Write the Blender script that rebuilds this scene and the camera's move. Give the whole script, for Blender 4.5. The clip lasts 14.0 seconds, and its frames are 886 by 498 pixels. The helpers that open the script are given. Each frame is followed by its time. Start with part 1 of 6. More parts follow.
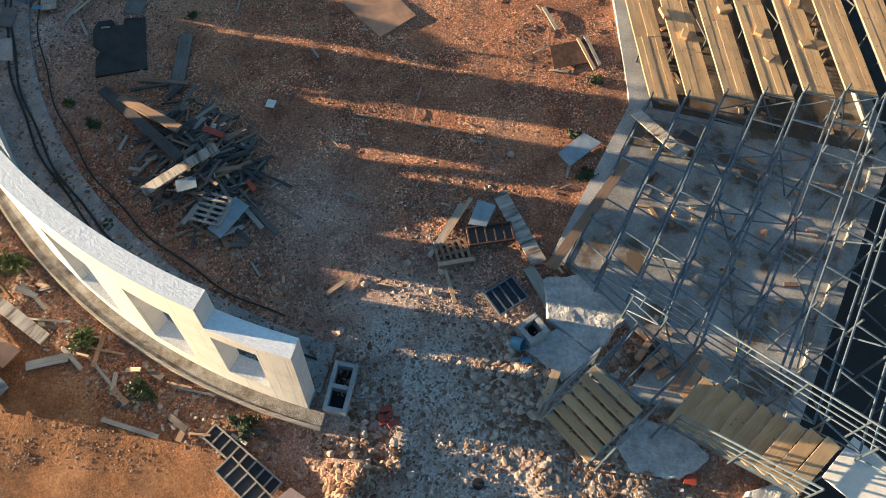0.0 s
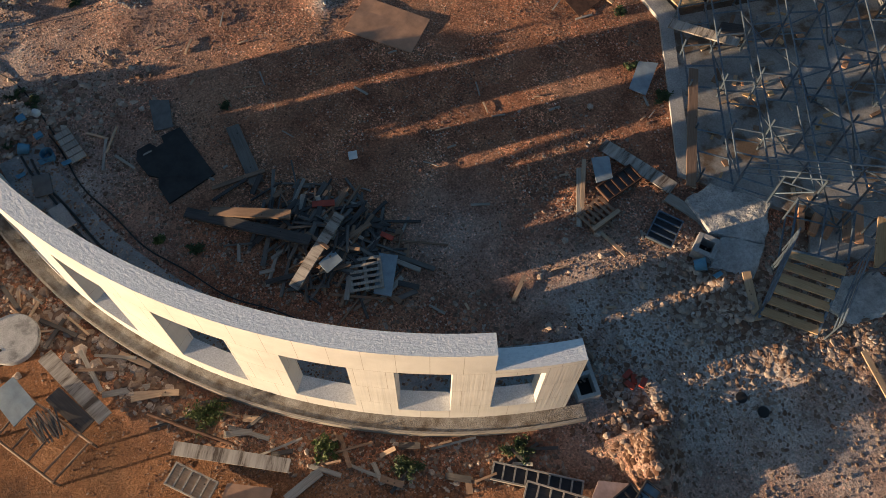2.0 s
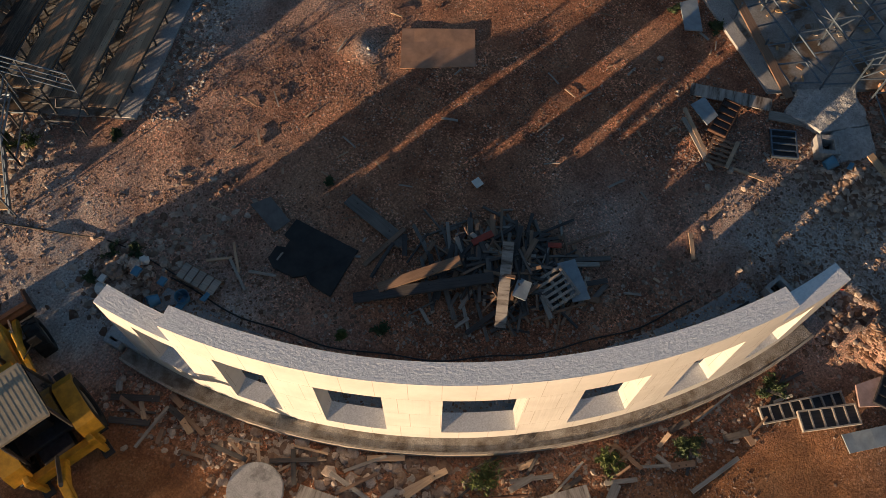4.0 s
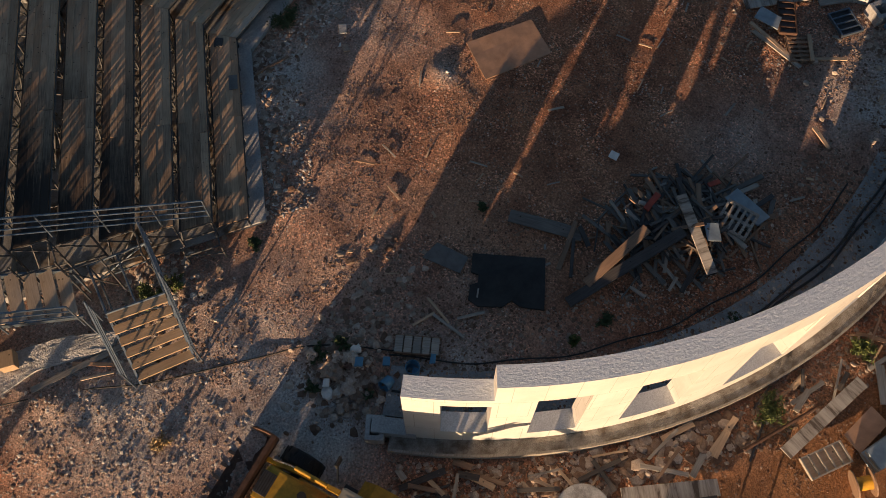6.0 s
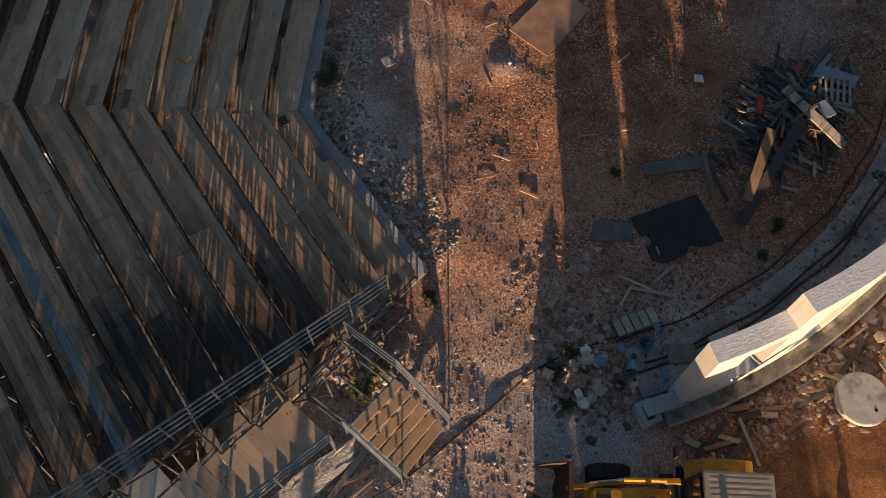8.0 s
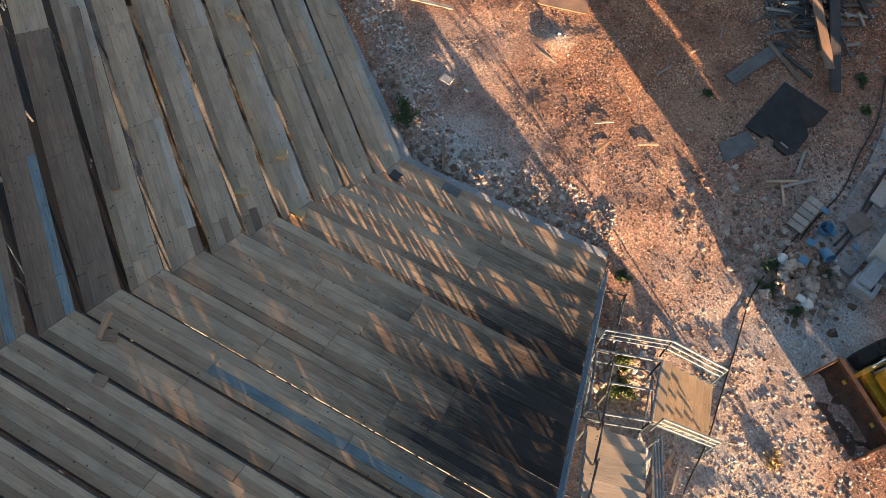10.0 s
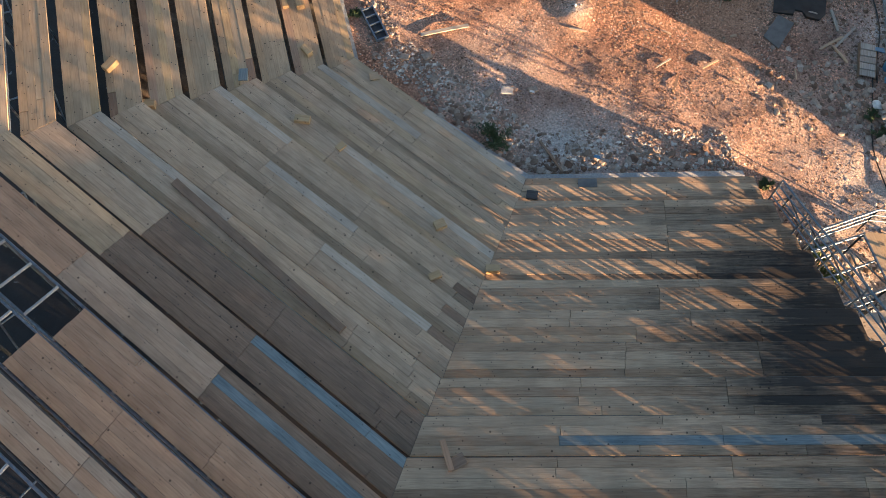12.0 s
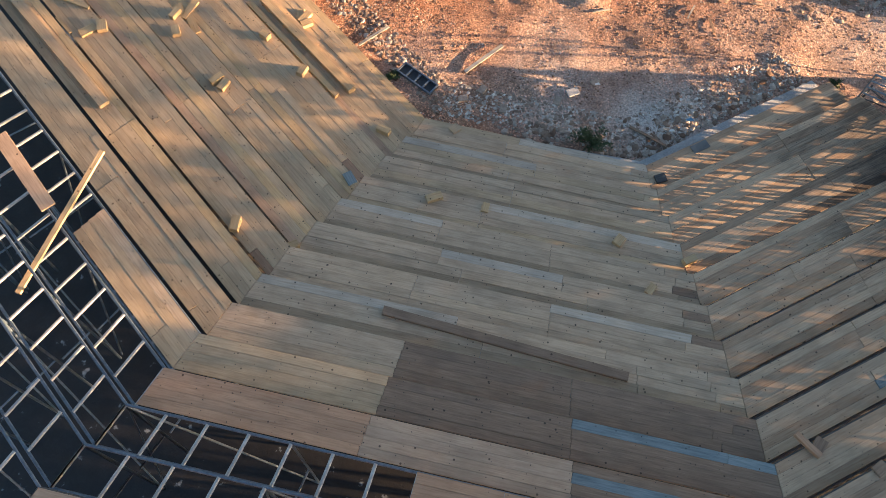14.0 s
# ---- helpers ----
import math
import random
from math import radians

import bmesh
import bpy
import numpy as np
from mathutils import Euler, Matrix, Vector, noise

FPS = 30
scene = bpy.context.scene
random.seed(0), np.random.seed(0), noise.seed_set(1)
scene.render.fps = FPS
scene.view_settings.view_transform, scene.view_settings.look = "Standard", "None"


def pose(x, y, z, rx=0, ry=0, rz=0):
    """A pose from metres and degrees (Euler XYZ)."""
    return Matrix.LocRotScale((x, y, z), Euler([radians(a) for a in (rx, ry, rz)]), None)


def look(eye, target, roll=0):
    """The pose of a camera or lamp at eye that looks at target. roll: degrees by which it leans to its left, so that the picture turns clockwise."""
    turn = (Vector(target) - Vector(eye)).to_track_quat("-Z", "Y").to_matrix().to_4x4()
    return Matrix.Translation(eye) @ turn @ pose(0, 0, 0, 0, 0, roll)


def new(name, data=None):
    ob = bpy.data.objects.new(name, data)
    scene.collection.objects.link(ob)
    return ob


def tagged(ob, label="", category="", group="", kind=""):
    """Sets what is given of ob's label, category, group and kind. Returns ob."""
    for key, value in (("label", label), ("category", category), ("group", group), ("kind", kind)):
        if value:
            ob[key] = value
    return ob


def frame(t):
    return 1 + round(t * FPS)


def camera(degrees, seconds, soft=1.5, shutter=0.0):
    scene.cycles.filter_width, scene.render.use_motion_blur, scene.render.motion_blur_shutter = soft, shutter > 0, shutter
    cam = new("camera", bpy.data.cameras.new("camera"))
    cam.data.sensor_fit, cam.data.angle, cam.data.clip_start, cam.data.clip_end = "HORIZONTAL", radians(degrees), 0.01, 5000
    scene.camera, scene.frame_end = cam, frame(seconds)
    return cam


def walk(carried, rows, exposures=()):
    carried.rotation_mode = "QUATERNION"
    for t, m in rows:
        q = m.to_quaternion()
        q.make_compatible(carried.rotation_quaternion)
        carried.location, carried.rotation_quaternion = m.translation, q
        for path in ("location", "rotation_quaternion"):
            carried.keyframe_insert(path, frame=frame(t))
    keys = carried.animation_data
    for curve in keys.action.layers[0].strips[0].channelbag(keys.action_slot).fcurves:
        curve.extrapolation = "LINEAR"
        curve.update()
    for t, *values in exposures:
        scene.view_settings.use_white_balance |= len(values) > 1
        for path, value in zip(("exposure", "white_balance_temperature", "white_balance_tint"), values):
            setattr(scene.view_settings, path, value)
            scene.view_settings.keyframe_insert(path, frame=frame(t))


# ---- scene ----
cam = camera(53.3, 14.0, 0.6)
EXPOSURES = [(0.0, 1.14, 5600, 0), (0.5, 0.75, 5550, 0), (1.0, 0.41, 5500, 1), (1.5, 0.30, 5600, 4), (3.0, -0.14, 5800, 9), (5.5, -0.2, 6100, 12), (7.5, -0.05, 6300, 15), (8.3, 0.18, 6400, 15),
             (8.6, 0.40, 6400, 15), (9.0, 0.88, 6350, 14), (11.5, 1.64, 6450, 12), (14.0, 1.74, 6400, 12)]
PATH = [
    (0, (-0.416, 0.191, 18.764), (-0.374, 1.077, 16.972), 4.60),
    (0.5, (-2.235, 0.241, 18.807), (-2.101, 1.115, 17.013), 3.10),
    (1, (-4.082, 0.519, 18.873), (-3.855, 1.370, 17.078), 2.00),
    (1.5, (-5.872, 1.078, 18.930), (-5.564, 1.894, 17.131), 1.40),
    (2, (-7.595, 1.916, 18.997), (-7.210, 2.693, 17.194), 1.20),
    (2.5, (-9.239, 2.954, 19.068), (-8.781, 3.686, 17.264), 1.10),
    (3, (-10.754, 4.206, 19.136), (-10.229, 4.884, 17.329), 1.00),
    (3.5, (-12.038, 5.685, 19.172), (-11.451, 6.291, 17.358), 1.37),
    (4, (-13.245, 7.261, 19.240), (-12.599, 7.791, 17.423), 1.90),
    (4.5, (-14.365, 8.907, 19.316), (-13.666, 9.361, 17.498), 2.18),
    (5, (-15.382, 10.600, 19.371), (-14.636, 10.980, 17.555), 1.80),
    (5.5, (-16.270, 12.323, 19.381), (-15.488, 12.634, 17.567), 0.50),
    (6, (-16.888, 14.162, 19.384), (-16.082, 14.408, 17.571), 0.30),
    (6.5, (-17.303, 16.074, 19.383), (-16.478, 16.238, 17.568), 0.20),
    (7, (-17.433, 17.990, 19.350), (-16.599, 18.065, 17.533), -0.20),
    (7.5, (-17.290, 19.960, 19.281), (-16.460, 19.942, 17.461), -0.30),
    (8, (-16.902, 21.952, 19.217), (-16.088, 21.836, 17.394), -0.30),
    (8.5, (-16.320, 23.945, 19.175), (-15.533, 23.732, 17.349), 0.10),
    (9, (-15.507, 25.872, 19.144), (-14.760, 25.565, 17.314), 0.70),
    (9.5, (-14.330, 27.573, 19.120), (-13.643, 27.181, 17.283), 1.30),
    (10, (-12.981, 29.194, 19.066), (-12.357, 28.716, 17.226), 2.09),
    (10.5, (-11.507, 30.700, 18.999), (-10.950, 30.140, 17.161), 2.69),
    (11, (-9.950, 32.046, 18.940), (-9.463, 31.408, 17.107), 2.68),
    (11.5, (-8.340, 33.172, 18.906), (-7.927, 32.467, 17.081), 1.70),
    (12, (-6.536, 33.792, 18.881), (-6.204, 33.050, 17.053), 1.00),
    (12.5, (-4.614, 34.138, 18.887), (-4.375, 33.370, 17.055), 0.90),
    (13, (-2.655, 34.270, 18.919), (-2.513, 33.483, 17.085), 1.30),
    (13.5, (-0.738, 34.197, 18.935), (-0.689, 33.404, 17.100), 1.40),
    (14, (1.120, 33.956, 18.933), (1.077, 33.161, 17.099), 2.40),
]
walk(cam, [(t, look(eye, target, roll)) for t, eye, target, roll in PATH],
     EXPOSURES)

# ---- sky, sun ----
SUN_DIR = Vector((math.cos(radians(-8.2)), math.sin(radians(-8.2)), -math.tan(radians(6.0)))).normalized()
world = bpy.data.worlds.new("sky")
scene.world = world
world.use_nodes = True
wn = world.node_tree.nodes
sky = wn.new("ShaderNodeTexSky")
sky.sky_type = "NISHITA"
sky.sun_disc = False
sky.sun_elevation = radians(6.0)
sky.ozone_density = 1.8
sky.dust_density = 1.3
sky.sun_rotation = radians(278)
wn["Background"].inputs["Strength"].default_value = 0.13
world.node_tree.links.new(sky.outputs["Color"], wn["Background"].inputs["Color"])
sun_data = bpy.data.lights.new("sun", "SUN")
sun_data.energy = 10.4
sun_data.angle = radians(0.45)
sun_data.color = (1.0, 0.64, 0.34)
sun = new("sun", sun_data)
sun.matrix_world = look((0, 0, 30), Vector((0, 0, 30)) + SUN_DIR)

# ---- materials ----


def material(name):
    m = bpy.data.materials.new(name)
    m.use_nodes = True
    nt = m.node_tree
    return m, nt, nt.nodes, nt.links, nt.nodes["Principled BSDF"]


def ramp(nodes, stops):
    r = nodes.new("ShaderNodeValToRGB")
    while len(r.color_ramp.elements) < len(stops):
        r.color_ramp.elements.new(0.5)
    for e, (p, c) in zip(r.color_ramp.elements, stops):
        e.position, e.color = p, (*c, 1)
    return r


def noise_node(nodes, links, vec, scale, detail=6, rough=0.6):
    n = nodes.new("ShaderNodeTexNoise")
    n.inputs["Scale"].default_value = scale
    n.inputs["Detail"].default_value = detail
    n.inputs["Roughness"].default_value = rough
    links.new(vec, n.inputs["Vector"])
    return n


def mixed(nodes, links, kind, fac, a, b):
    m = nodes.new("ShaderNodeMix")
    m.data_type, m.blend_type = "RGBA", kind
    if isinstance(fac, (int, float)):
        m.inputs["Factor"].default_value = fac
    else:
        links.new(fac, m.inputs["Factor"])
    for value, slot in ((a, "A"), (b, "B")):
        s = [i for i in m.inputs if i.name == slot and i.type == "RGBA"][0]
        if isinstance(value, tuple):
            s.default_value = (*value, 1)
        else:
            links.new(value, s)
    return [o for o in m.outputs if o.type == "RGBA"][0]


def bumped(nodes, links, bsdf, height, strength, distance):
    b = nodes.new("ShaderNodeBump")
    b.inputs["Strength"].default_value = strength
    b.inputs["Distance"].default_value = distance
    links.new(height, b.inputs["Height"])
    links.new(b.outputs["Normal"], bsdf.inputs["Normal"])


def wood(name, dark, mid, light, rough=0.75, dark_spot=None):
    """Sawn softwood: grain along the local x axis, each board with a tone of its own."""
    m, nt, n, l, bsdf = material(name)
    tc = n.new("ShaderNodeTexCoord")
    info = n.new("ShaderNodeObjectInfo")
    add = n.new("ShaderNodeVectorMath")
    add.operation = "ADD"
    sc = n.new("ShaderNodeVectorMath")
    sc.operation = "SCALE"
    sc.inputs[0].default_value = (37.0, 11.0, 53.0)
    l.new(info.outputs["Random"], sc.inputs["Scale"])
    l.new(tc.outputs["Object"], add.inputs[0])
    l.new(sc.outputs["Vector"], add.inputs[1])
    mp = n.new("ShaderNodeMapping")
    mp.inputs["Scale"].default_value = (1.0, 16.0, 16.0)
    l.new(add.outputs["Vector"], mp.inputs["Vector"])
    grain = noise_node(n, l, mp.outputs["Vector"], 2.2, 8, 0.65)
    blot = noise_node(n, l, add.outputs["Vector"], 1.3, 4, 0.55)
    r1 = ramp(n, [(0.25, dark), (0.5, mid), (0.78, light)])
    l.new(grain.outputs["Fac"], r1.inputs["Fac"])
    tone = ramp(n, [(0.0, (0.88, 0.88, 0.88)), (0.5, (0.97, 0.97, 0.97)), (1.0, (1.07, 1.05, 1.02))])
    l.new(info.outputs["Random"], tone.inputs["Fac"])
    c = mixed(n, l, "MULTIPLY", 1.0, r1.outputs["Color"], tone.outputs["Color"])
    r2 = ramp(n, [(0.3, (0.7, 0.7, 0.7)), (0.62, (1.06, 1.06, 1.06))])
    l.new(blot.outputs["Fac"], r2.inputs["Fac"])
    c = mixed(n, l, "MULTIPLY", 0.75, c, r2.outputs["Color"])
    vor = n.new("ShaderNodeTexVoronoi")
    vor.inputs["Scale"].default_value = 4.6
    l.new(add.outputs["Vector"], vor.inputs["Vector"])
    knot = ramp(n, [(0.07, (1, 1, 1)), (0.11, (0, 0, 0))])
    l.new(vor.outputs["Distance"], knot.inputs["Fac"])
    c = mixed(n, l, "MIX", knot.outputs["Color"], c, tuple(v * 0.35 for v in dark))
    # darkens towards a point in plan, broken up by noise, board and grain
    if dark_spot:
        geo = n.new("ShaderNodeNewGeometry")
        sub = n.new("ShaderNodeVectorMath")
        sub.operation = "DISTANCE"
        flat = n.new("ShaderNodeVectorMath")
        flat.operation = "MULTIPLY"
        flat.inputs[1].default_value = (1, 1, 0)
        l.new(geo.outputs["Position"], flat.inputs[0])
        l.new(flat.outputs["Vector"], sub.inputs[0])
        sub.inputs[1].default_value = (dark_spot[0], dark_spot[1], 0)
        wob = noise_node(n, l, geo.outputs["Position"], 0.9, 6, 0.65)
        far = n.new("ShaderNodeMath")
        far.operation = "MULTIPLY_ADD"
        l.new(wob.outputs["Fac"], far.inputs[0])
        far.inputs[1].default_value = dark_spot[2] * 0.9
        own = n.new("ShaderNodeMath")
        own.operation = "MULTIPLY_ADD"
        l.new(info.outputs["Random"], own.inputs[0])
        own.inputs[1].default_value = dark_spot[2] * 0.35
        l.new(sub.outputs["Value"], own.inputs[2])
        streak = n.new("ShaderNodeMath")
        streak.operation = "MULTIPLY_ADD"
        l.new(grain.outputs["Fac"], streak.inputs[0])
        streak.inputs[1].default_value = dark_spot[2] * 0.8
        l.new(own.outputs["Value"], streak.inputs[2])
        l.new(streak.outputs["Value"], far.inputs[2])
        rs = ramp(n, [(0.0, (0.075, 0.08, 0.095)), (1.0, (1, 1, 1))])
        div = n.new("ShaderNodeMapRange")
        div.inputs["From Min"].default_value = dark_spot[2] * 1.42
        div.inputs["From Max"].default_value = dark_spot[2] * 2.25
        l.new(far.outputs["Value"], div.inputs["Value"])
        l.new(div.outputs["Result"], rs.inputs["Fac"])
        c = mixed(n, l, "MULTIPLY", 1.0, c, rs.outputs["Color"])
    l.new(c, bsdf.inputs["Base Color"])
    bsdf.inputs["Roughness"].default_value = rough
    bumped(n, l, bsdf, grain.outputs["Fac"], 0.5, 0.01)
    return m


def banded(name, dark, light):
    """Formwork board crusted with cement in uneven bands across it."""
    m, nt, n, l, bsdf = material(name)
    tc = n.new("ShaderNodeTexCoord")
    mp = n.new("ShaderNodeMapping")
    mp.inputs["Scale"].default_value = (6.5, 0.7, 1.0)
    l.new(tc.outputs["Object"], mp.inputs["Vector"])
    info = n.new("ShaderNodeObjectInfo")
    a = noise_node(n, l, mp.outputs["Vector"], 1.0, 6, 0.7)
    l.new(info.outputs["Random"], mp.inputs["Location"])
    r = ramp(n, [(0.38, dark), (0.46, lerp3(dark, light, 0.55)), (0.6, light)])
    l.new(a.outputs["Fac"], r.inputs["Fac"])
    l.new(r.outputs["Color"], bsdf.inputs["Base Color"])
    bsdf.inputs["Roughness"].default_value = 0.9
    bumped(n, l, bsdf, a.outputs["Fac"], 0.6, 0.012)
    return m


def lerp3(a, b, f):
    return tuple(x + (y - x) * f for x, y in zip(a, b))


def rocky(name, stops, scale=6.0, fine=40.0, rough=0.9, bump=0.6, dist=0.02, island=False):
    """Stone, concrete or dirt: two scales of noise in world position."""
    m, nt, n, l, bsdf = material(name)
    geo = n.new("ShaderNodeNewGeometry")
    a = noise_node(n, l, geo.outputs["Position"], scale, 6, 0.6)
    b = noise_node(n, l, geo.outputs["Position"], fine, 6, 0.65)
    r = ramp(n, stops)
    l.new(a.outputs["Fac"], r.inputs["Fac"])
    r2 = ramp(n, [(0.3, (0.7, 0.7, 0.7)), (0.7, (1.15, 1.15, 1.15))])
    l.new(b.outputs["Fac"], r2.inputs["Fac"])
    c = mixed(n, l, "MULTIPLY", 1.0, r.outputs["Color"], r2.outputs["Color"])
    if island:
        r3 = ramp(n, [(0.0, (0.42, 0.29, 0.23)), (0.4, (0.70, 0.58, 0.50)), (0.7, (1.05, 1.0, 0.95)), (1.0, (1.6, 1.6, 1.58))])
        l.new(geo.outputs["Random Per Island"], r3.inputs["Fac"])
        c = mixed(n, l, "MULTIPLY", 1.0, c, r3.outputs["Color"])
    l.new(c, bsdf.inputs["Base Color"])
    bsdf.inputs["Roughness"].default_value = rough
    bumped(n, l, bsdf, b.outputs["Fac"], bump, dist)
    return m


def plain(name, color, rough=0.6, metal=0.0, vary=0.25, scale=8.0, bump=0.15):
    m, nt, n, l, bsdf = material(name)
    tc = n.new("ShaderNodeTexCoord")
    a = noise_node(n, l, tc.outputs["Object"], scale, 6, 0.65)
    r = ramp(n, [(0.3, tuple(v * (1 - vary) for v in color)), (0.7, tuple(min(1, v * (1 + vary * 0.6)) for v in color))])
    l.new(a.outputs["Fac"], r.inputs["Fac"])
    l.new(r.outputs["Color"], bsdf.inputs["Base Color"])
    bsdf.inputs["Roughness"].default_value = rough
    bsdf.inputs["Metallic"].default_value = metal
    bumped(n, l, bsdf, a.outputs["Fac"], bump, 0.01)
    return m


def soil_material():
    m, nt, n, l, bsdf = material("red_soil")
    geo = n.new("ShaderNodeNewGeometry")
    p = geo.outputs["Position"]
    big = noise_node(n, l, p, 0.22, 5, 0.6)
    med = noise_node(n, l, p, 1.1, 7, 0.68)
    fine = noise_node(n, l, p, 19.0, 8, 0.74)
    lump = noise_node(n, l, p, 5.5, 6, 0.7)
    r = ramp(n, [(0.3, (0.165, 0.070, 0.040)), (0.5, (0.335, 0.150, 0.085)), (0.7, (0.49, 0.25, 0.143))])
    l.new(med.outputs["Fac"], r.inputs["Fac"])
    g = ramp(n, [(0.48, (0, 0, 0)), (0.66, (0.85, 0.85, 0.85))])
    l.new(big.outputs["Fac"], g.inputs["Fac"])
    c = mixed(n, l, "MIX", g.outputs["Color"], r.outputs["Color"], (0.43, 0.25, 0.16))
    v = n.new("ShaderNodeTexVoronoi")
    v.inputs["Scale"].default_value = 11.0
    l.new(p, v.inputs["Vector"])
    sel = n.new("ShaderNodeSeparateColor")
    l.new(v.outputs["Color"], sel.inputs["Color"])
    lim = n.new("ShaderNodeMath")
    lim.operation = "MULTIPLY"
    l.new(sel.outputs["Red"], lim.inputs[0])
    lim.inputs[1].default_value = 0.36
    less = n.new("ShaderNodeMath")
    less.operation = "LESS_THAN"
    l.new(v.outputs["Distance"], less.inputs[0])
    l.new(lim.outputs["Value"], less.inputs[1])
    soft = n.new("ShaderNodeMath")
    soft.operation = "MULTIPLY"
    l.new(less.outputs["Value"], soft.inputs[0])
    patch = noise_node(n, l, p, 0.62, 5, 0.62)
    clump = ramp(n, [(0.43, (0.22, 0.22, 0.22)), (0.60, (0.95, 0.95, 0.95))])
    l.new(patch.outputs["Fac"], clump.inputs["Fac"])
    l.new(clump.outputs["Color"], soft.inputs[1])
    c = mixed(n, l, "MIX", soft.outputs["Value"], c, (0.46, 0.38, 0.32))
    v2 = n.new("ShaderNodeTexVoronoi")
    v2.inputs["Scale"].default_value = 27.0
    l.new(p, v2.inputs["Vector"])
    sel2 = n.new("ShaderNodeSeparateColor")
    l.new(v2.outputs["Color"], sel2.inputs["Color"])
    peb = ramp(n, [(0.0, (0.42, 0.40, 0.38)), (0.5, (0.92, 0.92, 0.92)), (0.78, (1.3, 1.3, 1.3)), (0.9, (2.3, 2.4, 2.5))])
    l.new(sel2.outputs["Green"], peb.inputs["Fac"])
    c = mixed(n, l, "MULTIPLY", clump.outputs["Color"], c, peb.outputs["Color"])
    r2 = ramp(n, [(0.32, (0.38, 0.36, 0.35)), (0.5, (1.02, 1.0, 0.98)), (0.68, (1.75, 1.72, 1.68))])
    l.new(fine.outputs["Fac"], r2.inputs["Fac"])
    c = mixed(n, l, "MULTIPLY", 1.0, c, r2.outputs["Color"])
    at = n.new("ShaderNodeAttribute")
    at.attribute_name = "dust"
    dm = n.new("ShaderNodeMath")
    dm.operation = "MULTIPLY"
    l.new(at.outputs["Fac"], dm.inputs[0])
    rr = ramp(n, [(0.33, (0.35, 0.35, 0.35)), (0.56, (1, 1, 1))])
    l.new(med.outputs["Fac"], rr.inputs["Fac"])
    l.new(rr.outputs["Color"], dm.inputs[1])
    dust = mixed(n, l, "MULTIPLY", 1.0, (0.58, 0.56, 0.54), r2.outputs["Color"])
    c = mixed(n, l, "MIX", dm.outputs["Value"], c, dust)
    cl = n.new("ShaderNodeAttribute")
    cl.attribute_name = "clay"
    rc = ramp(n, [(0.3, (0.13, 0.052, 0.018)), (0.5, (0.25, 0.108, 0.036)), (0.72, (0.37, 0.19, 0.085))])
    l.new(med.outputs["Fac"], rc.inputs["Fac"])
    clay = mixed(n, l, "MULTIPLY", 0.6, rc.outputs["Color"], r2.outputs["Color"])
    c = mixed(n, l, "MIX", cl.outputs["Fac"], c, clay)
    l.new(c, bsdf.inputs["Base Color"])
    bsdf.inputs["Roughness"].default_value = 0.95
    h = n.new("ShaderNodeMath")
    h.operation = "MULTIPLY_ADD"
    l.new(less.outputs["Value"], h.inputs[0])
    h.inputs[1].default_value = 0.07
    l.new(fine.outputs["Fac"], h.inputs[2])
    hl = n.new("ShaderNodeMath")
    hl.operation = "MULTIPLY_ADD"
    l.new(lump.outputs["Fac"], hl.inputs[0])
    hl.inputs[1].default_value = 1.2
    l.new(h.outputs["Value"], hl.inputs[2])
    bumped(n, l, bsdf, hl.outputs["Value"], 1.0, 0.06)
    return m


def wall_material():
    """White insulating blocks: shallow upright grooves on the piers, plain courses above, thin block joints."""
    m, nt, n, l, bsdf = material("white_block_wall")
    uv = n.new("ShaderNodeUVMap")
    mp = n.new("ShaderNodeMapping")
    mp.inputs["Scale"].default_value = (9.0, 0.22, 1.0)
    l.new(uv.outputs["UV"], mp.inputs["Vector"])
    rib = noise_node(n, l, mp.outputs["Vector"], 1.6, 3, 0.5)
    geo = n.new("ShaderNodeNewGeometry")
    big = noise_node(n, l, geo.outputs["Position"], 1.4, 5, 0.6)
    fine = noise_node(n, l, geo.outputs["Position"], 30.0, 5, 0.65)
    sep = n.new("ShaderNodeSeparateXYZ")
    l.new(geo.outputs["Position"], sep.inputs["Vector"])
    pier = n.new("ShaderNodeMapRange")
    pier.inputs["From Min"].default_value, pier.inputs["From Max"].default_value = 3.24, 3.16
    l.new(sep.outputs["Z"], pier.inputs["Value"])
    br = n.new("ShaderNodeTexBrick")
    br.inputs["Scale"].default_value = 1.0
    br.inputs["Brick Width"].default_value = 0.62
    br.inputs["Row Height"].default_value = 1.06
    br.inputs["Mortar Size"].default_value = 0.006
    br.offset = 0.35
    l.new(uv.outputs["UV"], br.inputs["Vector"])
    r = ramp(n, [(0.3, (0.50, 0.495, 0.475)), (0.65, (0.60, 0.595, 0.575))])
    l.new(big.outputs["Fac"], r.inputs["Fac"])
    c = mixed(n, l, "MIX", br.outputs["Fac"], r.outputs["Color"], (0.36, 0.34, 0.31))
    l.new(c, bsdf.inputs["Base Color"])
    bsdf.inputs["Roughness"].default_value = 0.85
    ribs = n.new("ShaderNodeMath")
    ribs.operation = "MULTIPLY"
    l.new(rib.outputs["Fac"], ribs.inputs[0])
    l.new(pier.outputs["Result"], ribs.inputs[1])
    h = n.new("ShaderNodeMath")
    h.operation = "MULTIPLY_ADD"
    l.new(fine.outputs["Fac"], h.inputs[0])
    h.inputs[1].default_value = 0.3
    l.new(ribs.outputs["Value"], h.inputs[2])
    bumped(n, l, bsdf, h.outputs["Value"], 0.28, 0.02)
    return m


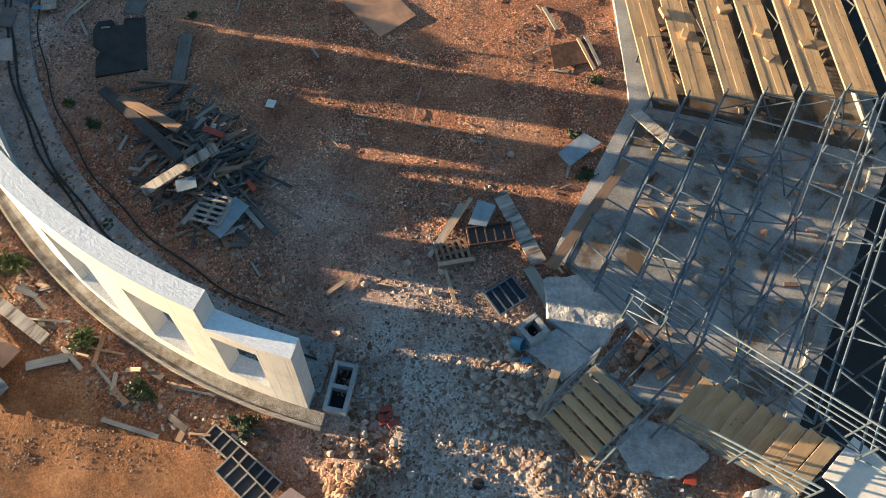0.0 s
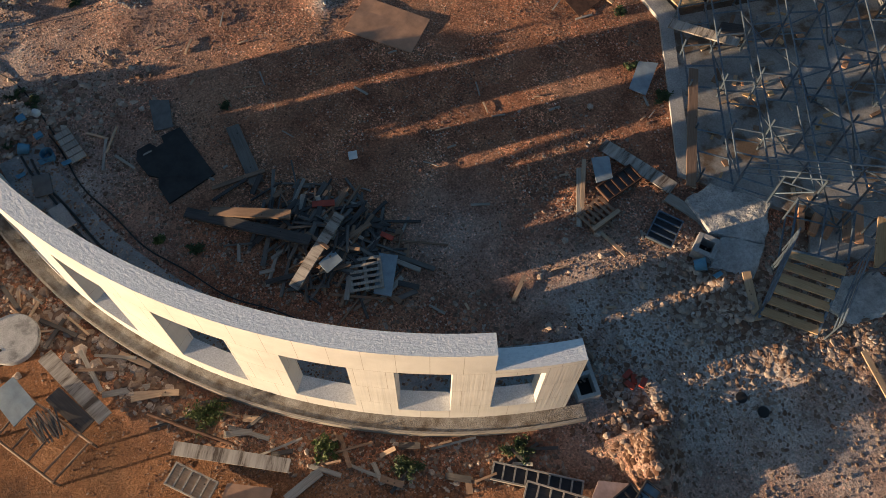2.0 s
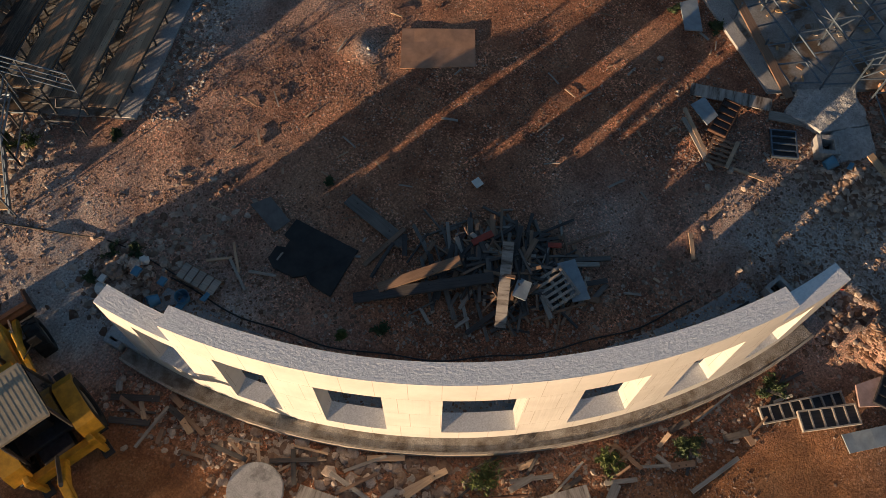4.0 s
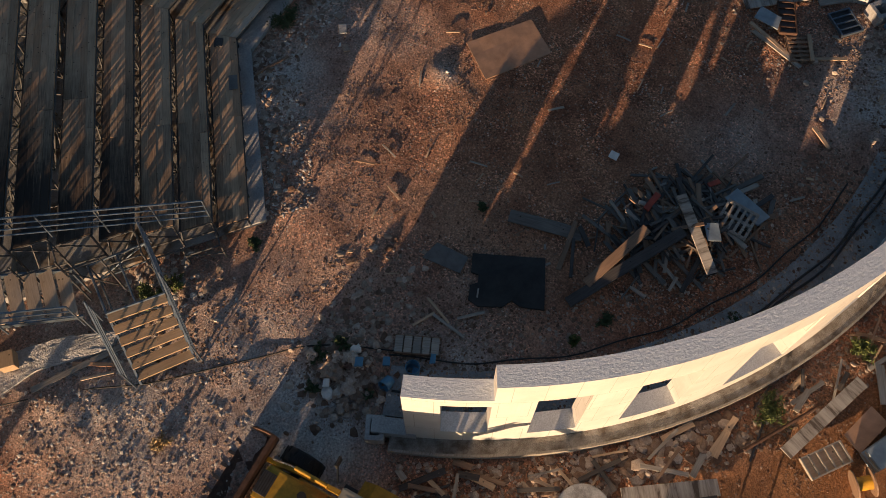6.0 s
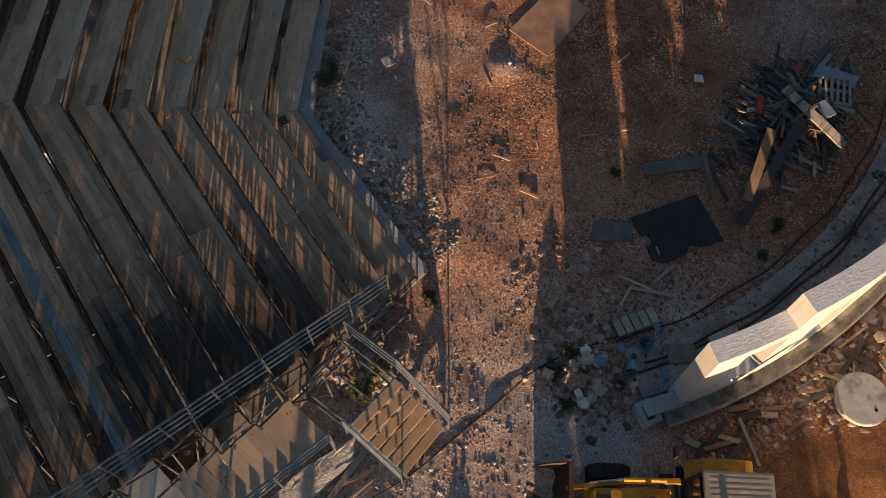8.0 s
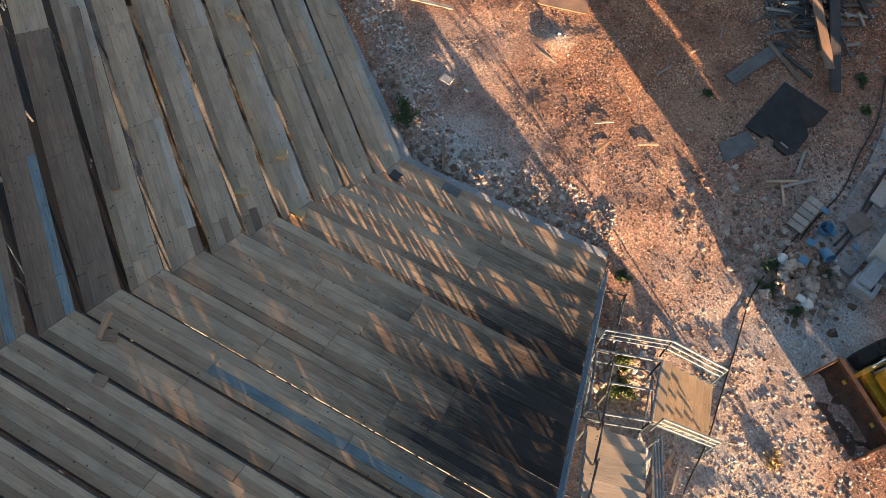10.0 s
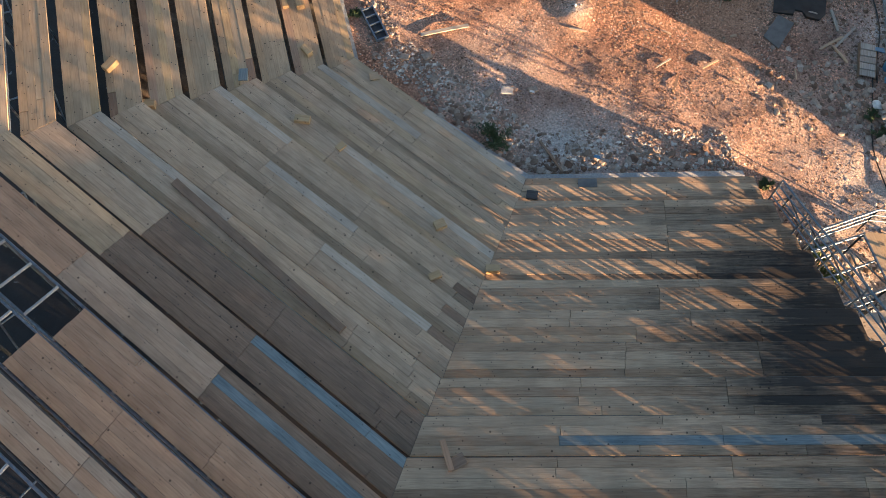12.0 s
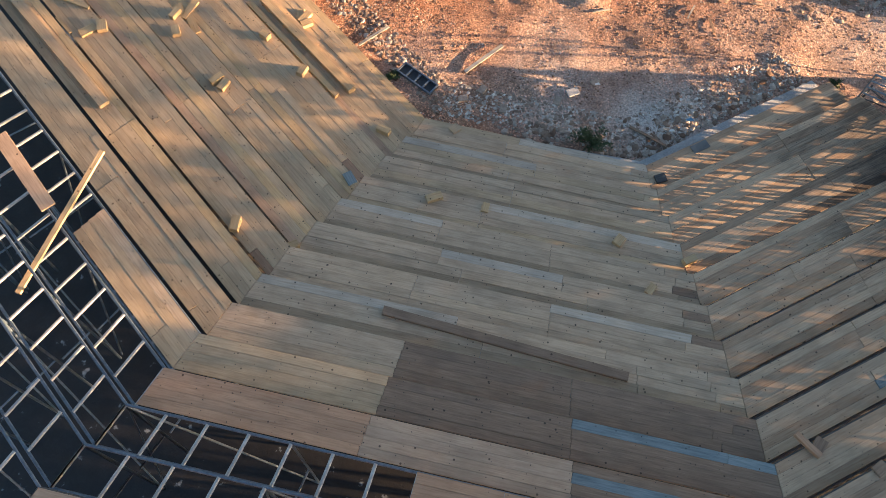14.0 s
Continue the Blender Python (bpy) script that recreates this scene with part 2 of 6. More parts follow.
def wall_top_material():
    """Hand-trowelled mortar on the wall head: ridges that run along the curve."""
    m, nt, n, l, bsdf = material("trowelled_mortar_top")
    geo = n.new("ShaderNodeNewGeometry")
    off = n.new("ShaderNodeVectorMath")
    off.operation = "SUBTRACT"
    off.inputs[1].default_value = (WALL_X, WALL_Y, 0)
    l.new(geo.outputs["Position"], off.inputs[0])
    flat = n.new("ShaderNodeVectorMath")
    flat.operation = "MULTIPLY"
    flat.inputs[1].default_value = (1, 1, 0)
    l.new(off.outputs["Vector"], flat.inputs[0])
    size = n.new("ShaderNodeVectorMath")
    size.operation = "LENGTH"
    l.new(flat.outputs["Vector"], size.inputs[0])
    sep = n.new("ShaderNodeSeparateXYZ")
    l.new(flat.outputs["Vector"], sep.inputs["Vector"])
    turn = n.new("ShaderNodeMath")
    turn.operation = "ARCTAN2"
    l.new(sep.outputs["Y"], turn.inputs[0])
    l.new(sep.outputs["X"], turn.inputs[1])
    comb = n.new("ShaderNodeCombineXYZ")
    l.new(size.outputs["Value"], comb.inputs["X"])
    l.new(turn.outputs["Value"], comb.inputs["Y"])
    mp = n.new("ShaderNodeMapping")
    mp.inputs["Scale"].default_value = (22.0, 95.0, 1.0)
    l.new(comb.outputs["Vector"], mp.inputs["Vector"])
    ridge = noise_node(n, l, mp.outputs["Vector"], 1.0, 5, 0.6)
    lump = noise_node(n, l, geo.outputs["Position"], 13.0, 7, 0.7)
    add = n.new("ShaderNodeMath")
    l.new(ridge.outputs["Fac"], add.inputs[0])
    l.new(lump.outputs["Fac"], add.inputs[1])
    r = ramp(n, [(0.36, (0.66, 0.70, 0.74)), (0.5, (0.78, 0.82, 0.86)), (0.64, (0.86, 0.89, 0.92))])
    half = n.new("ShaderNodeMath")
    half.operation = "MULTIPLY"
    half.inputs[1].default_value = 0.5
    l.new(add.outputs["Value"], half.inputs[0])
    l.new(half.outputs["Value"], r.inputs["Fac"])
    l.new(r.outputs["Color"], bsdf.inputs["Base Color"])
    bsdf.inputs["Roughness"].default_value = 0.95
    bumped(n, l, bsdf, half.outputs["Value"], 0.5, 0.04)
    return m


WALL_X, WALL_Y, WALL_OUT, WALL_IN, WALL_AXIS = 0.614, 18.772, 13.742, 13.313, -137.308


def leaf_material(name, a, b):
    m, nt, n, l, bsdf = material(name)
    geo = n.new("ShaderNodeNewGeometry")
    r = ramp(n, [(0.0, a), (1.0, b)])
    l.new(geo.outputs["Random Per Island"], r.inputs["Fac"])
    l.new(r.outputs["Color"], bsdf.inputs["Base Color"])
    bsdf.inputs["Roughness"].default_value = 0.6
    return m


SOIL = soil_material()
WALL = wall_material()
WALL_TOP = wall_top_material()
SILL = rocky("smooth_sill_plaster", [(0.3, (0.58, 0.60, 0.62)), (0.7, (0.70, 0.72, 0.74))], 3.0, 30, 0.9, 0.25, 0.01)
CONCRETE = rocky("pale_concrete", [(0.3, (0.30, 0.30, 0.30)), (0.5, (0.40, 0.40, 0.40)), (0.7, (0.50, 0.50, 0.50))], 1.3, 24, 0.9, 0.8, 0.03)
SLAB = rocky("dirty_slab_concrete", [(0.40, (0.15, 0.11, 0.08)), (0.47, (0.29, 0.28, 0.27)), (0.6, (0.40, 0.40, 0.40)), (0.72, (0.50, 0.495, 0.49))], 0.9, 22, 0.9, 0.5, 0.015)
# brown soil, with the shade below the tiers mixed into its colour
SHADED_DIRT = rocky("shaded_dirt_under_the_seating", [(0.3, (0.07, 0.05, 0.038)), (0.55, (0.14, 0.11, 0.088)), (0.72, (0.27, 0.245, 0.22))], 1.4, 18, 0.95, 0.8, 0.03)
PAD = rocky("rough_pale_pad", [(0.32, (0.36, 0.36, 0.36)), (0.45, (0.50, 0.50, 0.50)), (0.7, (0.66, 0.665, 0.67))], 2.4, 11, 0.95, 1.0, 0.08)
LID = rocky("stained_pale_lid", [(0.34, (0.26, 0.26, 0.26)), (0.46, (0.46, 0.465, 0.47)), (0.7, (0.58, 0.585, 0.59))], 2.6, 30, 0.9, 0.25, 0.01)
FOOTING = rocky("gritty_footing_concrete", [(0.34, (0.15, 0.12, 0.095)), (0.5, (0.27, 0.25, 0.225)), (0.66, (0.40, 0.385, 0.36))], 3.2, 38, 0.95, 1.0, 0.03)
STONE_WHITE = rocky("white_chips", [(0.3, (0.34, 0.31, 0.28)), (0.7, (0.53, 0.50, 0.465))], 9, 45, 0.95, 0.6, 0.01, island=True)
CONCRETE_DARK = rocky("stained_concrete", [(0.3, (0.18, 0.185, 0.19)), (0.7, (0.38, 0.385, 0.39))], 2.2, 26, 0.9, 0.5, 0.015)
MEMBRANE = rocky("black_membrane", [(0.4, (0.007, 0.007, 0.009)), (0.655, (0.014, 0.014, 0.017)), (0.69, (0.16, 0.18, 0.20)), (0.76, (0.34, 0.36, 0.38))], 3.2, 14, 0.55, 0.5, 0.02)
STONE_RED = rocky("dusty_red_stones", [(0.3, (0.22, 0.14, 0.10)), (0.7, (0.36, 0.265, 0.20))], 9, 45, 0.95, 0.6, 0.01, island=True)
STONE = rocky("limestone", [(0.3, (0.25, 0.19, 0.15)), (0.7, (0.42, 0.36, 0.31))], 9, 45, 0.95, 0.6, 0.01, island=True)
WOOD_NEW = wood("fresh_planks", (0.39, 0.25, 0.125), (0.54, 0.375, 0.205), (0.62, 0.455, 0.275))
WOOD_TAN = wood("tan_planks", (0.36, 0.25, 0.148), (0.49, 0.352, 0.222), (0.57, 0.43, 0.285))
WOOD_GREY = wood("weathered_planks", (0.36, 0.25, 0.165), (0.52, 0.375, 0.252), (0.605, 0.458, 0.325))
WOOD_BROWN = wood("brown_planks", (0.17, 0.106, 0.068), (0.265, 0.172, 0.115), (0.345, 0.24, 0.165))
WOOD_RED = wood("reddish_planks", (0.37, 0.20, 0.115), (0.52, 0.30, 0.18), (0.60, 0.375, 0.24))
# darker board tone that holds the shade and dirt at a tread's rear
WOOD_REAR_SHADE = wood("rear_shade_planks", (0.27, 0.19, 0.12), (0.38, 0.275, 0.18), (0.455, 0.345, 0.24))
WOOD_PALE = wood("worn_pale_planks", (0.37, 0.295, 0.225), (0.49, 0.405, 0.32), (0.57, 0.485, 0.395))
WOOD_DARK = wood("dark_wet_planks", (0.035, 0.033, 0.035), (0.07, 0.065, 0.065), (0.12, 0.11, 0.10))
DARK_SPOT = (-11.6, 25.3, 3.7)
WOOD_SIDE = wood("dark_spot_brown_planks", (0.27, 0.168, 0.098), (0.40, 0.262, 0.165), (0.49, 0.345, 0.228), dark_spot=DARK_SPOT)
WOOD_SIDE_GREY = wood("dark_spot_grey_planks", (0.36, 0.242, 0.152), (0.515, 0.362, 0.238), (0.61, 0.452, 0.31), dark_spot=DARK_SPOT)
WOOD_BLUE = wood("blue_stained_planks", (0.10, 0.138, 0.155), (0.20, 0.25, 0.265), (0.31, 0.355, 0.355))
WOOD_WHITE = wood("cement_stained_boards", (0.22, 0.19, 0.16), (0.36, 0.33, 0.29), (0.50, 0.48, 0.44))
WOOD_OLD = wood("old_grey_boards", (0.085, 0.08, 0.075), (0.15, 0.14, 0.13), (0.22, 0.205, 0.19))
WOOD_BANDED = banded("cement_banded_boards", (0.10, 0.08, 0.065), (0.46, 0.43, 0.39))
# darker steel copy: its colour tones down low sun on covered tubes and truss
STEEL_DIMMED = plain("sun_dimmed_steel", (0.085, 0.09, 0.095), 0.7, 0.3, 0.4, 9)
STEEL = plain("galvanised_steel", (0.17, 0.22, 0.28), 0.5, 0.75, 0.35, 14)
STEEL_PALE = plain("pale_dusty_steel", (0.42, 0.42, 0.42), 0.7, 0.2, 0.3, 10)
STEEL_DARK = plain("dark_formwork_steel", (0.05, 0.05, 0.055), 0.6, 0.3, 0.4, 9)
RUST = plain("rusty_steel", (0.10, 0.055, 0.038), 0.85, 0.2, 0.5, 7, 0.3)
PANEL_BLUE = plain("grey_blue_sheet", (0.27, 0.33, 0.38), 0.6, 0.0, 0.25, 5)
PANEL_GREY = plain("dull_grey_sheet", (0.15, 0.145, 0.14), 0.6, 0.1, 0.35, 4)
PLY = plain("brown_plywood", (0.42, 0.255, 0.165), 0.7, 0.0, 0.3, 3)
BLACK = plain("black_rubber", (0.014, 0.014, 0.015), 0.7, 0.0, 0.4, 9)
MAT_BLACK = plain("worn_black_rubber", (0.024, 0.023, 0.023), 0.6, 0.0, 0.7, 2.2, 0.4)
WOOD_PINK = wood("pinkish_planks", (0.36, 0.225, 0.15), (0.50, 0.335, 0.225), (0.58, 0.41, 0.29))
BLACK_PIPE = plain("black_pipe", (0.02, 0.02, 0.022), 0.45, 0.0, 0.3, 9)
YELLOW = plain("yellow_machine_paint", (0.46, 0.26, 0.02), 0.48, 0.0, 0.4, 5, 0.05)
CREAM = plain("pale_cab_roof", (0.36, 0.32, 0.24), 0.6, 0.0, 0.2, 6)
GLASS = plain("dark_cab_glass", (0.03, 0.035, 0.035), 0.12, 0.0, 0.3, 4, 0.02)
CHROME = plain("bright_ram_steel", (0.6, 0.6, 0.6), 0.2, 1.0, 0.1, 9)
RED = plain("faded_red_paint", (0.35, 0.06, 0.035), 0.6, 0.0, 0.35, 6)
BLUE = plain("blue_plastic", (0.09, 0.24, 0.38), 0.5, 0.0, 0.3, 5)
WHITE = plain("white_sheet", (0.75, 0.74, 0.70), 0.6, 0.0, 0.15, 6)
TARP = plain("pink_grey_tarpaulin", (0.42, 0.30, 0.27), 0.6, 0.0, 0.35, 5)
LEAF = leaf_material("green_leaves", (0.045, 0.075, 0.018), (0.13, 0.16, 0.04))
LEAF_DRY = leaf_material("dry_grass", (0.35, 0.25, 0.12), (0.55, 0.42, 0.22))
LEAF_DARK = leaf_material("dark_leaves", (0.03, 0.055, 0.02), (0.07, 0.10, 0.035))
STEM = plain("brown_stem", (0.10, 0.07, 0.045), 0.8)

# ---- helpers for meshes ----


def mesh_object(name, verts, faces, mat, parent=None, label="", smooth=False):
    me = bpy.data.meshes.new(name)
    me.from_pydata([tuple(v) for v in verts], [], faces)
    me.materials.append(mat)
    if smooth:
        me.shade_smooth()
    ob = new(name, me)
    if parent is not None:
        ob.parent = parent
    if label:
        ob["label"] = label
    return ob


def part(name, bm, mat, parent, label=""):
    me = bpy.data.meshes.new(name)
    bm.to_mesh(me)
    bm.free()
    me.materials.append(mat)
    ob = new(name, me)
    ob.parent = parent
    if label:
        ob["label"] = label
    return ob


def thing(name, label, category, group="", kind="", m=None):
    ob = new(name)
    if m is not None:
        ob.matrix_basis = m
    return tagged(ob, label, category, group, kind)


BOX_FACES = [(0, 3, 2, 1), (4, 5, 6, 7), (0, 1, 5, 4), (1, 2, 6, 5), (2, 3, 7, 6), (3, 0, 4, 7)]


def box_verts(x0, x1, y0, y1, z0, z1):
    return [(x0, y0, z0), (x1, y0, z0), (x1, y1, z0), (x0, y1, z0), (x0, y0, z1), (x1, y0, z1), (x1, y1, z1), (x0, y1, z1)]


def box(name, x0, x1, y0, y1, z0, z1, mat, parent=None, label="", bevel=0.0):
    if bevel <= 0:
        return mesh_object(name, box_verts(x0, x1, y0, y1, z0, z1), BOX_FACES, mat, parent, label)
    bm = bmesh.new()
    vs = [bm.verts.new(v) for v in box_verts(x0, x1, y0, y1, z0, z1)]
    for f in BOX_FACES:
        bm.faces.new([vs[i] for i in f])
    bmesh.ops.bevel(bm, geom=bm.edges[:], offset=bevel, segments=2, affect="EDGES", profile=0.6)
    return part(name, bm, mat, parent, label)


def along(p, q, roll=0.0):
    """Pose at p with x towards q and z as upright as can be."""
    p, q = Vector(p), Vector(q)
    x = (q - p).normalized()
    up = Vector((0, 0, 1)) if abs(x.z) < 0.95 else Vector((0, 1, 0))
    y = up.cross(x).normalized()
    z = x.cross(y)
    m = Matrix((x, y, z)).transposed().to_4x4()
    m.translation = p
    return m @ pose(0, 0, 0, roll, 0, 0)


def board(name, p, q, width, thick, mat, parent=None, label="", roll=0.0, warp=0.0):
    """A sawn board from p to q (middle of its underside)."""
    n = (Vector(q) - Vector(p)).length
    w = width / 2
    if warp:
        vs, fs = [], []
        for i in range(4):
            x = n * i / 3
            d = warp * math.sin(math.pi * i / 3)
            vs += [(x, -w, d), (x, w, d), (x, w, thick + d), (x, -w, thick + d)]
        for i in range(3):
            a = 4 * i
            fs += [(a + j, a + 4 + j, a + 4 + (j + 1) % 4, a + (j + 1) % 4)[::-1] for j in range(4)]
        fs += [(0, 1, 2, 3)[::-1], (12, 13, 14, 15)]
        ob = mesh_object(name, vs, fs, mat, parent, label)
    else:
        ob = mesh_object(name, box_verts(0, n, -w, w, 0, thick), BOX_FACES, mat, parent, label)
    ob.matrix_basis = along(p, q, roll)
    return ob


def tube(name, p, q, r, mat, parent=None, label="", sides=6):
    """A straight round tube."""
    n = (Vector(q) - Vector(p)).length
    vs, fs = [], []
    for x in (0, n):
        vs += [(x, r * math.cos(2 * math.pi * i / sides), r * math.sin(2 * math.pi * i / sides)) for i in range(sides)]
    fs = [(i, (i + 1) % sides, sides + (i + 1) % sides, sides + i)[::-1] for i in range(sides)]
    fs += [tuple(range(sides))[::-1], tuple(range(sides, 2 * sides))]
    ob = mesh_object(name, vs, fs, mat, parent, label)
    ob.matrix_basis = along(p, q)
    return ob


def prism(name, corners, z0, z1, mat, parent=None, label=""):
    """An upright prism over a list of (x, y); z1 may be a list, one height a corner."""
    n = len(corners)
    tops = z1 if isinstance(z1, (list, tuple)) else [z1] * n
    vs = [(x, y, z0) for x, y in corners] + [(x, y, t) for (x, y), t in zip(corners, tops)]
    fs = [tuple(range(n))[::-1], tuple(range(n, 2 * n))] + [(i, (i + 1) % n, n + (i + 1) % n, n + i) for i in range(n)]
    area = sum(corners[i][0] * corners[(i + 1) % n][1] - corners[(i + 1) % n][0] * corners[i][1] for i in range(n))
    if area < 0:
        fs = [f[::-1] for f in fs]
    return mesh_object(name, vs, fs, mat, parent, label)


def cable(name, points, r, mat, label="", category="", parent=None):
    cu = bpy.data.curves.new(name, "CURVE")
    cu.dimensions = "3D"
    cu.bevel_depth, cu.bevel_resolution, cu.resolution_u = r, 1, 6
    s = cu.splines.new("NURBS")
    s.points.add(len(points) - 1)
    for p, c in zip(s.points, points):
        p.co = (*c, 1)
    s.use_endpoint_u, s.order_u = True, 3
    cu.materials.append(mat)
    ob = new(name, cu)
    if parent is not None:
        ob.parent = parent
    return tagged(ob, label, category)


def lerp(a, b, f):
    return tuple(x + (y - x) * f for x, y in zip(a, b))


# ---- ground ----


def ground_height(x, y):
    v = Vector((x, y, 0))
    h = 0.10 * noise.noise(v * 0.23) + 0.045 * noise.noise(v * 0.9) + 0.022 * noise.noise(v * 2.7)
    for cx, cy, r, up in HEAPS:
        d2 = ((x - cx) ** 2 + (y - cy) ** 2) / (r * r)
        if d2 < 6:
            h += up * math.exp(-d2 * 1.5) * (1 + 0.5 * noise.noise(v * 1.9))
    ring = math.hypot(x - WALL_X, y - WALL_Y)
    ease = min(1.0, max(0.0, (math.hypot(x + 4, y - 16) - 26) / 30))
    if ease > 0:
        h += ease * 0.8 * noise.noise(v * 0.03)
    if 12.4 < ring < 14.7 and x < -1 and y < 18.5:
        h = min(h, 0.0)
    return h - 0.05


HEAPS = [(-1.5, 4.3, 0.8, 0.5), (-1.7, 3.5, 0.7, 0.4), (-1.7, 2.6, 0.7, 0.2), (-1.6, 5.6, 0.9, 0.25), (2.3, 4.2, 0.45, 0.09), (2.6, 3.5, 0.4, 0.09), (2.9, 2.9, 0.4, 0.08), (-11.9, 18.0, 0.9, 0.3), (-3.35, 18.45, 0.4, 0.10), (0.2, 10.4, 0.4, 0.12),
         (-10.7, 9.9, 0.8, 0.18), (-11.9, 11.2, 0.8, 0.15), (2.0, 6.2, 0.7, 0.2), (4.2, 3.7, 1.1, 0.14), (6.5, 1.8, 1.4, 0.2), (-2.38, 7.40, 0.28, 0.34), (-1.82, 7.34, 0.30, 0.34),
         (-5.8, 11.2, 1.4, 0.15), (-14.8, 23.6, 1.6, 0.2), (-5.2, 22.3, 0.8, 0.1), (-10.6, 22.3, 0.7, 0.25)]


def axis_steps(lo, hi, step, far):
    inner = list(np.arange(lo, hi + 1e-6, step))
    out, d, a, b = [], step, [], []
    x = lo
    while x > -far:
        d *= 1.35
        x -= d
        a.append(x)
    d, x = step, hi
    while x < far:
        d *= 1.35
        x += d
        b.append(x)
    return a[::-1] + inner + b


gx, gy = axis_steps(-23, 15, 0.22, 900), axis_steps(-5, 36, 0.22, 900)
verts = [(x, y, ground_height(x, y)) for y in gy for x in gx]
nx = len(gx)
faces = [(j * nx + i, j * nx + i + 1, (j + 1) * nx + i + 1, (j + 1) * nx + i) for j in range(len(gy) - 1) for i in range(nx - 1)]
DUST = [(0.3, 5.3, 2.7, 0.88), (-3.2, 10.3, 1.4, 0.45), (-4.9, 22.3, 1.3, 0.95), (-13.2, 18.9, 1.2, 1.0), (-12.9, 23.9, 2.5, 0.65), (-9.8, 15.6, 1.6, 0.2), (-14.7, 21.7, 1.9, 0.6),
        (-3.35, 18.25, 0.3, 0.8), (2.5, 2.5, 2.5, 0.6), (-1.2, 7.4, 1.4, 0.55), (-7.0, 20.4, 2.2, 0.25), (-11.5, 20.5, 1.6, 0.45), (-2.0, 21.6, 1.4, 0.45), (1.2, 20.6, 1.2, 0.35),
        (-1.8, 5.9, 0.5, 0.9), (-10.0, 18.5, 2.0, 0.25), (-11.2, 15.6, 1.0, 0.9), (-10.2, 13.0, 1.0, 0.3), (-13.6, 17.6, 1.2, 0.9), (-2.5, 19.8, 1.6, 0.3)]
ground = mesh_object("ground", verts, faces, SOIL, smooth=True)
cover = ground.data.attributes.new("dust", "FLOAT", "POINT")
cover.data.foreach_set("value", [min(1.0, sum(a * math.exp(-((v[0] - cx) ** 2 + (v[1] - cy) ** 2) / (r * r)) for cx, cy, r, a in DUST)) if abs(v[0] + 4) < 25 else 0.0 for v in verts])
clay = ground.data.attributes.new("clay", "FLOAT", "POINT")
clay.data.foreach_set("value", [0.85 * min(1.0, max(0.0, (math.hypot(v[0] - WALL_X, v[1] - WALL_Y) - 14.6) / 1.2)) * (1.0 if v[0] < -5 and v[1] < 15 else max(0.0, min(1.0, (-1.5 - v[0]) / 3.5)) if v[1] < 15 else max(0.0, 1 - (v[1] - 15) / 2.5)) if v[0] < 0 and v[1] < 18 else 0.0 for v in verts])
tagged(ground, "uneven red-brown stony soil of a building site", "ground", kind="structure")

# ---- seating bowl: corner points of the lowest tier and the way each corner goes per tier ----
CORNER = [(-9.07, 21.45), (-4.199, 23.82), (1.072, 22.467), (4.639, 18.089), (5.2, 13.78), (2.95, 9.1)]
STEP = [(-0.5, 0.65), (-0.074, 0.844), (0.456, 0.722), (0.751, 0.36), (0.82, -0.172), (0.597, -0.619)]
LOW, RISE = 0.47, 0.357


def corner(i, k):
    return (CORNER[i][0] + k * STEP[i][0], CORNER[i][1] + k * STEP[i][1])


def tier_z(k):
    return LOW + RISE * k


def on_tier(seg, k, f):
    """Point of a side at tier k, f from its first corner to its second."""
    return lerp(corner(seg, k), corner(seg + 1, k), f)


# ---- slab, strip and membrane under the bowl ----
KERB = [-0.46, -0.40, -0.14, -0.16, -0.52, -0.55]
for s in range(5):
    edge = 0.2 if s < 4 else -0.1
    prism("kerb_%d" % (s + 1), [corner(s, KERB[s]), corner(s + 1, KERB[s + 1]), corner(s + 1, edge), corner(s, edge)], -0.12, 0.07 + 0.002 * s, CONCRETE)
    tagged(bpy.context.scene.objects["kerb_%d" % (s + 1)], "pale dusty concrete strip along the seating", "kerb", kind="structure")
    prism("slab_%d" % (s + 1), [corner(s, edge), corner(s + 1, edge), corner(s + 1, 7.2), corner(s, 7.2)], -0.12, 0.05 + 0.002 * s, SHADED_DIRT if s in (2, 3) else SLAB)
    tagged(bpy.context.scene.objects["slab_%d" % (s + 1)], "pale concrete slab under the scaffold seating", "concrete slab", kind="structure")
    prism("membrane_%d" % (s + 1), [corner(s, 7.2), corner(s + 1, 7.2), corner(s + 1, 17), corner(s, 17)], -0.12, 0.06 + 0.002 * s, MEMBRANE)
    tagged(bpy.context.scene.objects["membrane_%d" % (s + 1)], "black waterproof membrane with pale mortar spills", "membrane", kind="structure")
    prism("retaining_wall_%d" % (s + 1), [corner(s, 7.0), corner(s + 1, 7.0), corner(s + 1, 7.4), corner(s, 7.4)], -0.1, 0.32 if s > 2 or s == 0 else 0.75, CONCRETE_DARK)
    tagged(bpy.context.scene.objects["retaining_wall_%d" % (s + 1)], "low raw concrete retaining wall under the seating", "wall", kind="structure")

# ---- curved stage wall ----


def ring_point(r, deg):
    a = radians(WALL_AXIS + deg)
    return (WALL_X + r * math.cos(a), WALL_Y + r * math.sin(a))


WINDOWS = [(0.8, 3.3, 0.66, 3.2), (11.4, 2.72, 0.66, 3.2), (-10.0, 2.7, 0.66, 3.2), (20.15, 2.3, 0.66, 3.2), (-18.9, 2.2, 0.66, 3.2),
           (27.9, 2.0, 0.88, 2.93), (-26.75, 2.05, 0.88, 2.93)]


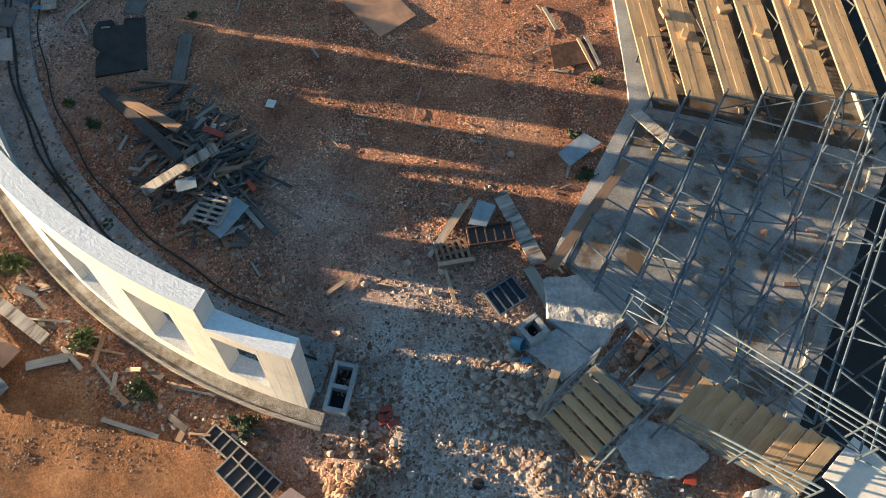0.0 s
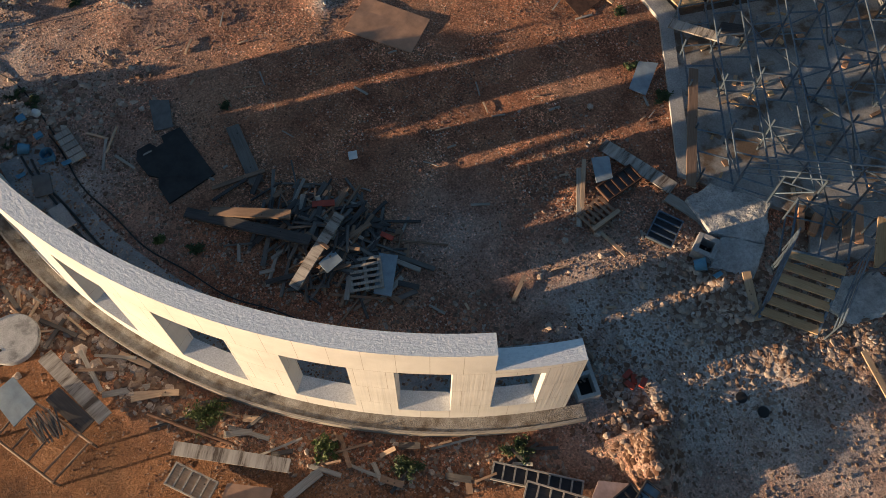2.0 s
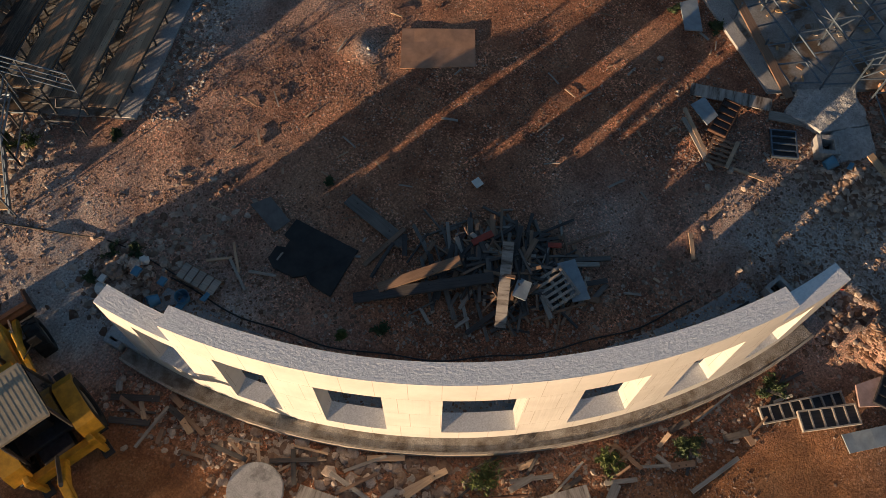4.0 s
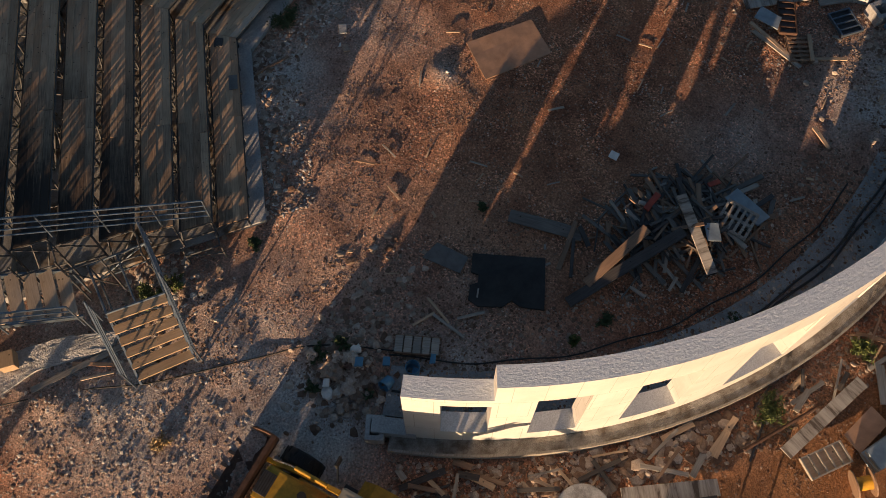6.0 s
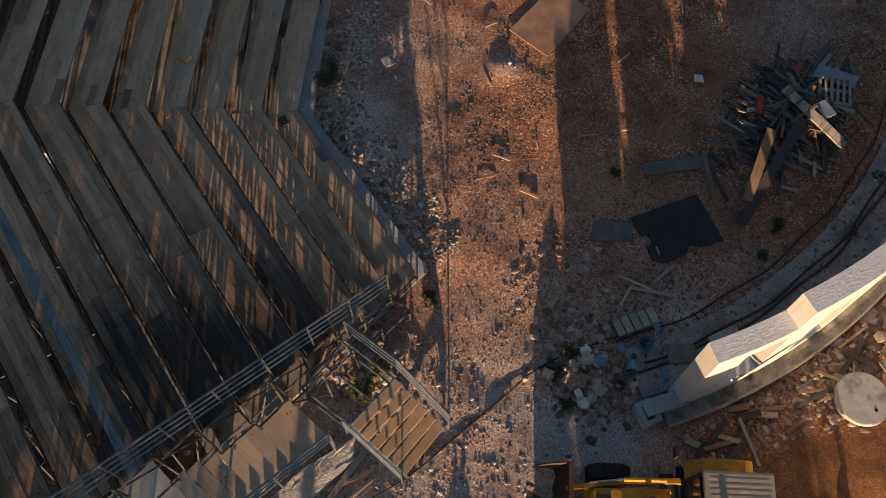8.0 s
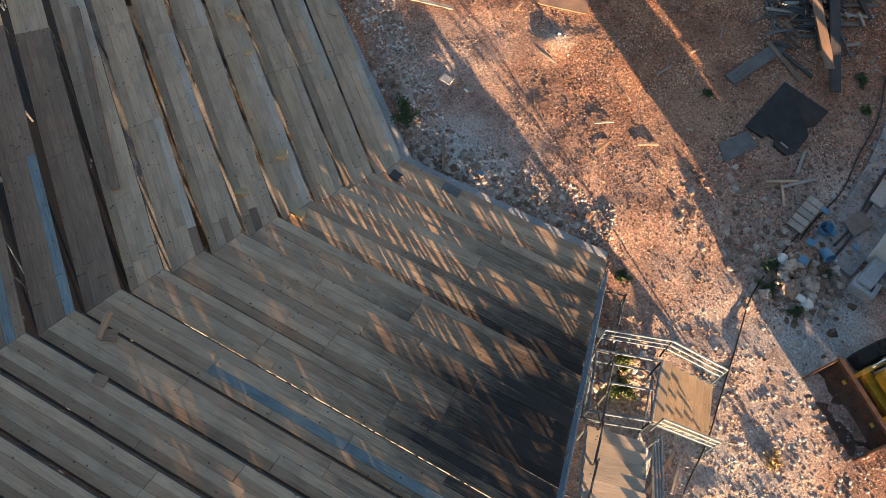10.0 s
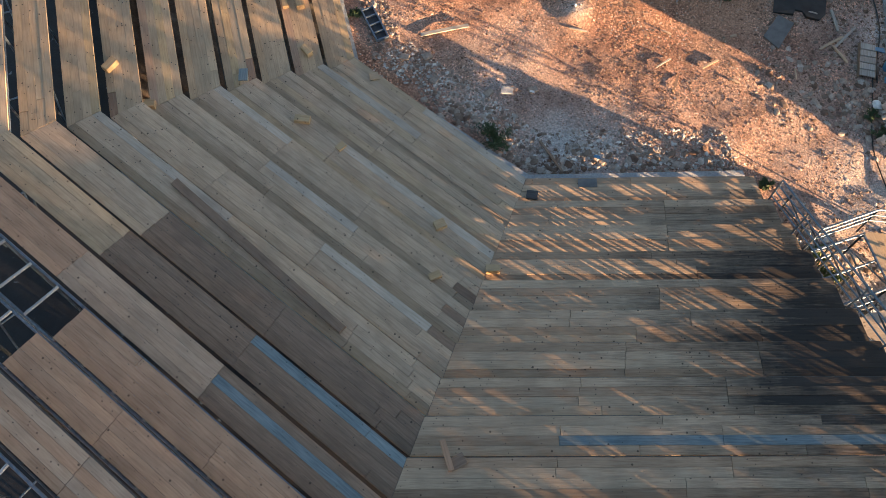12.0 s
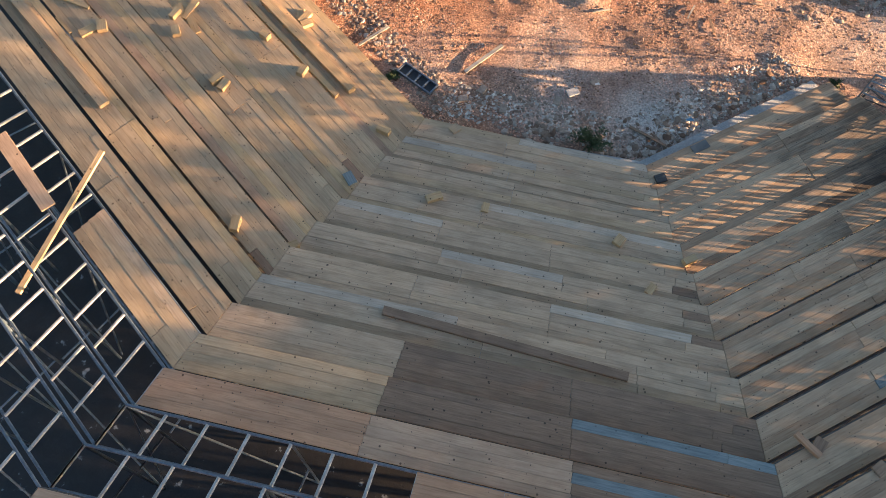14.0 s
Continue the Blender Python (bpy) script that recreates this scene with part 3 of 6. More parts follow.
def stage_wall():
    cuts = {-31.9, -24.58, 25.72, 33.02}
    for c, h, z0, z1 in WINDOWS:
        cuts |= {c - h, c + h}
    cuts = sorted(cuts)
    angles = []
    for a, b in zip(cuts, cuts[1:]):
        n = max(1, round((b - a) / 1.2))
        angles += [a + (b - a) * i / n for i in range(n)]
    angles.append(cuts[-1])
    zs = [-0.1, 0.66, 0.88, 2.93, 3.2, 3.35, 4.22]
    na, nz = len(angles) - 1, len(zs) - 1

    def solid(i, j):
        if not (0 <= i < na and 0 <= j < nz):
            return False
        a, z = (angles[i] + angles[i + 1]) / 2, (zs[j] + zs[j + 1]) / 2
        if z > 3.35 and not -24.58 < a < 25.72:
            return False
        return not any(abs(a - c) < h and z0 < z < z1 for c, h, z0, z1 in WINDOWS)

    bm = bmesh.new()
    uvl = bm.loops.layers.uv.new("uv")
    cache = {}

    def vert(i, j, r):
        key = (i, j, r)
        if key not in cache:
            x, y = ring_point(r, angles[i])
            cache[key] = bm.verts.new((x, y, zs[j]))
        return cache[key]

    def face(keys, mat=0):
        f = bm.faces.new([vert(*k) for k in keys])
        f.material_index = mat
        for lp, (i, j, r) in zip(f.loops, keys):
            lp[uvl].uv = (radians(angles[i]) * WALL_OUT + (0 if r == WALL_OUT else 0.43), zs[j])

    o, n_ = WALL_OUT, WALL_IN
    for i in range(na):
        for j in range(nz):
            if not solid(i, j):
                continue
            face([(i, j, o), (i + 1, j, o), (i + 1, j + 1, o), (i, j + 1, o)])
            face([(i + 1, j, n_), (i, j, n_), (i, j + 1, n_), (i + 1, j + 1, n_)])
            if not solid(i, j + 1):
                face([(i, j + 1, o), (i + 1, j + 1, o), (i + 1, j + 1, n_), (i, j + 1, n_)], 1 if zs[j + 1] > 3 else 2)
            if not solid(i, j - 1):
                face([(i, j, n_), (i + 1, j, n_), (i + 1, j, o), (i, j, o)])
            if not solid(i - 1, j):
                face([(i, j, n_), (i, j, o), (i, j + 1, o), (i, j + 1, n_)])
            if not solid(i + 1, j):
                face([(i + 1, j, o), (i + 1, j, n_), (i + 1, j + 1, n_), (i + 1, j + 1, o)])
    me = bpy.data.meshes.new("stage_wall")
    bm.to_mesh(me)
    bm.free()
    me.materials.append(WALL)
    me.materials.append(WALL_TOP)
    me.materials.append(SILL)
    return tagged(new("wall_stage", me), "curved white block wall with seven window openings", "wall", kind="structure")


stage_wall()


def ring_band(name, r0, r1, a0, a1, z0, z1, mat, label, category):
    n = max(2, round((a1 - a0) / 1.5))
    vs, fs = [], []
    for i in range(n + 1):
        a = a0 + (a1 - a0) * i / n
        for r in (r0, r1):
            x, y = ring_point(r, a)
            vs += [(x, y, z0), (x, y, z1)]
    for i in range(n):
        b = 4 * i
        fs += [(b + 1, b + 3, b + 7, b + 5), (b, b + 1, b + 5, b + 4), (b + 2, b + 6, b + 7, b + 3)]
    fs += [(0, 2, 3, 1), (4 * n, 4 * n + 1, 4 * n + 3, 4 * n + 2)]
    return tagged(mesh_object(name, vs, fs, mat), label, category, kind="structure")


ring_band("footing", WALL_OUT, 14.06, -33.4, 34.6, -0.25, 0.14, FOOTING, "dusty concrete footing along the curved wall", "footing")
ring_band("footing_lip", 14.06, 14.11, -33.4, 34.6, -0.25, 0.165, WOOD_WHITE, "pale formwork lip of the wall footing", "footing")
ring_band("gutter_floor", 12.15, WALL_IN, -34.5, 33.5, -0.2, 0.02, CONCRETE_DARK, "grey concrete gutter floor behind the curved wall", "gutter")

# ---- plank tiers ----
rng = random.Random(7)


def plank_material(seg, k, row, f):
    """Tone of a board by side, tier and place along it."""
    if seg == 3:
        return WOOD_NEW
    if seg == 2:
        if k == 9 or (k == 8 and row == 3):
            return WOOD_TAN if row else WOOD_GREY
        if f < 0.07 and (k * 5 + row) % 3 == 0:
            return WOOD_BROWN
        if row == 3 and k % 4 == 1:
            return WOOD_PINK
        return WOOD_TAN if (k * 5 + row * 3) % 7 else WOOD_NEW
    if seg == 1:
        if (k == 9 and f < 0.35 and row == 0) or (k == 10 and row == 1 and f < 0.35):
            return WOOD_BLUE
        if k == 10:
            return WOOD_RED if f > 0.66 else WOOD_PINK if f > 0.3 else WOOD_BROWN
        if k == 9:
            return WOOD_TAN if f > 0.66 else WOOD_BROWN
        if k == 8:
            return WOOD_GREY if f > 0.66 else WOOD_BROWN
        if k >= 11:
            return WOOD_RED if k < 13 or row % 2 else WOOD_PINK
        # rear row: shade below the next tier put into the board colour
        if row == 3 and k % 3:
            return WOOD_REAR_SHADE
        if f < 0.05 and (k * 7 + row) % 6 == 0:
            return WOOD_BROWN
        if row == 0 and (k + int(f * 3)) % 3 == 0:
            return WOOD_PALE
        return WOOD_TAN if (k * 3 + row * 5) % 8 == 0 else WOOD_GREY
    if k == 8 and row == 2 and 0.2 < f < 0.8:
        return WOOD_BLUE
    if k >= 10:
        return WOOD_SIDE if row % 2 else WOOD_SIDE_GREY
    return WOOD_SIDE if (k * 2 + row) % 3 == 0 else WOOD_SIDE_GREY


COVER = {0: {k: (0.0, 1.0) for k in range(14)}, 1: {k: (0.0, 1.0) for k in range(11)}, 2: {k: (0.0, 1.0) for k in range(9)},
         3: {k: (0.0, 1.0) for k in range(10)}}
COVER[1].update({11: (0.0, 0.565), 12: (0.0, 0.57), 13: (0.0, 1.0)})
COVER[2].update({9: (0.0, 0.33)})
TIER_LABEL = {0: "weathered brown plank tier with dark stains", 1: "grey weathered plank tier of the seating",
              2: "tan sawn plank tier of the seating", 3: "fresh yellow plank tier with open risers"}


def plank(seg, k, row, f0, f1, z, parent, end0, end1):
    a, b = k + row * 0.221, k + row * 0.221 + 0.2170
    p0, p1 = on_tier(seg, a, f0), on_tier(seg, a, f1)
    q0, q1 = on_tier(seg, b, f0), on_tier(seg, b, f1)
    o = Vector((*p0, z))
    ang = math.atan2(p1[1] - p0[1], p1[0] - p0[0])
    inv = (Matrix.Translation(o) @ Matrix.Rotation(ang, 4, "Z")).inverted()
    cs = []
    for x, y in (p0, p1, q1, q0):
        v = inv @ Vector((x, y, z))
        cs.append(v)
    g = 0.004
    cs[0].x += g
    cs[3].x += g
    cs[1].x -= g
    cs[2].x -= g
    if not end0:
        cs[3].x = cs[0].x
    if not end1:
        cs[2].x = cs[1].x
    dz = [rng.uniform(-0.004, 0.004) for _ in range(4)]
    vs = [(c.x, c.y, -0.045) for c in cs] + [(c.x, c.y, d) for c, d in zip(cs, dz)]
    fs = BOX_FACES if cs[2].y > 0 else [f[::-1] for f in BOX_FACES]
    ob = mesh_object("plank", vs, fs, plank_material(seg, k, row, (f0 + f1) / 2), parent)
    ob.matrix_basis = Matrix.Translation(o) @ Matrix.Rotation(ang, 4, "Z")


def screws(seg, k, fa, fb, length, parent):
    """Dark countersunk screw heads, two a board at every joist, in one mesh."""
    vs, fs = [], []
    n = max(2, round(length / 0.72))
    for j in range(n + 1):
        f = (j + 0.25) / (n + 0.5)
        if not fa + 0.01 < f < fb - 0.01:
            continue
        for row in range(4):
            for side in (0.05, 0.165):
                if rng.random() < 0.45:
                    continue
                x, y = on_tier(seg, k + row * 0.221 + side + rng.uniform(-0.012, 0.012), f + rng.uniform(-0.014, 0.014))
                r = rng.uniform(0.006, 0.0105)
                b = len(vs)
                for h, q in ((-0.012, 1.0), (0.0115, 1.0)):
                    vs += [(x + r * q * math.cos(a * math.pi / 3), y + r * q * math.sin(a * math.pi / 3), tier_z(k) + h) for a in range(6)]
                fs.append(tuple(range(b + 6, b + 12)))
                fs += [(b + i, b + (i + 1) % 6, b + 6 + (i + 1) % 6, b + 6 + i) for i in range(6)]
    if vs:
        tagged(mesh_object("screw_pattern", vs, fs, SCREW, parent), "dark screw heads in the planks", kind="stuff")


SCREW = plain("dark_screw_heads", (0.045, 0.038, 0.032), 0.6, 0.2, 0.4, 40)
for seg in range(4):
    for k, (fa, fb) in COVER[seg].items():
        tier = thing("seating_tier", TIER_LABEL[seg], "seating tier", "tiers of the seating bowl")
        length = (Vector(corner(seg, k)) - Vector(corner(seg + 1, k))).length
        base = [0.0, 0.31, 0.62, 1.0] if length > 7.5 and seg != 2 else [0.0, 0.5, 1.0]
        shift = rng.uniform(-0.12, 0.12)
        for row in range(4):
            if rng.random() < 0.3:
                shift = rng.uniform(-0.14, 0.14)
            cuts = [0.0] + [c + shift for c in base[1:-1]] + [1.0]
            if seg == 1 and k in (8, 9, 10):
                cuts = [0.0, 0.34, 0.66, 1.0]
            if (seg == 1 and rng.random() < 0.5) or (seg == 2 and rng.random() < 0.3):
                cuts.append(rng.uniform(0.045, 0.085))
            cuts = sorted({min(max(c, fa), fb) for c in cuts})
            for f0, f1 in zip(cuts, cuts[1:]):
                plank(seg, k, row, f0, f1, tier_z(k) + rng.uniform(-0.006, 0.006), tier, f0 == 0, f1 == 1)
        screws(seg, k, fa, fb, length, tier)

# ---- scaffold that carries the tiers ----
TUBE = 0.028


def scaffold_bay(seg, k, divisions, full):
    """The steel of one tier on one side: ledgers, transoms, posts and braces."""
    bay = thing("scaffold_bay", "galvanised steel scaffold bay carrying the seating", "scaffold", "scaffold bays of the seating bowl")
    z = tier_z(k) - 0.075
    drop = 0.05 if k < 7 else 0.07
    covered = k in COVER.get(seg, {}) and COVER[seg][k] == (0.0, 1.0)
    # tubes below full planking take the copy dimmed by colour
    steel = STEEL_DIMMED if covered else STEEL
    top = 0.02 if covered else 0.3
    stride = 2 if seg in (0, 4) else 4
    for off in ((0.0, 0.93) if full else (0.04,)):
        p, q = on_tier(seg, k + off, 0.0), on_tier(seg, k + off, 1.0)
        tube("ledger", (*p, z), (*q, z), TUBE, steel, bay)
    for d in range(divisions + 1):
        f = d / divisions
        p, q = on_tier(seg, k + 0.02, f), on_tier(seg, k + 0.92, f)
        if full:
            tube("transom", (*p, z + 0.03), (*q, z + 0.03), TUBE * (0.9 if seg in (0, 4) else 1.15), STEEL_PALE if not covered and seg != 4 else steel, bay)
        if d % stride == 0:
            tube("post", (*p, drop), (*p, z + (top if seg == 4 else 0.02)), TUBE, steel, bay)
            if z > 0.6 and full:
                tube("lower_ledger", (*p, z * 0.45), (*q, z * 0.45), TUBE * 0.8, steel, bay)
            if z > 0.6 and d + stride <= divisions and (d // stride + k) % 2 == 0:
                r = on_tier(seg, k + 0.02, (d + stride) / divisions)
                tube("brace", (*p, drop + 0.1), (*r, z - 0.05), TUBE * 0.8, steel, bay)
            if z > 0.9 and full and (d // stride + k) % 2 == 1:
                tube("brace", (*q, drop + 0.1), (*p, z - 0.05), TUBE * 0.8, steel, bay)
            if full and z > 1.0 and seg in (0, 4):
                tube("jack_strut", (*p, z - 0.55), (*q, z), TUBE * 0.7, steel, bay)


for k in range(14):
    scaffold_bay(4, k, 8, True)
for k in range(11, 16):
    scaffold_bay(1, k, 16, True)
for k in range(9, 15):
    scaffold_bay(2, k, 16, True)
for seg in (0, 1, 2, 3):
    for k in range(0, 14 if seg == 0 else 11):
        if seg == 2 and k > 8:
            continue
        scaffold_bay(seg, k, (14 if k < 5 else 10) if seg == 0 else 6, seg == 0)

# ---- stairs, landings and rails at the two ends of the bowl ----


def stair(low_a, low_b, top_a, top_b, z0, z1, treads, mat, label, overlap=0.0):
    """Plank steps: low_a-low_b is the edge of the lowest step, top_a-top_b that of the upper end."""
    st = thing("stair", label, "stair", "plank stairs at the ends of the bowl")
    for i in range(treads):
        f0, f1 = i / treads, (i + 0.93 + overlap) / treads
        z = z0 + (z1 - z0) * (i + 1) / treads
        a, b = lerp(low_a, top_a, f0), lerp(low_b, top_b, f0)
        c, d = lerp(low_b, top_b, f1), lerp(low_a, top_a, f1)
        w = (Vector(d) - Vector(a)).length
        m0, m1 = lerp(a, d, 0.5), lerp(b, c, 0.5)
        board("tread", (*m0, z - 0.045), (*m1, z - 0.045), w, 0.045, mat, st)
    for lo, hi in ((low_a, top_a), (low_b, top_b)):
        board("stringer", (*lo, z0 - 0.02), (*hi, z1 - 0.15), 0.05, 0.12, STEEL, st)
        tube("post", (*hi, 0.02), (*hi, z1), TUBE, STEEL, st)
        tube("post", (*lo, -0.08), (*lo, z0 + 0.1), TUBE, STEEL, st)
    return st


def stair_rail(lo, hi, z0, z1, label, height=0.95, bars=3):
    """A tube rail with upright posts along a slope."""
    rl = thing("handrail", label, "handrail", "steel handrails")
    n = max(2, round((Vector(hi) - Vector(lo)).length / 1.1) + 1)
    for b in range(bars):
        h = height * (1 - 0.27 * b)
        tube("rail", (*lo, z0 + h), (*hi, z1 + h), 0.02 if b else 0.026, STEEL, rl)
    for i in range(n):
        f = i / (n - 1)
        p = lerp(lo, hi, f)
        z = z0 + (z1 - z0) * f
        tube("post", (*p, z - 0.15), (*p, z + height), 0.022, STEEL, rl)
    return rl


def end_frame(pts, z, label):
    """An open square landing frame on four posts, without boards."""
    fr = thing("landing_frame", label, "scaffold frame", "landing frames")
    for i in range(4):
        a, b = pts[i], pts[(i + 1) % 4]
        tube("ledger", (*a, z), (*b, z), 0.03, STEEL, fr)
        tube("lower_ledger", (*a, 0.3), (*b, 0.3), 0.024, STEEL, fr)
        tube("post", (*a, -0.05), (*a, z + 0.05), 0.028, STEEL, fr)
        if i % 2 == 0:
            tube("brace", (*a, 0.3), (*b, z), 0.02, STEEL, fr)
    m0, m1 = lerp(pts[0], pts[1], 0.5), lerp(pts[3], pts[2], 0.5)
    tube("transom", (*m0, z), (*m1, z), 0.024, STEEL, fr)
    return fr


def end_truss(i, out, k0, k1, label):
    """Braced steel frame that closes the open end of the tiers."""
    tr = thing("end_truss", label, "scaffold frame", "end frames of the seating")
    ps = [(corner(i, k)[0] + out[0], corner(i, k)[1] + out[1]) for k in range(k0, k1)]
    for j, p in enumerate(ps):
        k = k0 + j
        z = tier_z(k) - 0.12
        tube("post", (*p, -0.05), (*p, z), 0.026, STEEL_DIMMED, tr)
        if j:
            o, zo = ps[j - 1], tier_z(k - 1) - 0.12
            tube("ledger", (*o, zo - 0.12), (*p, zo - 0.12), 0.024, STEEL_DIMMED, tr)
            if j % 3 == 1:
                tube("brace", (*o, 0.15), (*p, zo - 0.15), 0.018, STEEL_DIMMED, tr)
        if j % 2 == 0:
            q = corner(i, k)
            tube("transom", (*p, z - 0.1), (*q, z - 0.1), 0.02, STEEL_DIMMED, tr)


end_truss(0, (-0.42, -0.36), 1, 12, "braced steel frame under the north end of the tiers")
# north end
stair((-12.62, 21.34), (-13.50, 22.29), (-11.64, 22.25), (-12.47, 23.27), 0.05, 1.10, 6, WOOD_TAN, "six-step plank stair on steel stringers")
stair((-11.80, 24.46), (-12.73, 23.72), (-13.50, 26.45), (-14.43, 25.68), 1.15, 2.95, 9, WOOD_PALE, "upper plank stair with nine broad steps", 0.05)
end_frame([(-11.64, 22.25), (-12.47, 23.27), (-11.55, 24.20), (-10.65, 23.20)], 1.10, "open steel landing frame without boards beside the stair")
stair_rail((-12.58, 21.22), (-11.52, 22.16), 0.1, 1.1, "steel tube handrail beside the plank stair")
stair_rail((-11.52, 22.16), (-10.55, 23.12), 1.1, 1.1, "steel tube rail along the open landing")
stair_rail((-13.62, 22.38), (-12.60, 23.36), 0.1, 1.1, "steel tube handrail beside the plank stair")
stair_rail((-12.83, 23.64), (-14.53, 25.6), 1.15, 2.95, "steel tube handrail of the upper stair")
stair_rail(lerp(corner(0, 1.0), corner(1, 1.0), 0.01), lerp(corner(0, 14), corner(1, 14), 0.01), tier_z(1.0), tier_z(14), "long stepped steel rail beside the plank tiers", 0.9, 4)
# south end
stair((2.30, 5.44), (3.19, 4.47), (3.31, 6.36), (4.24, 5.40), 0.05, 1.10, 6, WOOD_NEW, "six-step plank stair on steel stringers")
stair((5.50, 6.10), (4.62, 5.10), (7.33, 4.27), (6.45, 3.41), 1.15, 2.95, 9, WOOD_NEW, "upper plank stair with nine broad steps", 0.05)
end_frame([(3.31, 6.30), (4.31, 5.48), (5.25, 6.45), (4.25, 7.30)], 1.10, "open steel landing frame without boards beside the stair")
stair_rail((2.20, 5.48), (3.25, 6.40), 0.1, 1.1, "steel tube handrail beside the plank stair")
stair_rail((3.36, 4.34), (4.40, 5.36), 0.1, 1.1, "steel tube handrail beside the plank stair")
stair_rail((4.70, 5.02), (6.45, 3.30), 1.15, 2.95, "steel tube handrail of the upper stair")
stair_rail(corner(5, 1.0), corner(5, 14), tier_z(1.0), tier_z(14), "long stepped steel rail at the bare scaffold end", 0.9, 4)
for (x0, y0), (x1, y1), z0, z1, lab in (((7.45, 4.2), (8.5, 3.2), 2.5, 2.6, "south"), ((-13.35, 26.6), (-14.2, 27.7), 2.5, 2.6, "north")):
    bd = board("insulation_board", (x0, y0, z0), (x1, y1, z1), 1.05, 0.06, WHITE)
    tagged(bd, "white insulation board lying at the stair head", "insulation board", "insulation boards")

# ---- loose things on the site ----


def rest(x, y):
    return ground_height(x, y)


def loose_board(p, q, width, mat, label, lift=0.0, lift2=None, thick=0.035, roll=0.0, group="loose boards", name="board"):
    z0, z1 = rest(*p) + 0.01 + lift, rest(*q) + 0.01 + (lift if lift2 is None else lift2)
    ob = board(name, (*p, z0), (*q, z1), width, thick, mat, roll=roll, warp=0.012)
    return tagged(ob, label, name.split("_")[-1], group)


def sheet(name, corners, thick, mat, label, category, lift=0.0, group=""):
    """A flat panel lying on the ground: four corners in order."""
    cx, cy = sum(c[0] for c in corners) / 4, sum(c[1] for c in corners) / 4
    z = max(rest(*c) for c in corners) + 0.008 + lift
    ang = math.atan2(corners[1][1] - corners[0][1], corners[1][0] - corners[0][0])
    m = Matrix.Translation((cx, cy, z)) @ Matrix.Rotation(ang, 4, "Z")
    inv = m.inverted()
    loc = [inv @ Vector((*c, z)) for c in corners]
    n = 6
    vs, fs = [], []
    for lay in (0.0, thick):
        for j in range(n + 1):
            for i in range(n + 1):
                a = loc[0].lerp(loc[1], i / n)
                b = loc[3].lerp(loc[2], i / n)
                p = a.lerp(b, j / n)
                wave = 0.012 * noise.noise(Vector((p.x * 2 + cx, p.y * 2 + cy, 0)))
                vs.append((p.x, p.y, lay + wave + 0.01))
    k = (n + 1) ** 2
    ccw = (loc[1] - loc[0]).cross(loc[3] - loc[0]).z > 0
    for j in range(n):
        for i in range(n):
            a = j * (n + 1) + i
            f = (a, a + 1, a + n + 2, a + n + 1)
            fs += [tuple(k + v for v in f), f[::-1]]
    ring = [i for i in range(n + 1)] + [(n + 1) * j + n for j in range(1, n + 1)] + [(n + 1) * n + i for i in range(n - 1, -1, -1)] + [(n + 1) * j for j in range(n - 1, 0, -1)]
    for a, b in zip(ring, ring[1:] + ring[:1]):
        fs.append((a, b, k + b, k + a))
    if not ccw:
        fs = [f[::-1] for f in fs]
    ob = mesh_object(name, vs, fs, mat)
    ob.matrix_basis = m
    return tagged(ob, label, category, group)


def formwork_panel(a, b, c, face, frame, label, lift=0.0, tilt=0.0, ribs=5):
    """A ribbed formwork panel lying on its face: a-b the long side, b-c the short one."""
    a3, b3, c3 = Vector((*a, 0)), Vector((*b, 0)), Vector((*c, 0))
    lx, ly = (b3 - a3).length, (c3 - b3).length
    ang = math.atan2(b3.y - a3.y, b3.x - a3.x)
    side = 1 if (b3 - a3).cross(c3 - b3).z > 0 else -1
    z = max(rest(*a), rest(*b), rest(*c)) + 0.01 + lift
    pn = thing("formwork_panel", label, "formwork panel", "ribbed formwork panels", m=Matrix.Translation((a3.x, a3.y, z)) @ Matrix.Rotation(ang, 4, "Z") @ pose(0, 0, 0, tilt * side, 0, 0))
    y0, y1 = (0, ly) if side > 0 else (-ly, 0)
    box("face_sheet", 0.01, lx - 0.01, y0 + 0.01, y1 - 0.01, 0.0, 0.018, face, pn)
    h = 0.09
    box("side_rail", 0, lx, y0, y0 + 0.035, 0.0, h, frame, pn)
    box("side_rail", 0, lx, y1 - 0.035, y1, 0.0, h, frame, pn)
    box("end_rail", 0, 0.035, y0 + 0.036, y1 - 0.036, 0.0, h - 0.003, frame, pn)
    box("end_rail", lx - 0.035, lx, y0 + 0.036, y1 - 0.036, 0.0, h - 0.003, frame, pn)
    for i in range(1, ribs):
        x = lx * i / ribs
        box("rib", x - 0.018, x + 0.018, y0 + 0.036, y1 - 0.036, 0.019, h - 0.01, frame, pn)
    return pn


def pallet(a, b, c, mat, label, lift=0.0, tilt=0.0, slats=6):
    a3, b3, c3 = Vector((*a, 0)), Vector((*b, 0)), Vector((*c, 0))
    lx, ly = (b3 - a3).length, (c3 - b3).length
    ang = math.atan2(b3.y - a3.y, b3.x - a3.x)
    side = 1 if (b3 - a3).cross(c3 - b3).z > 0 else -1
    pl = thing("pallet", label, "pallet", m=Matrix.Translation((a3.x, a3.y, rest(*a) + 0.01 + lift)) @ Matrix.Rotation(ang, 4, "Z") @ pose(0, 0, 0, tilt * side, 0, 0))
    for i in range(3):
        y = side * (ly * i / 2)
        box("bearer", 0, lx, y - 0.04, y + 0.04, 0.0, 0.09, mat, pl)
    for i in range(slats):
        x = (lx - 0.07) * i / (slats - 1)
        box("slat", x, x + 0.07, min(0, side * ly), max(0, side * ly), 0.092, 0.112, mat, pl)
    return pl


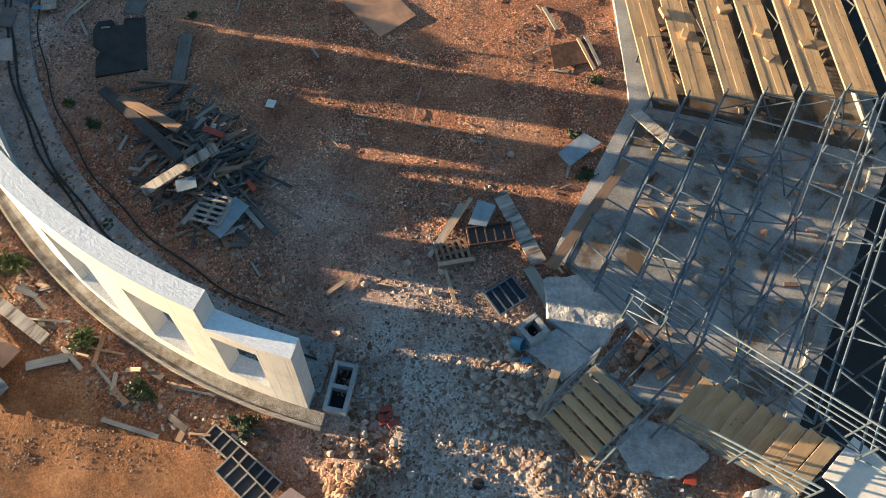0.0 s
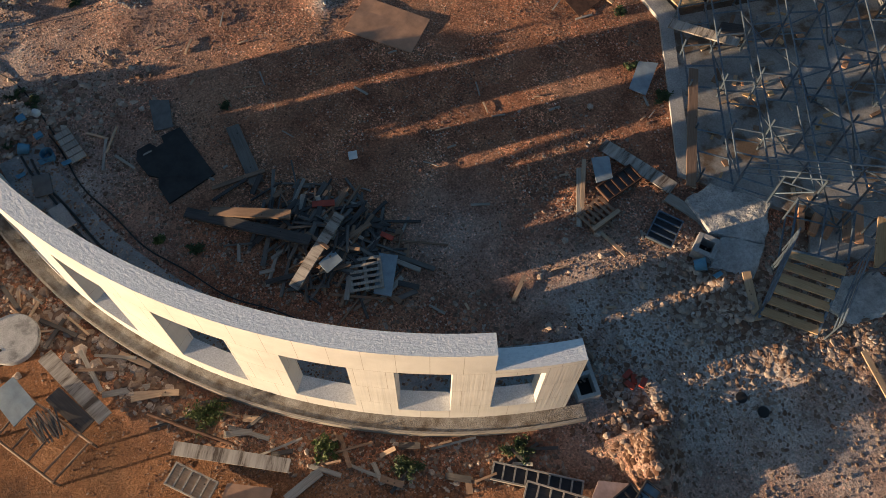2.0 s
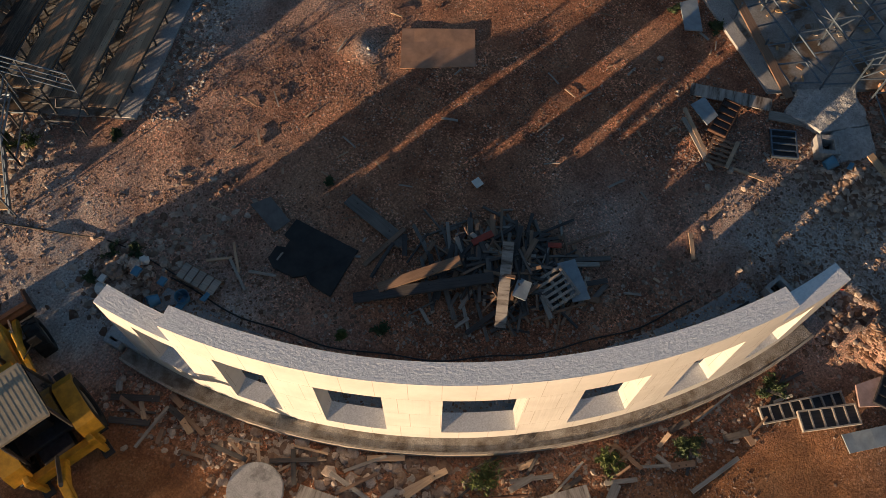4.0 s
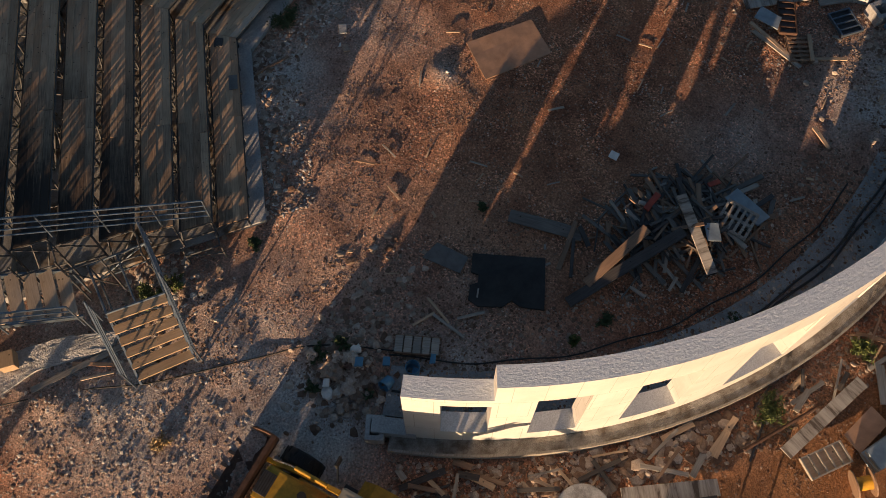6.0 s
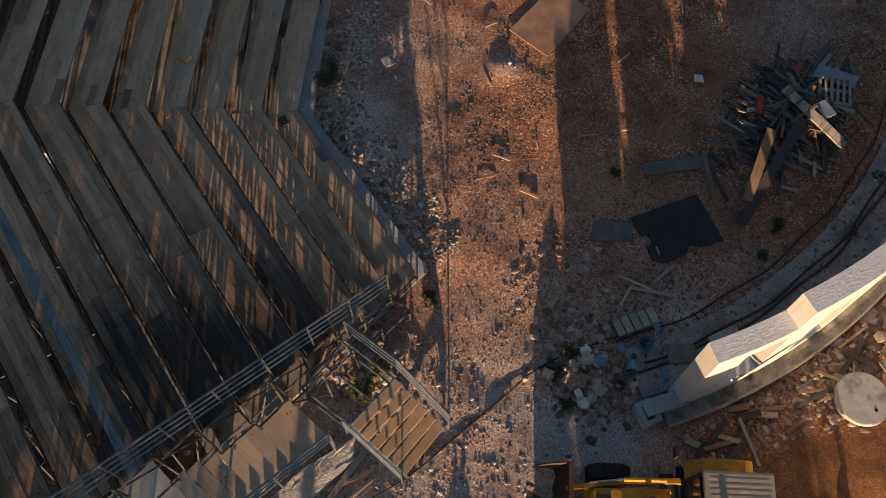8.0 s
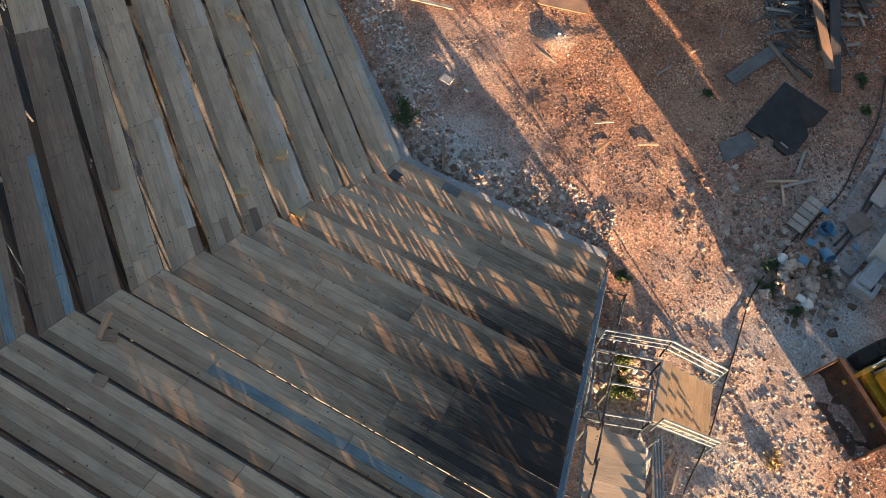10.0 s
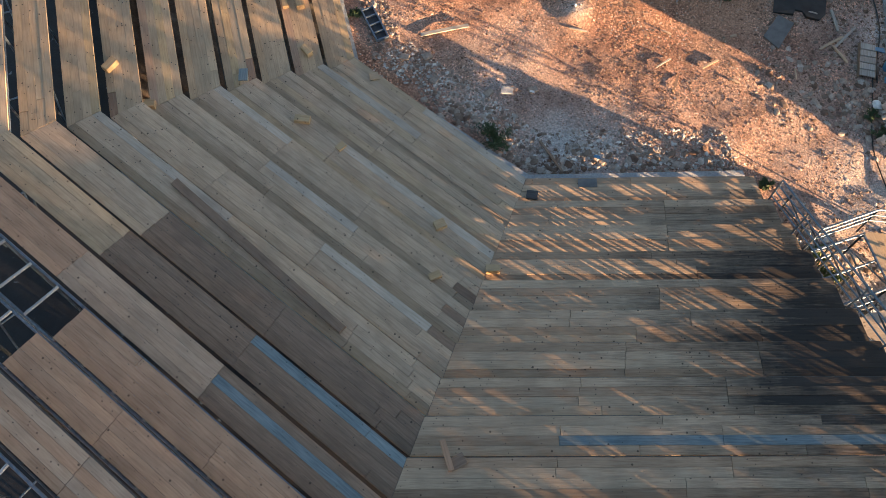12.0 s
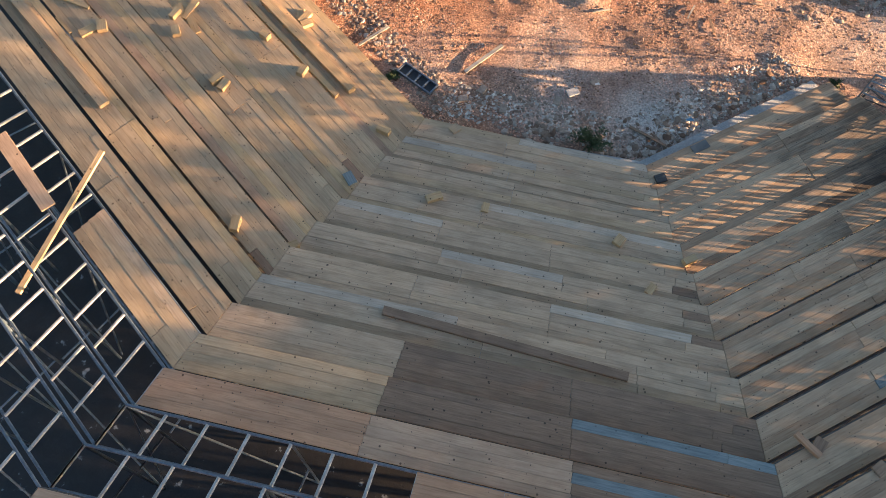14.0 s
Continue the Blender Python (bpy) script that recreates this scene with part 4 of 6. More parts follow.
def blob_verts(r, seed, squash=0.7, sub=2):
    bm = bmesh.new()
    bmesh.ops.create_icosphere(bm, subdivisions=sub, radius=r)
    off = Vector((seed * 3.17, seed * 1.31, seed * 0.77))
    for v in bm.verts:
        d = v.co.normalized()
        v.co *= 1 + 0.55 * noise.noise(d * 1.7 + off) + 0.3 * noise.noise(d * 3.7 + off)
        v.co.z *= squash
    return bm


def boulder(x, y, r, label="pale limestone boulder on the red soil", mat=None, lift=0.0):
    bm = blob_verts(r, x * 7.1 + y * 3.3, 0.6, 3 if r > 0.18 else 2 if r > 0.12 else 1)
    low = min(v.co.z for v in bm.verts)
    me = bpy.data.meshes.new("boulder")
    bm.to_mesh(me)
    bm.free()
    me.materials.append(mat or STONE)
    ob = new("boulder", me)
    ob.matrix_basis = pose(x, y, rest(x, y) - low * 0.8 + lift, 0, 0, (x * 91 + y * 57) % 360)
    return tagged(ob, label, "boulder", "boulders")


def bush(x, y, r, mat, label, leaves=700, high=1.0):
    """A low shrub: stems and many small leaves in uneven clumps."""
    z = rest(x, y)
    b = thing("shrub", label, "shrub", "shrubs", m=Matrix.Translation((x, y, z)))
    rg = random.Random(int(x * 100) + int(y * 10))
    tips = []
    for i in range(11):
        a, t = rg.uniform(0, 2 * math.pi), rg.uniform(0.35, 1.25)
        n = r * rg.uniform(0.6, 1.1)
        tip = (n * math.sin(t) * math.cos(a), n * math.sin(t) * math.sin(a), max(0.06, n * math.cos(t) * high))
        tips.append(tip)
        tube("stem", (0, 0, -0.03), tip, 0.008, STEM, b, sides=4)
    vs, fs = [], []
    for i in range(leaves):
        t = rg.choice(tips)
        f = rg.uniform(0.35, 1.1)
        c = Vector(t) * f + Vector((rg.gauss(0, 0.11), rg.gauss(0, 0.11), rg.gauss(0, 0.07))) * r
        c.z = max(c.z, 0.02)
        q = Euler((rg.uniform(0, 6.3), rg.uniform(-0.9, 0.9), rg.uniform(0, 6.3))).to_matrix()
        s = rg.uniform(0.03, 0.065)
        k = len(vs)
        vs += [tuple(c + q @ Vector(v)) for v in ((-s, 0, 0), (0, -s * 0.35, 0.01), (s, 0, 0), (0, s * 0.35, 0.01))]
        fs.append((k, k + 1, k + 2, k + 3))
    mesh_object("foliage", vs, fs, mat, b)
    return b


# sheets and panels
sheet("plywood_sheet", [(-3.19, 17.18), (-1.82, 15.72), (-0.88, 16.54), (-2.18, 18.02)], 0.02, PLY, "large brown plywood sheet lying on the soil", "plywood sheet")
TORN = [(-8.15, 16.08), (-7.79, 14.36), (-9.07, 14.05), (-9.16, 14.61), (-9.08, 14.85), (-9.3, 15.02), (-9.44, 15.58), (-9.34, 15.84), (-8.99, 15.9), (-8.86, 15.74), (-8.66, 15.78), (-8.66, 15.97)]
tagged(prism("rubber_mat", TORN, -0.06, [rest(x, y) + 0.045 + 0.02 * (i % 3) for i, (x, y) in enumerate(TORN)], MAT_BLACK), "torn black rubber mat lying on stony soil", "mat")
sheet("metal_sheet", [(-8.62, 17.2), (-8.14, 16.98), (-8.30, 16.14), (-8.76, 16.22)], 0.015, PANEL_GREY, "dull grey metal sheet beside the black mat", "metal sheet")
sheet("metal_sheet", [(2.74, 15.63), (3.70, 15.92), (3.85, 15.17), (2.83, 14.88)], 0.015, RUST, "rusty metal sheet on the red soil", "metal sheet", 0.02)
sheet("grey_panel", [(2.84, 12.23), (3.51, 12.87), (3.95, 12.60), (3.12, 11.85)], 0.04, PANEL_BLUE, "grey-blue panel lying at the slab edge", "panel", 0.05)
sheet("grey_panel", [(0.60, 10.05), (0.83, 10.72), (1.27, 10.59), (1.03, 10.0)], 0.03, PANEL_BLUE, "cement-grey panel on the heap of formwork", "panel", 0.22)
sheet("grey_panel", [(-4.99, 10.54), (-4.62, 10.30), (-5.18, 9.41), (-5.52, 9.66)], 0.03, PANEL_BLUE, "grey-blue panel leaning on the lumber heap", "panel", 0.2)
sheet("grey_panel", [(-6.40, 10.79), (-5.95, 10.96), (-5.86, 10.63), (-6.30, 10.47)], 0.03, PANEL_BLUE, "small grey panel on the lumber heap", "panel", 0.3)
formwork_panel((0.55, 9.98), (1.63, 10.19), (1.73, 9.71), WOOD_DARK, RUST, "brown ribbed formwork panel on a heap of boards", 0.12)
formwork_panel((0.98, 8.31), (1.64, 8.79), (2.10, 8.31), STEEL_DARK, STEEL, "black ribbed formwork panel with pale rims", 0.05, 0, 4)
formwork_panel((-4.96, 4.76), (-3.41, 3.57), (-3.12, 3.84), STEEL_DARK, WOOD_WHITE, "long black ribbed formwork panel", 0.04, 0, 8)
formwork_panel((-4.59, 4.04), (-3.58, 3.16), (-3.24, 3.49), WOOD_DARK, WOOD_WHITE, "cement-crusted ribbed formwork panel", 0.16, 0, 5)
formwork_panel((-2.74, 2.49), (-1.88, 2.97), (-2.06, 3.33), PANEL_BLUE, STEEL_DARK, "dark ribbed formwork panel lying askew", 0.06, 4, 4)
formwork_panel((-3.0, 2.9), (-2.30, 3.05), (-2.06, 3.33), WOOD_DARK, STEEL_DARK, "narrow dark formwork panel", 0.02, 0, 3)
formwork_panel((-11.21, 7.58), (-10.54, 6.79), (-10.20, 7.18), WOOD_GREY, WOOD_WHITE, "grey ribbed formwork panel beside stacked boards", 0.12, 0, 5)
formwork_panel((0.72, 21.25), (1.55, 20.54), (1.83, 20.76), STEEL_DARK, STEEL, "small black ribbed formwork panel at the seating edge", 0.03, 0, 4)
sheet("grey_panel", [(-10.31, 6.66), (-10.0, 7.04), (-9.17, 6.53), (-9.46, 6.13)], 0.03, PLY, "dirty plywood panel in the scrap heap", "panel", 0.12)
for lay in range(5):
    o = 0.02 * ((lay * 7) % 3 - 1)
    sheet("grey_panel", [(-10.62 + o, 6.30), (-10.30, 6.64 + o), (-9.27 + o, 5.74), (-9.63, 5.27 + o)], 0.06, PANEL_BLUE if lay % 2 == 0 else WOOD_WHITE, "pale blue-grey panel in a stack of panels", "panel", 0.01 + 0.085 * lay, "stacked panels")
reel = thing("cable_reel", "small wooden cable reel with a yellow core on the soil", "cable reel", m=pose(-10.98, 6.58, rest(-10.98, 6.58) + 0.30, 78, 0, 25))
for part_name, r, z0, z1, mat in (("flange", 0.31, -0.2, -0.17, WOOD_BROWN), ("flange", 0.31, 0.17, 0.2, WOOD_BROWN), ("core", 0.15, -0.17, 0.17, YELLOW)):
    bm = bmesh.new()
    bmesh.ops.create_cone(bm, cap_ends=True, segments=28, radius1=r, radius2=r, depth=z1 - z0, matrix=Matrix.Translation((0, 0, (z0 + z1) / 2)))
    part(part_name, bm, mat, reel)
sheet("stone_plate", [(-11.76, 15.03), (-11.42, 15.1), (-11.22, 14.4), (-11.62, 14.35)], 0.07, CONCRETE, "pale flat concrete plate in the gutter", "concrete plate", 0.08)
sheet("grey_panel", [(-11.9, 16.14), (-11.47, 16.05), (-11.53, 15.45), (-11.95, 15.5)], 0.04, PANEL_GREY, "grey panel lying in the gutter rubble", "panel", 0.1)
sheet("paper_sheet", [(-4.62, 13.32), (-4.40, 13.28), (-4.34, 13.5), (-4.56, 13.55)], 0.02, WHITE, "crumpled white paper on the soil", "paper", 0.02)
for x, y, a in ((-1.12, 5.55, 20), (-1.05, 5.38, 60), (-1.2, 5.3, 110), (-0.95, 5.2, 35)):
    b = box("brick", -0.12, 0.12, -0.06, 0.06, 0, 0.07, RED, bevel=0.006)
    b.matrix_basis = pose(x, y, rest(x, y), 5, 4, a)
    tagged(b, "broken red brick by the wall end", "brick", "red bricks")
sheet("plastic_bag", [(5.25, 4.15), (5.5, 4.1), (5.55, 4.32), (5.3, 4.36)], 0.05, RED, "crumpled red plastic bag in the rubble", "plastic bag", 0.02)
rw = random.Random(3)
for i in range(26):
    x, y = rw.gauss(5.1, 0.6), rw.gauss(3.1, 0.7)
    s = rw.uniform(0.05, 0.15)
    sheet("plaster_scrap", [(x, y), (x + s, y + rw.uniform(-0.03, 0.03)), (x + s * 0.9, y + s * 0.8), (x - 0.02, y + s * 0.7)], 0.02, WHITE, "broken white plaster scrap in the rubble", "plaster scrap", 0.015, "plaster scraps")
sheet("grey_panel", [(-13.97, 10.88), (-13.42, 11.11), (-13.12, 10.30), (-13.67, 10.01)], 0.04, PANEL_BLUE, "pale blue-grey panel lying on a pole frame", "panel", 0.33)


def pole_frame():
    """A low frame of rough poles on short legs, with a bundle of laths across it."""
    fr = thing("pole_frame", "low frame of rough brown poles", "pole frame")
    long_a, long_b = ((-13.30, 10.62), (-12.30, 9.0)), ((-14.20, 10.10), (-13.25, 8.55))
    for p, q in (long_a, long_b):
        tube("pole", (*p, 0.27), (*q, 0.27), 0.032, WOOD_BROWN, fr, sides=7)
    for f in (0.04, 0.3, 0.55, 0.8, 0.96):
        p, q = lerp(*long_a, f), lerp(*long_b, f + 0.03)
        tube("rung", (*p, 0.23), (*q, 0.23), 0.026, WOOD_BROWN, fr, sides=7)
    for p in (*long_a, *long_b):
        tube("leg", (*p, rest(*p) - 0.03), (*p, 0.3), 0.03, WOOD_BROWN, fr, sides=7)


pole_frame()
rl = random.Random(12)
for i in range(17):
    f = i / 16
    p, q = lerp((-13.42, 10.06), (-12.86, 10.10), f), lerp((-13.26, 9.42), (-12.74, 9.44), f)
    d = rl.uniform(-0.06, 0.06)
    ob = board("lath", (p[0] + d, p[1] + rl.uniform(-0.08, 0.08), 0.305 + 0.02 * (i % 2)), (q[0] - d, q[1] + rl.uniform(-0.08, 0.08), 0.305 + 0.02 * (i % 3)), 0.035, 0.02, WOOD_DARK if i % 3 else WOOD_GREY)
    tagged(ob, "dark thin lath in a bundle on the pole frame", "lath", "laths on the pole frame")
sheet("grey_panel", [(-4.01, 3.35), (-2.95, 2.55), (-3.2, 2.2), (-4.25, 3.0)], 0.03, PANEL_BLUE, "grey panel lying below the formwork", "panel", 0.02)
sheet("tarpaulin", [(-2.96, 3.74), (-2.42, 3.42), (-2.89, 2.95), (-3.34, 3.42)], 0.06, TARP, "crumpled pink-grey tarpaulin over scrap", "tarpaulin", 0.25)
pallet((-5.95, 9.88), (-5.71, 10.67), (-5.0, 10.61), WOOD_WHITE, "pale slatted pallet leaning on the lumber heap", 0.12, 6)
pallet((-0.05, 8.95), (0.72, 9.2), (0.60, 9.75), WOOD_BROWN, "brown slatted pallet under the heap", 0.02, 0)

# single boards
GREYB, WHITEB, BROWNB = "grey weathered board on stony soil", "cement-stained pale board on the soil", "brown board lying on the soil"
loose_board((-6.93, 15.50), (-6.93, 13.66), 0.34, WOOD_OLD, "wide grey weathered board on stony soil", 0.03)
loose_board((-8.77, 13.57), (-6.35, 11.38), 0.26, WOOD_DARK, "long dark beam running into the lumber heap", 0.10, 0.38, 0.07)
loose_board((-8.23, 13.28), (-6.52, 12.23), 0.24, WOOD_BROWN, "long brown beam running into the lumber heap", 0.18, 0.42, 0.07)
loose_board((-7.14, 10.52), (-5.48, 11.66), 0.26, WOOD_BANDED, "cement-stained board across the lumber heap", 0.30, 0.55, 0.05)
loose_board((1.35, 11.03), (2.29, 9.15), 0.38, WOOD_BANDED, WHITEB, 0.08, 0.12)
loose_board((-0.17, 9.36), (0.67, 10.79), 0.10, WOOD_GREY, GREYB, 0.05, 0.2)
loose_board((-0.3, 9.25), (0.45, 10.65), 0.12, WOOD_WHITE, WHITEB, 0.03, 0.1)
loose_board((0.01, 9.19), (0.33, 8.08), 0.09, WOOD_GREY, GREYB, 0.02)
loose_board((-0.09, 8.99), (0.77, 9.19), 0.10, WOOD_GREY, GREYB, 0.16)
loose_board((2.05, 9.05), (2.5, 8.2), 0.28, WOOD_WHITE, WHITEB, 0.05)
loose_board((2.2, 5.37), (2.59, 6.48), 0.20, WOOD_TAN, "tan board leaning beside the plank stair", 0.05, 0.15)
bigp = board("board", (2.52, 8.89, 0.44), (4.46, 11.84, 0.44), 0.24, 0.045, WOOD_BROWN)
tagged(bigp, "long brown plank lying across the scaffold", "board", "loose boards")
loose_board((-7.18, 5.12), (-5.91, 4.77), 0.10, WOOD_WHITE, WHITEB, 0.02)
loose_board((-10.80, 8.22), (-8.68, 6.80), 0.30, WOOD_BANDED, "long cement-stained board over scrap", 0.2, 0.16)
loose_board((-9.01, 6.21), (-8.13, 6.44), 0.20, WOOD_WHITE, WHITEB, 0.05)
loose_board((3.90, 3.72), (3.69, 1.70), 0.13, WOOD_TAN, "narrow tan board on the rubble", 0.12)
loose_board((-12.75, 11.42), (-11.93, 9.47), 0.36, WOOD_BANDED, "wide cement-banded board lying on scrap", 0.09)
loose_board((-12.80, 10.46), (-12.30, 9.42), 0.38, WOOD_DARK, "dark brown board lying on poles", 0.16)
loose_board((-9.93, 16.55), (-10.27, 15.66), 0.07, WOOD_WHITE, WHITEB, 0.02)
loose_board((-9.54, 15.37), (-9.88, 15.95), 0.07, WOOD_WHITE, WHITEB, 0.03)
loose_board((-9.89, 16.49), (-10.36, 16.88), 0.06, WOOD_GREY, GREYB, 0.02)
loose_board((-10.05, 16.1), (-9.6, 16.75), 0.06, WOOD_GREY, GREYB, 0.04)
loose_board((0.03, 20.78), (-0.97, 19.95), 0.10, WOOD_WHITE, WHITEB, 0.02)
loose_board((2.77, 19.99), (2.0, 19.38), 0.07, WOOD_WHITE, WHITEB, 0.02)
loose_board((-4.04, 22.46), (-4.87, 23.05), 0.06, WOOD_BROWN, BROWNB, 0.03)
loose_board((-2.63, 8.2), (-2.10, 8.65), 0.10, WOOD_GREY, GREYB, 0.02)
loose_board((2.6, 17.0), (2.95, 16.2), 0.10, WOOD_WHITE, WHITEB, 0.03)
loose_board((3.5, 15.9), (3.9, 14.9), 0.09, WOOD_TAN, "tan batten lying at the slab edge", 0.05)
loose_board((3.7, 16.0), (4.05, 15.05), 0.09, WOOD_WHITE, WHITEB, 0.05)
loose_board((5.3, 5.9), (5.9, 6.75), 0.20, WOOD_RED, "reddish offcut lying in the scaffold", 0.5)
loose_board((5.05, 6.05), (5.65, 6.9), 0.20, WOOD_BROWN, "brown offcut lying in the scaffold", 0.5)
rod = tube("steel_pipe", (-11.04, 9.12, 0.28), (-9.60, 7.72, 0.24), 0.035, RUST, sides=8)
tagged(rod, "rusty steel pipe across the scrap", "pipe", "pipes")
rod = tube("steel_pipe", (-11.10, 9.22, 0.06), (-9.85, 7.95, 0.06), 0.03, RUST, sides=8)
tagged(rod, "rusty steel pipe across the scrap", "pipe", "pipes")

# heap of old timber in the arena
rh = random.Random(21)
for i in range(270):
    u, v = rh.gauss(0, 0.92), rh.gauss(0, 0.60)
    cx, cy = -5.95 + 0.62 * u + 0.75 * v, 11.45 - 0.78 * u + 0.62 * v
    d = math.hypot(u / 1.3, v)
    n = rh.uniform(0.35, 1.5)
    ang = rh.choice((0.65, 0.85, 1.05, 2.3, -0.2, -0.75)) + rh.gauss(0, 0.28)
    z = max(0.0, 0.45 - 0.36 * d) * rh.uniform(0.1, 1.0)
    p = (cx - n / 2 * math.cos(ang), cy - n / 2 * math.sin(ang))
    q = (cx + n / 2 * math.cos(ang), cy + n / 2 * math.sin(ang))
    mat = rh.choice((WOOD_DARK, WOOD_DARK, WOOD_DARK, WOOD_OLD, WOOD_BROWN, WOOD_OLD, WOOD_WHITE, WOOD_BROWN))
    label = {WOOD_DARK: "dark rotten board in a timber heap", WOOD_BROWN: "brown board in a timber heap", WOOD_OLD: "old grey board in a timber heap", WOOD_WHITE: "cement-stained board in a timber heap"}[mat]
    loose_board(p, q, rh.choice((0.04, 0.06, 0.08, 0.12)), mat, label, z, z + rh.uniform(-0.12, 0.2) if z > 0.12 else z + rh.uniform(0, 0.12), 0.04, rh.uniform(-12, 12), "boards of the timber heap")
loose_board((-4.75, 11.0), (-4.55, 10.75), 0.12, RED, "faded red offcut in a timber heap", 0.2, None, 0.05, 0, "boards of the timber heap")
loose_board((-5.95, 12.35), (-5.45, 12.15), 0.16, RED, "faded red board in a timber heap", 0.3, None, 0.05, 0, "boards of the timber heap")

# scrap sticks outside the curved wall and by the footing
for i in range(70):
    a = rh.uniform(-32, 31)
    r = rh.uniform(14.2, 15.15)
    c = ring_point(r, a)
    n, ang = rh.uniform(0.25, 1.1), radians(WALL_AXIS + a + 90) + rh.gauss(0, 0.7)
    p = (c[0] - n / 2 * math.cos(ang), c[1] - n / 2 * math.sin(ang))
    q = (c[0] + n / 2 * math.cos(ang), c[1] + n / 2 * math.sin(ang))
    if min(math.hypot(p[0] - WALL_X, p[1] - WALL_Y), math.hypot(q[0] - WALL_X, q[1] - WALL_Y)) < 14.15:
        continue
    loose_board(p, q, rh.choice((0.05, 0.07, 0.1, 0.14)), rh.choice((WOOD_GREY, WOOD_WHITE, WOOD_BROWN, WOOD_DARK)), "scrap of weathered timber by the wall footing", 0.02, rh.uniform(0.02, 0.15), 0.03, rh.uniform(-10, 10), "timber scraps by the footing", "timber_scrap")
for i in range(110):
    x, y = rh.uniform(-9.5, 4), rh.uniform(5, 20)
    if math.hypot(x - WALL_X, y - WALL_Y) > 11.95:
        continue
    n, ang = rh.uniform(0.12, 0.5), rh.uniform(0, 3.14)
    loose_board((x, y), (x + n * math.cos(ang), y + n * math.sin(ang)), rh.choice((0.03, 0.04, 0.06)), rh.choice((WOOD_GREY, WOOD_WHITE, WOOD_BROWN)), "short stick on the trampled red soil", 0.01, None, 0.025, 0, "sticks on the soil", "stick")

# concrete pieces
def hollow_box(x, y, ang, w, d, h, wall, label, mat=None, holes=1, lift=0.0):
    """An open-topped concrete chamber."""
    mat = mat or CONCRETE
    b = thing("concrete_chamber", label, "concrete chamber", "concrete chambers", m=Matrix.Translation((x, y, rest(x, y) + lift)) @ Matrix.Rotation(radians(ang), 4, "Z"))
    box("side_wall", -w / 2, w / 2, -d / 2, -d / 2 + wall, -0.05, h, mat, b, bevel=0.012)
    box("side_wall", -w / 2, w / 2, d / 2 - wall, d / 2, -0.05, h, mat, b, bevel=0.012)
    n = holes + 1
    for i in range(n):
        c = -w / 2 + wall / 2 + (w - wall) * i / (n - 1)
        box("cross_wall", c - wall / 2, c + wall / 2, -d / 2 + wall * 0.98, d / 2 - wall * 0.98, -0.05, h - 0.004, mat, b)
    # black bottom sheet stands in for the shade inside the opening
    box("bottom", -w / 2 + wall * 0.9, w / 2 - wall * 0.9, -d / 2 + wall * 0.9, d / 2 - wall * 0.9, -0.05, 0.02, BLACK, b)
    return b


hollow_box(2.09, 7.42, 38, 0.55, 0.55, 0.36, 0.12, "pale square concrete chamber with a dark opening")
hollow_box(-2.12, 5.93, 80, 1.12, 0.52, 0.32, 0.09, "pale concrete chamber with two dark openings", holes=2)
hollow_box(-12.94, 16.90, 14, 0.56, 0.42, 0.36, 0.11, "pale concrete chamber with a dark opening by the wall end")
b = box("concrete_block", -0.50, 0.50, -0.18, 0.18, 0.0, 0.44, CONCRETE, bevel=0.02)
b.matrix_basis = pose(-12.80, 16.50, rest(-12.80, 16.50) - 0.01, 0, 0, 101)
tagged(b, "pale concrete block at the wall end", "concrete block", "concrete blocks")


def rough_pad(name, corners, z, label):
    """A pad of hand-spread concrete: uneven outline, lumpy top, edges that slope into the ground."""
    cx, cy = sum(c[0] for c in corners) / len(corners), sum(c[1] for c in corners) / len(corners)
    line = []
    for i, a in enumerate(corners):
        b = corners[(i + 1) % len(corners)]
        line += [lerp(a, b, j / 12) for j in range(12)]
    n, vs, fs = len(line), [], []
    shrink = (1.03, 1.0, 0.95, 0.86, 0.74, 0.6, 0.45, 0.3, 0.15)
    for j, r in enumerate(shrink):
        for x, y in line:
            w = noise.noise(Vector((x * 2.3, y * 2.3, 1.7))) * 0.09 + noise.noise(Vector((x * 7.0, y * 7.0, 4.0))) * 0.05
            px, py = cx + (x - cx) * (r + w * r), cy + (y - cy) * (r + w * r)
            h = noise.noise(Vector((px * 3.1, py * 3.1, 0.3))) * 0.022 + noise.noise(Vector((px * 9.0, py * 9.0, 2.0))) * 0.012
            vs.append((px, py, -0.2 if j == 0 else z - 0.03 + h if j == 1 else z + h))
    for j in range(len(shrink) - 1):
        fs += [(j * n + i, j * n + (i + 1) % n, (j + 1) * n + (i + 1) % n, (j + 1) * n + i) for i in range(n)]
    fs.append(tuple(range((len(shrink) - 1) * n, len(shrink) * n)))
    if sum(line[i][0] * line[(i + 1) % n][1] - line[(i + 1) % n][0] * line[i][1] for i in range(n)) < 0:
        fs = [f[::-1] for f in fs]
    tagged(mesh_object(name, vs, fs, PAD), label, "concrete pad", kind="structure")


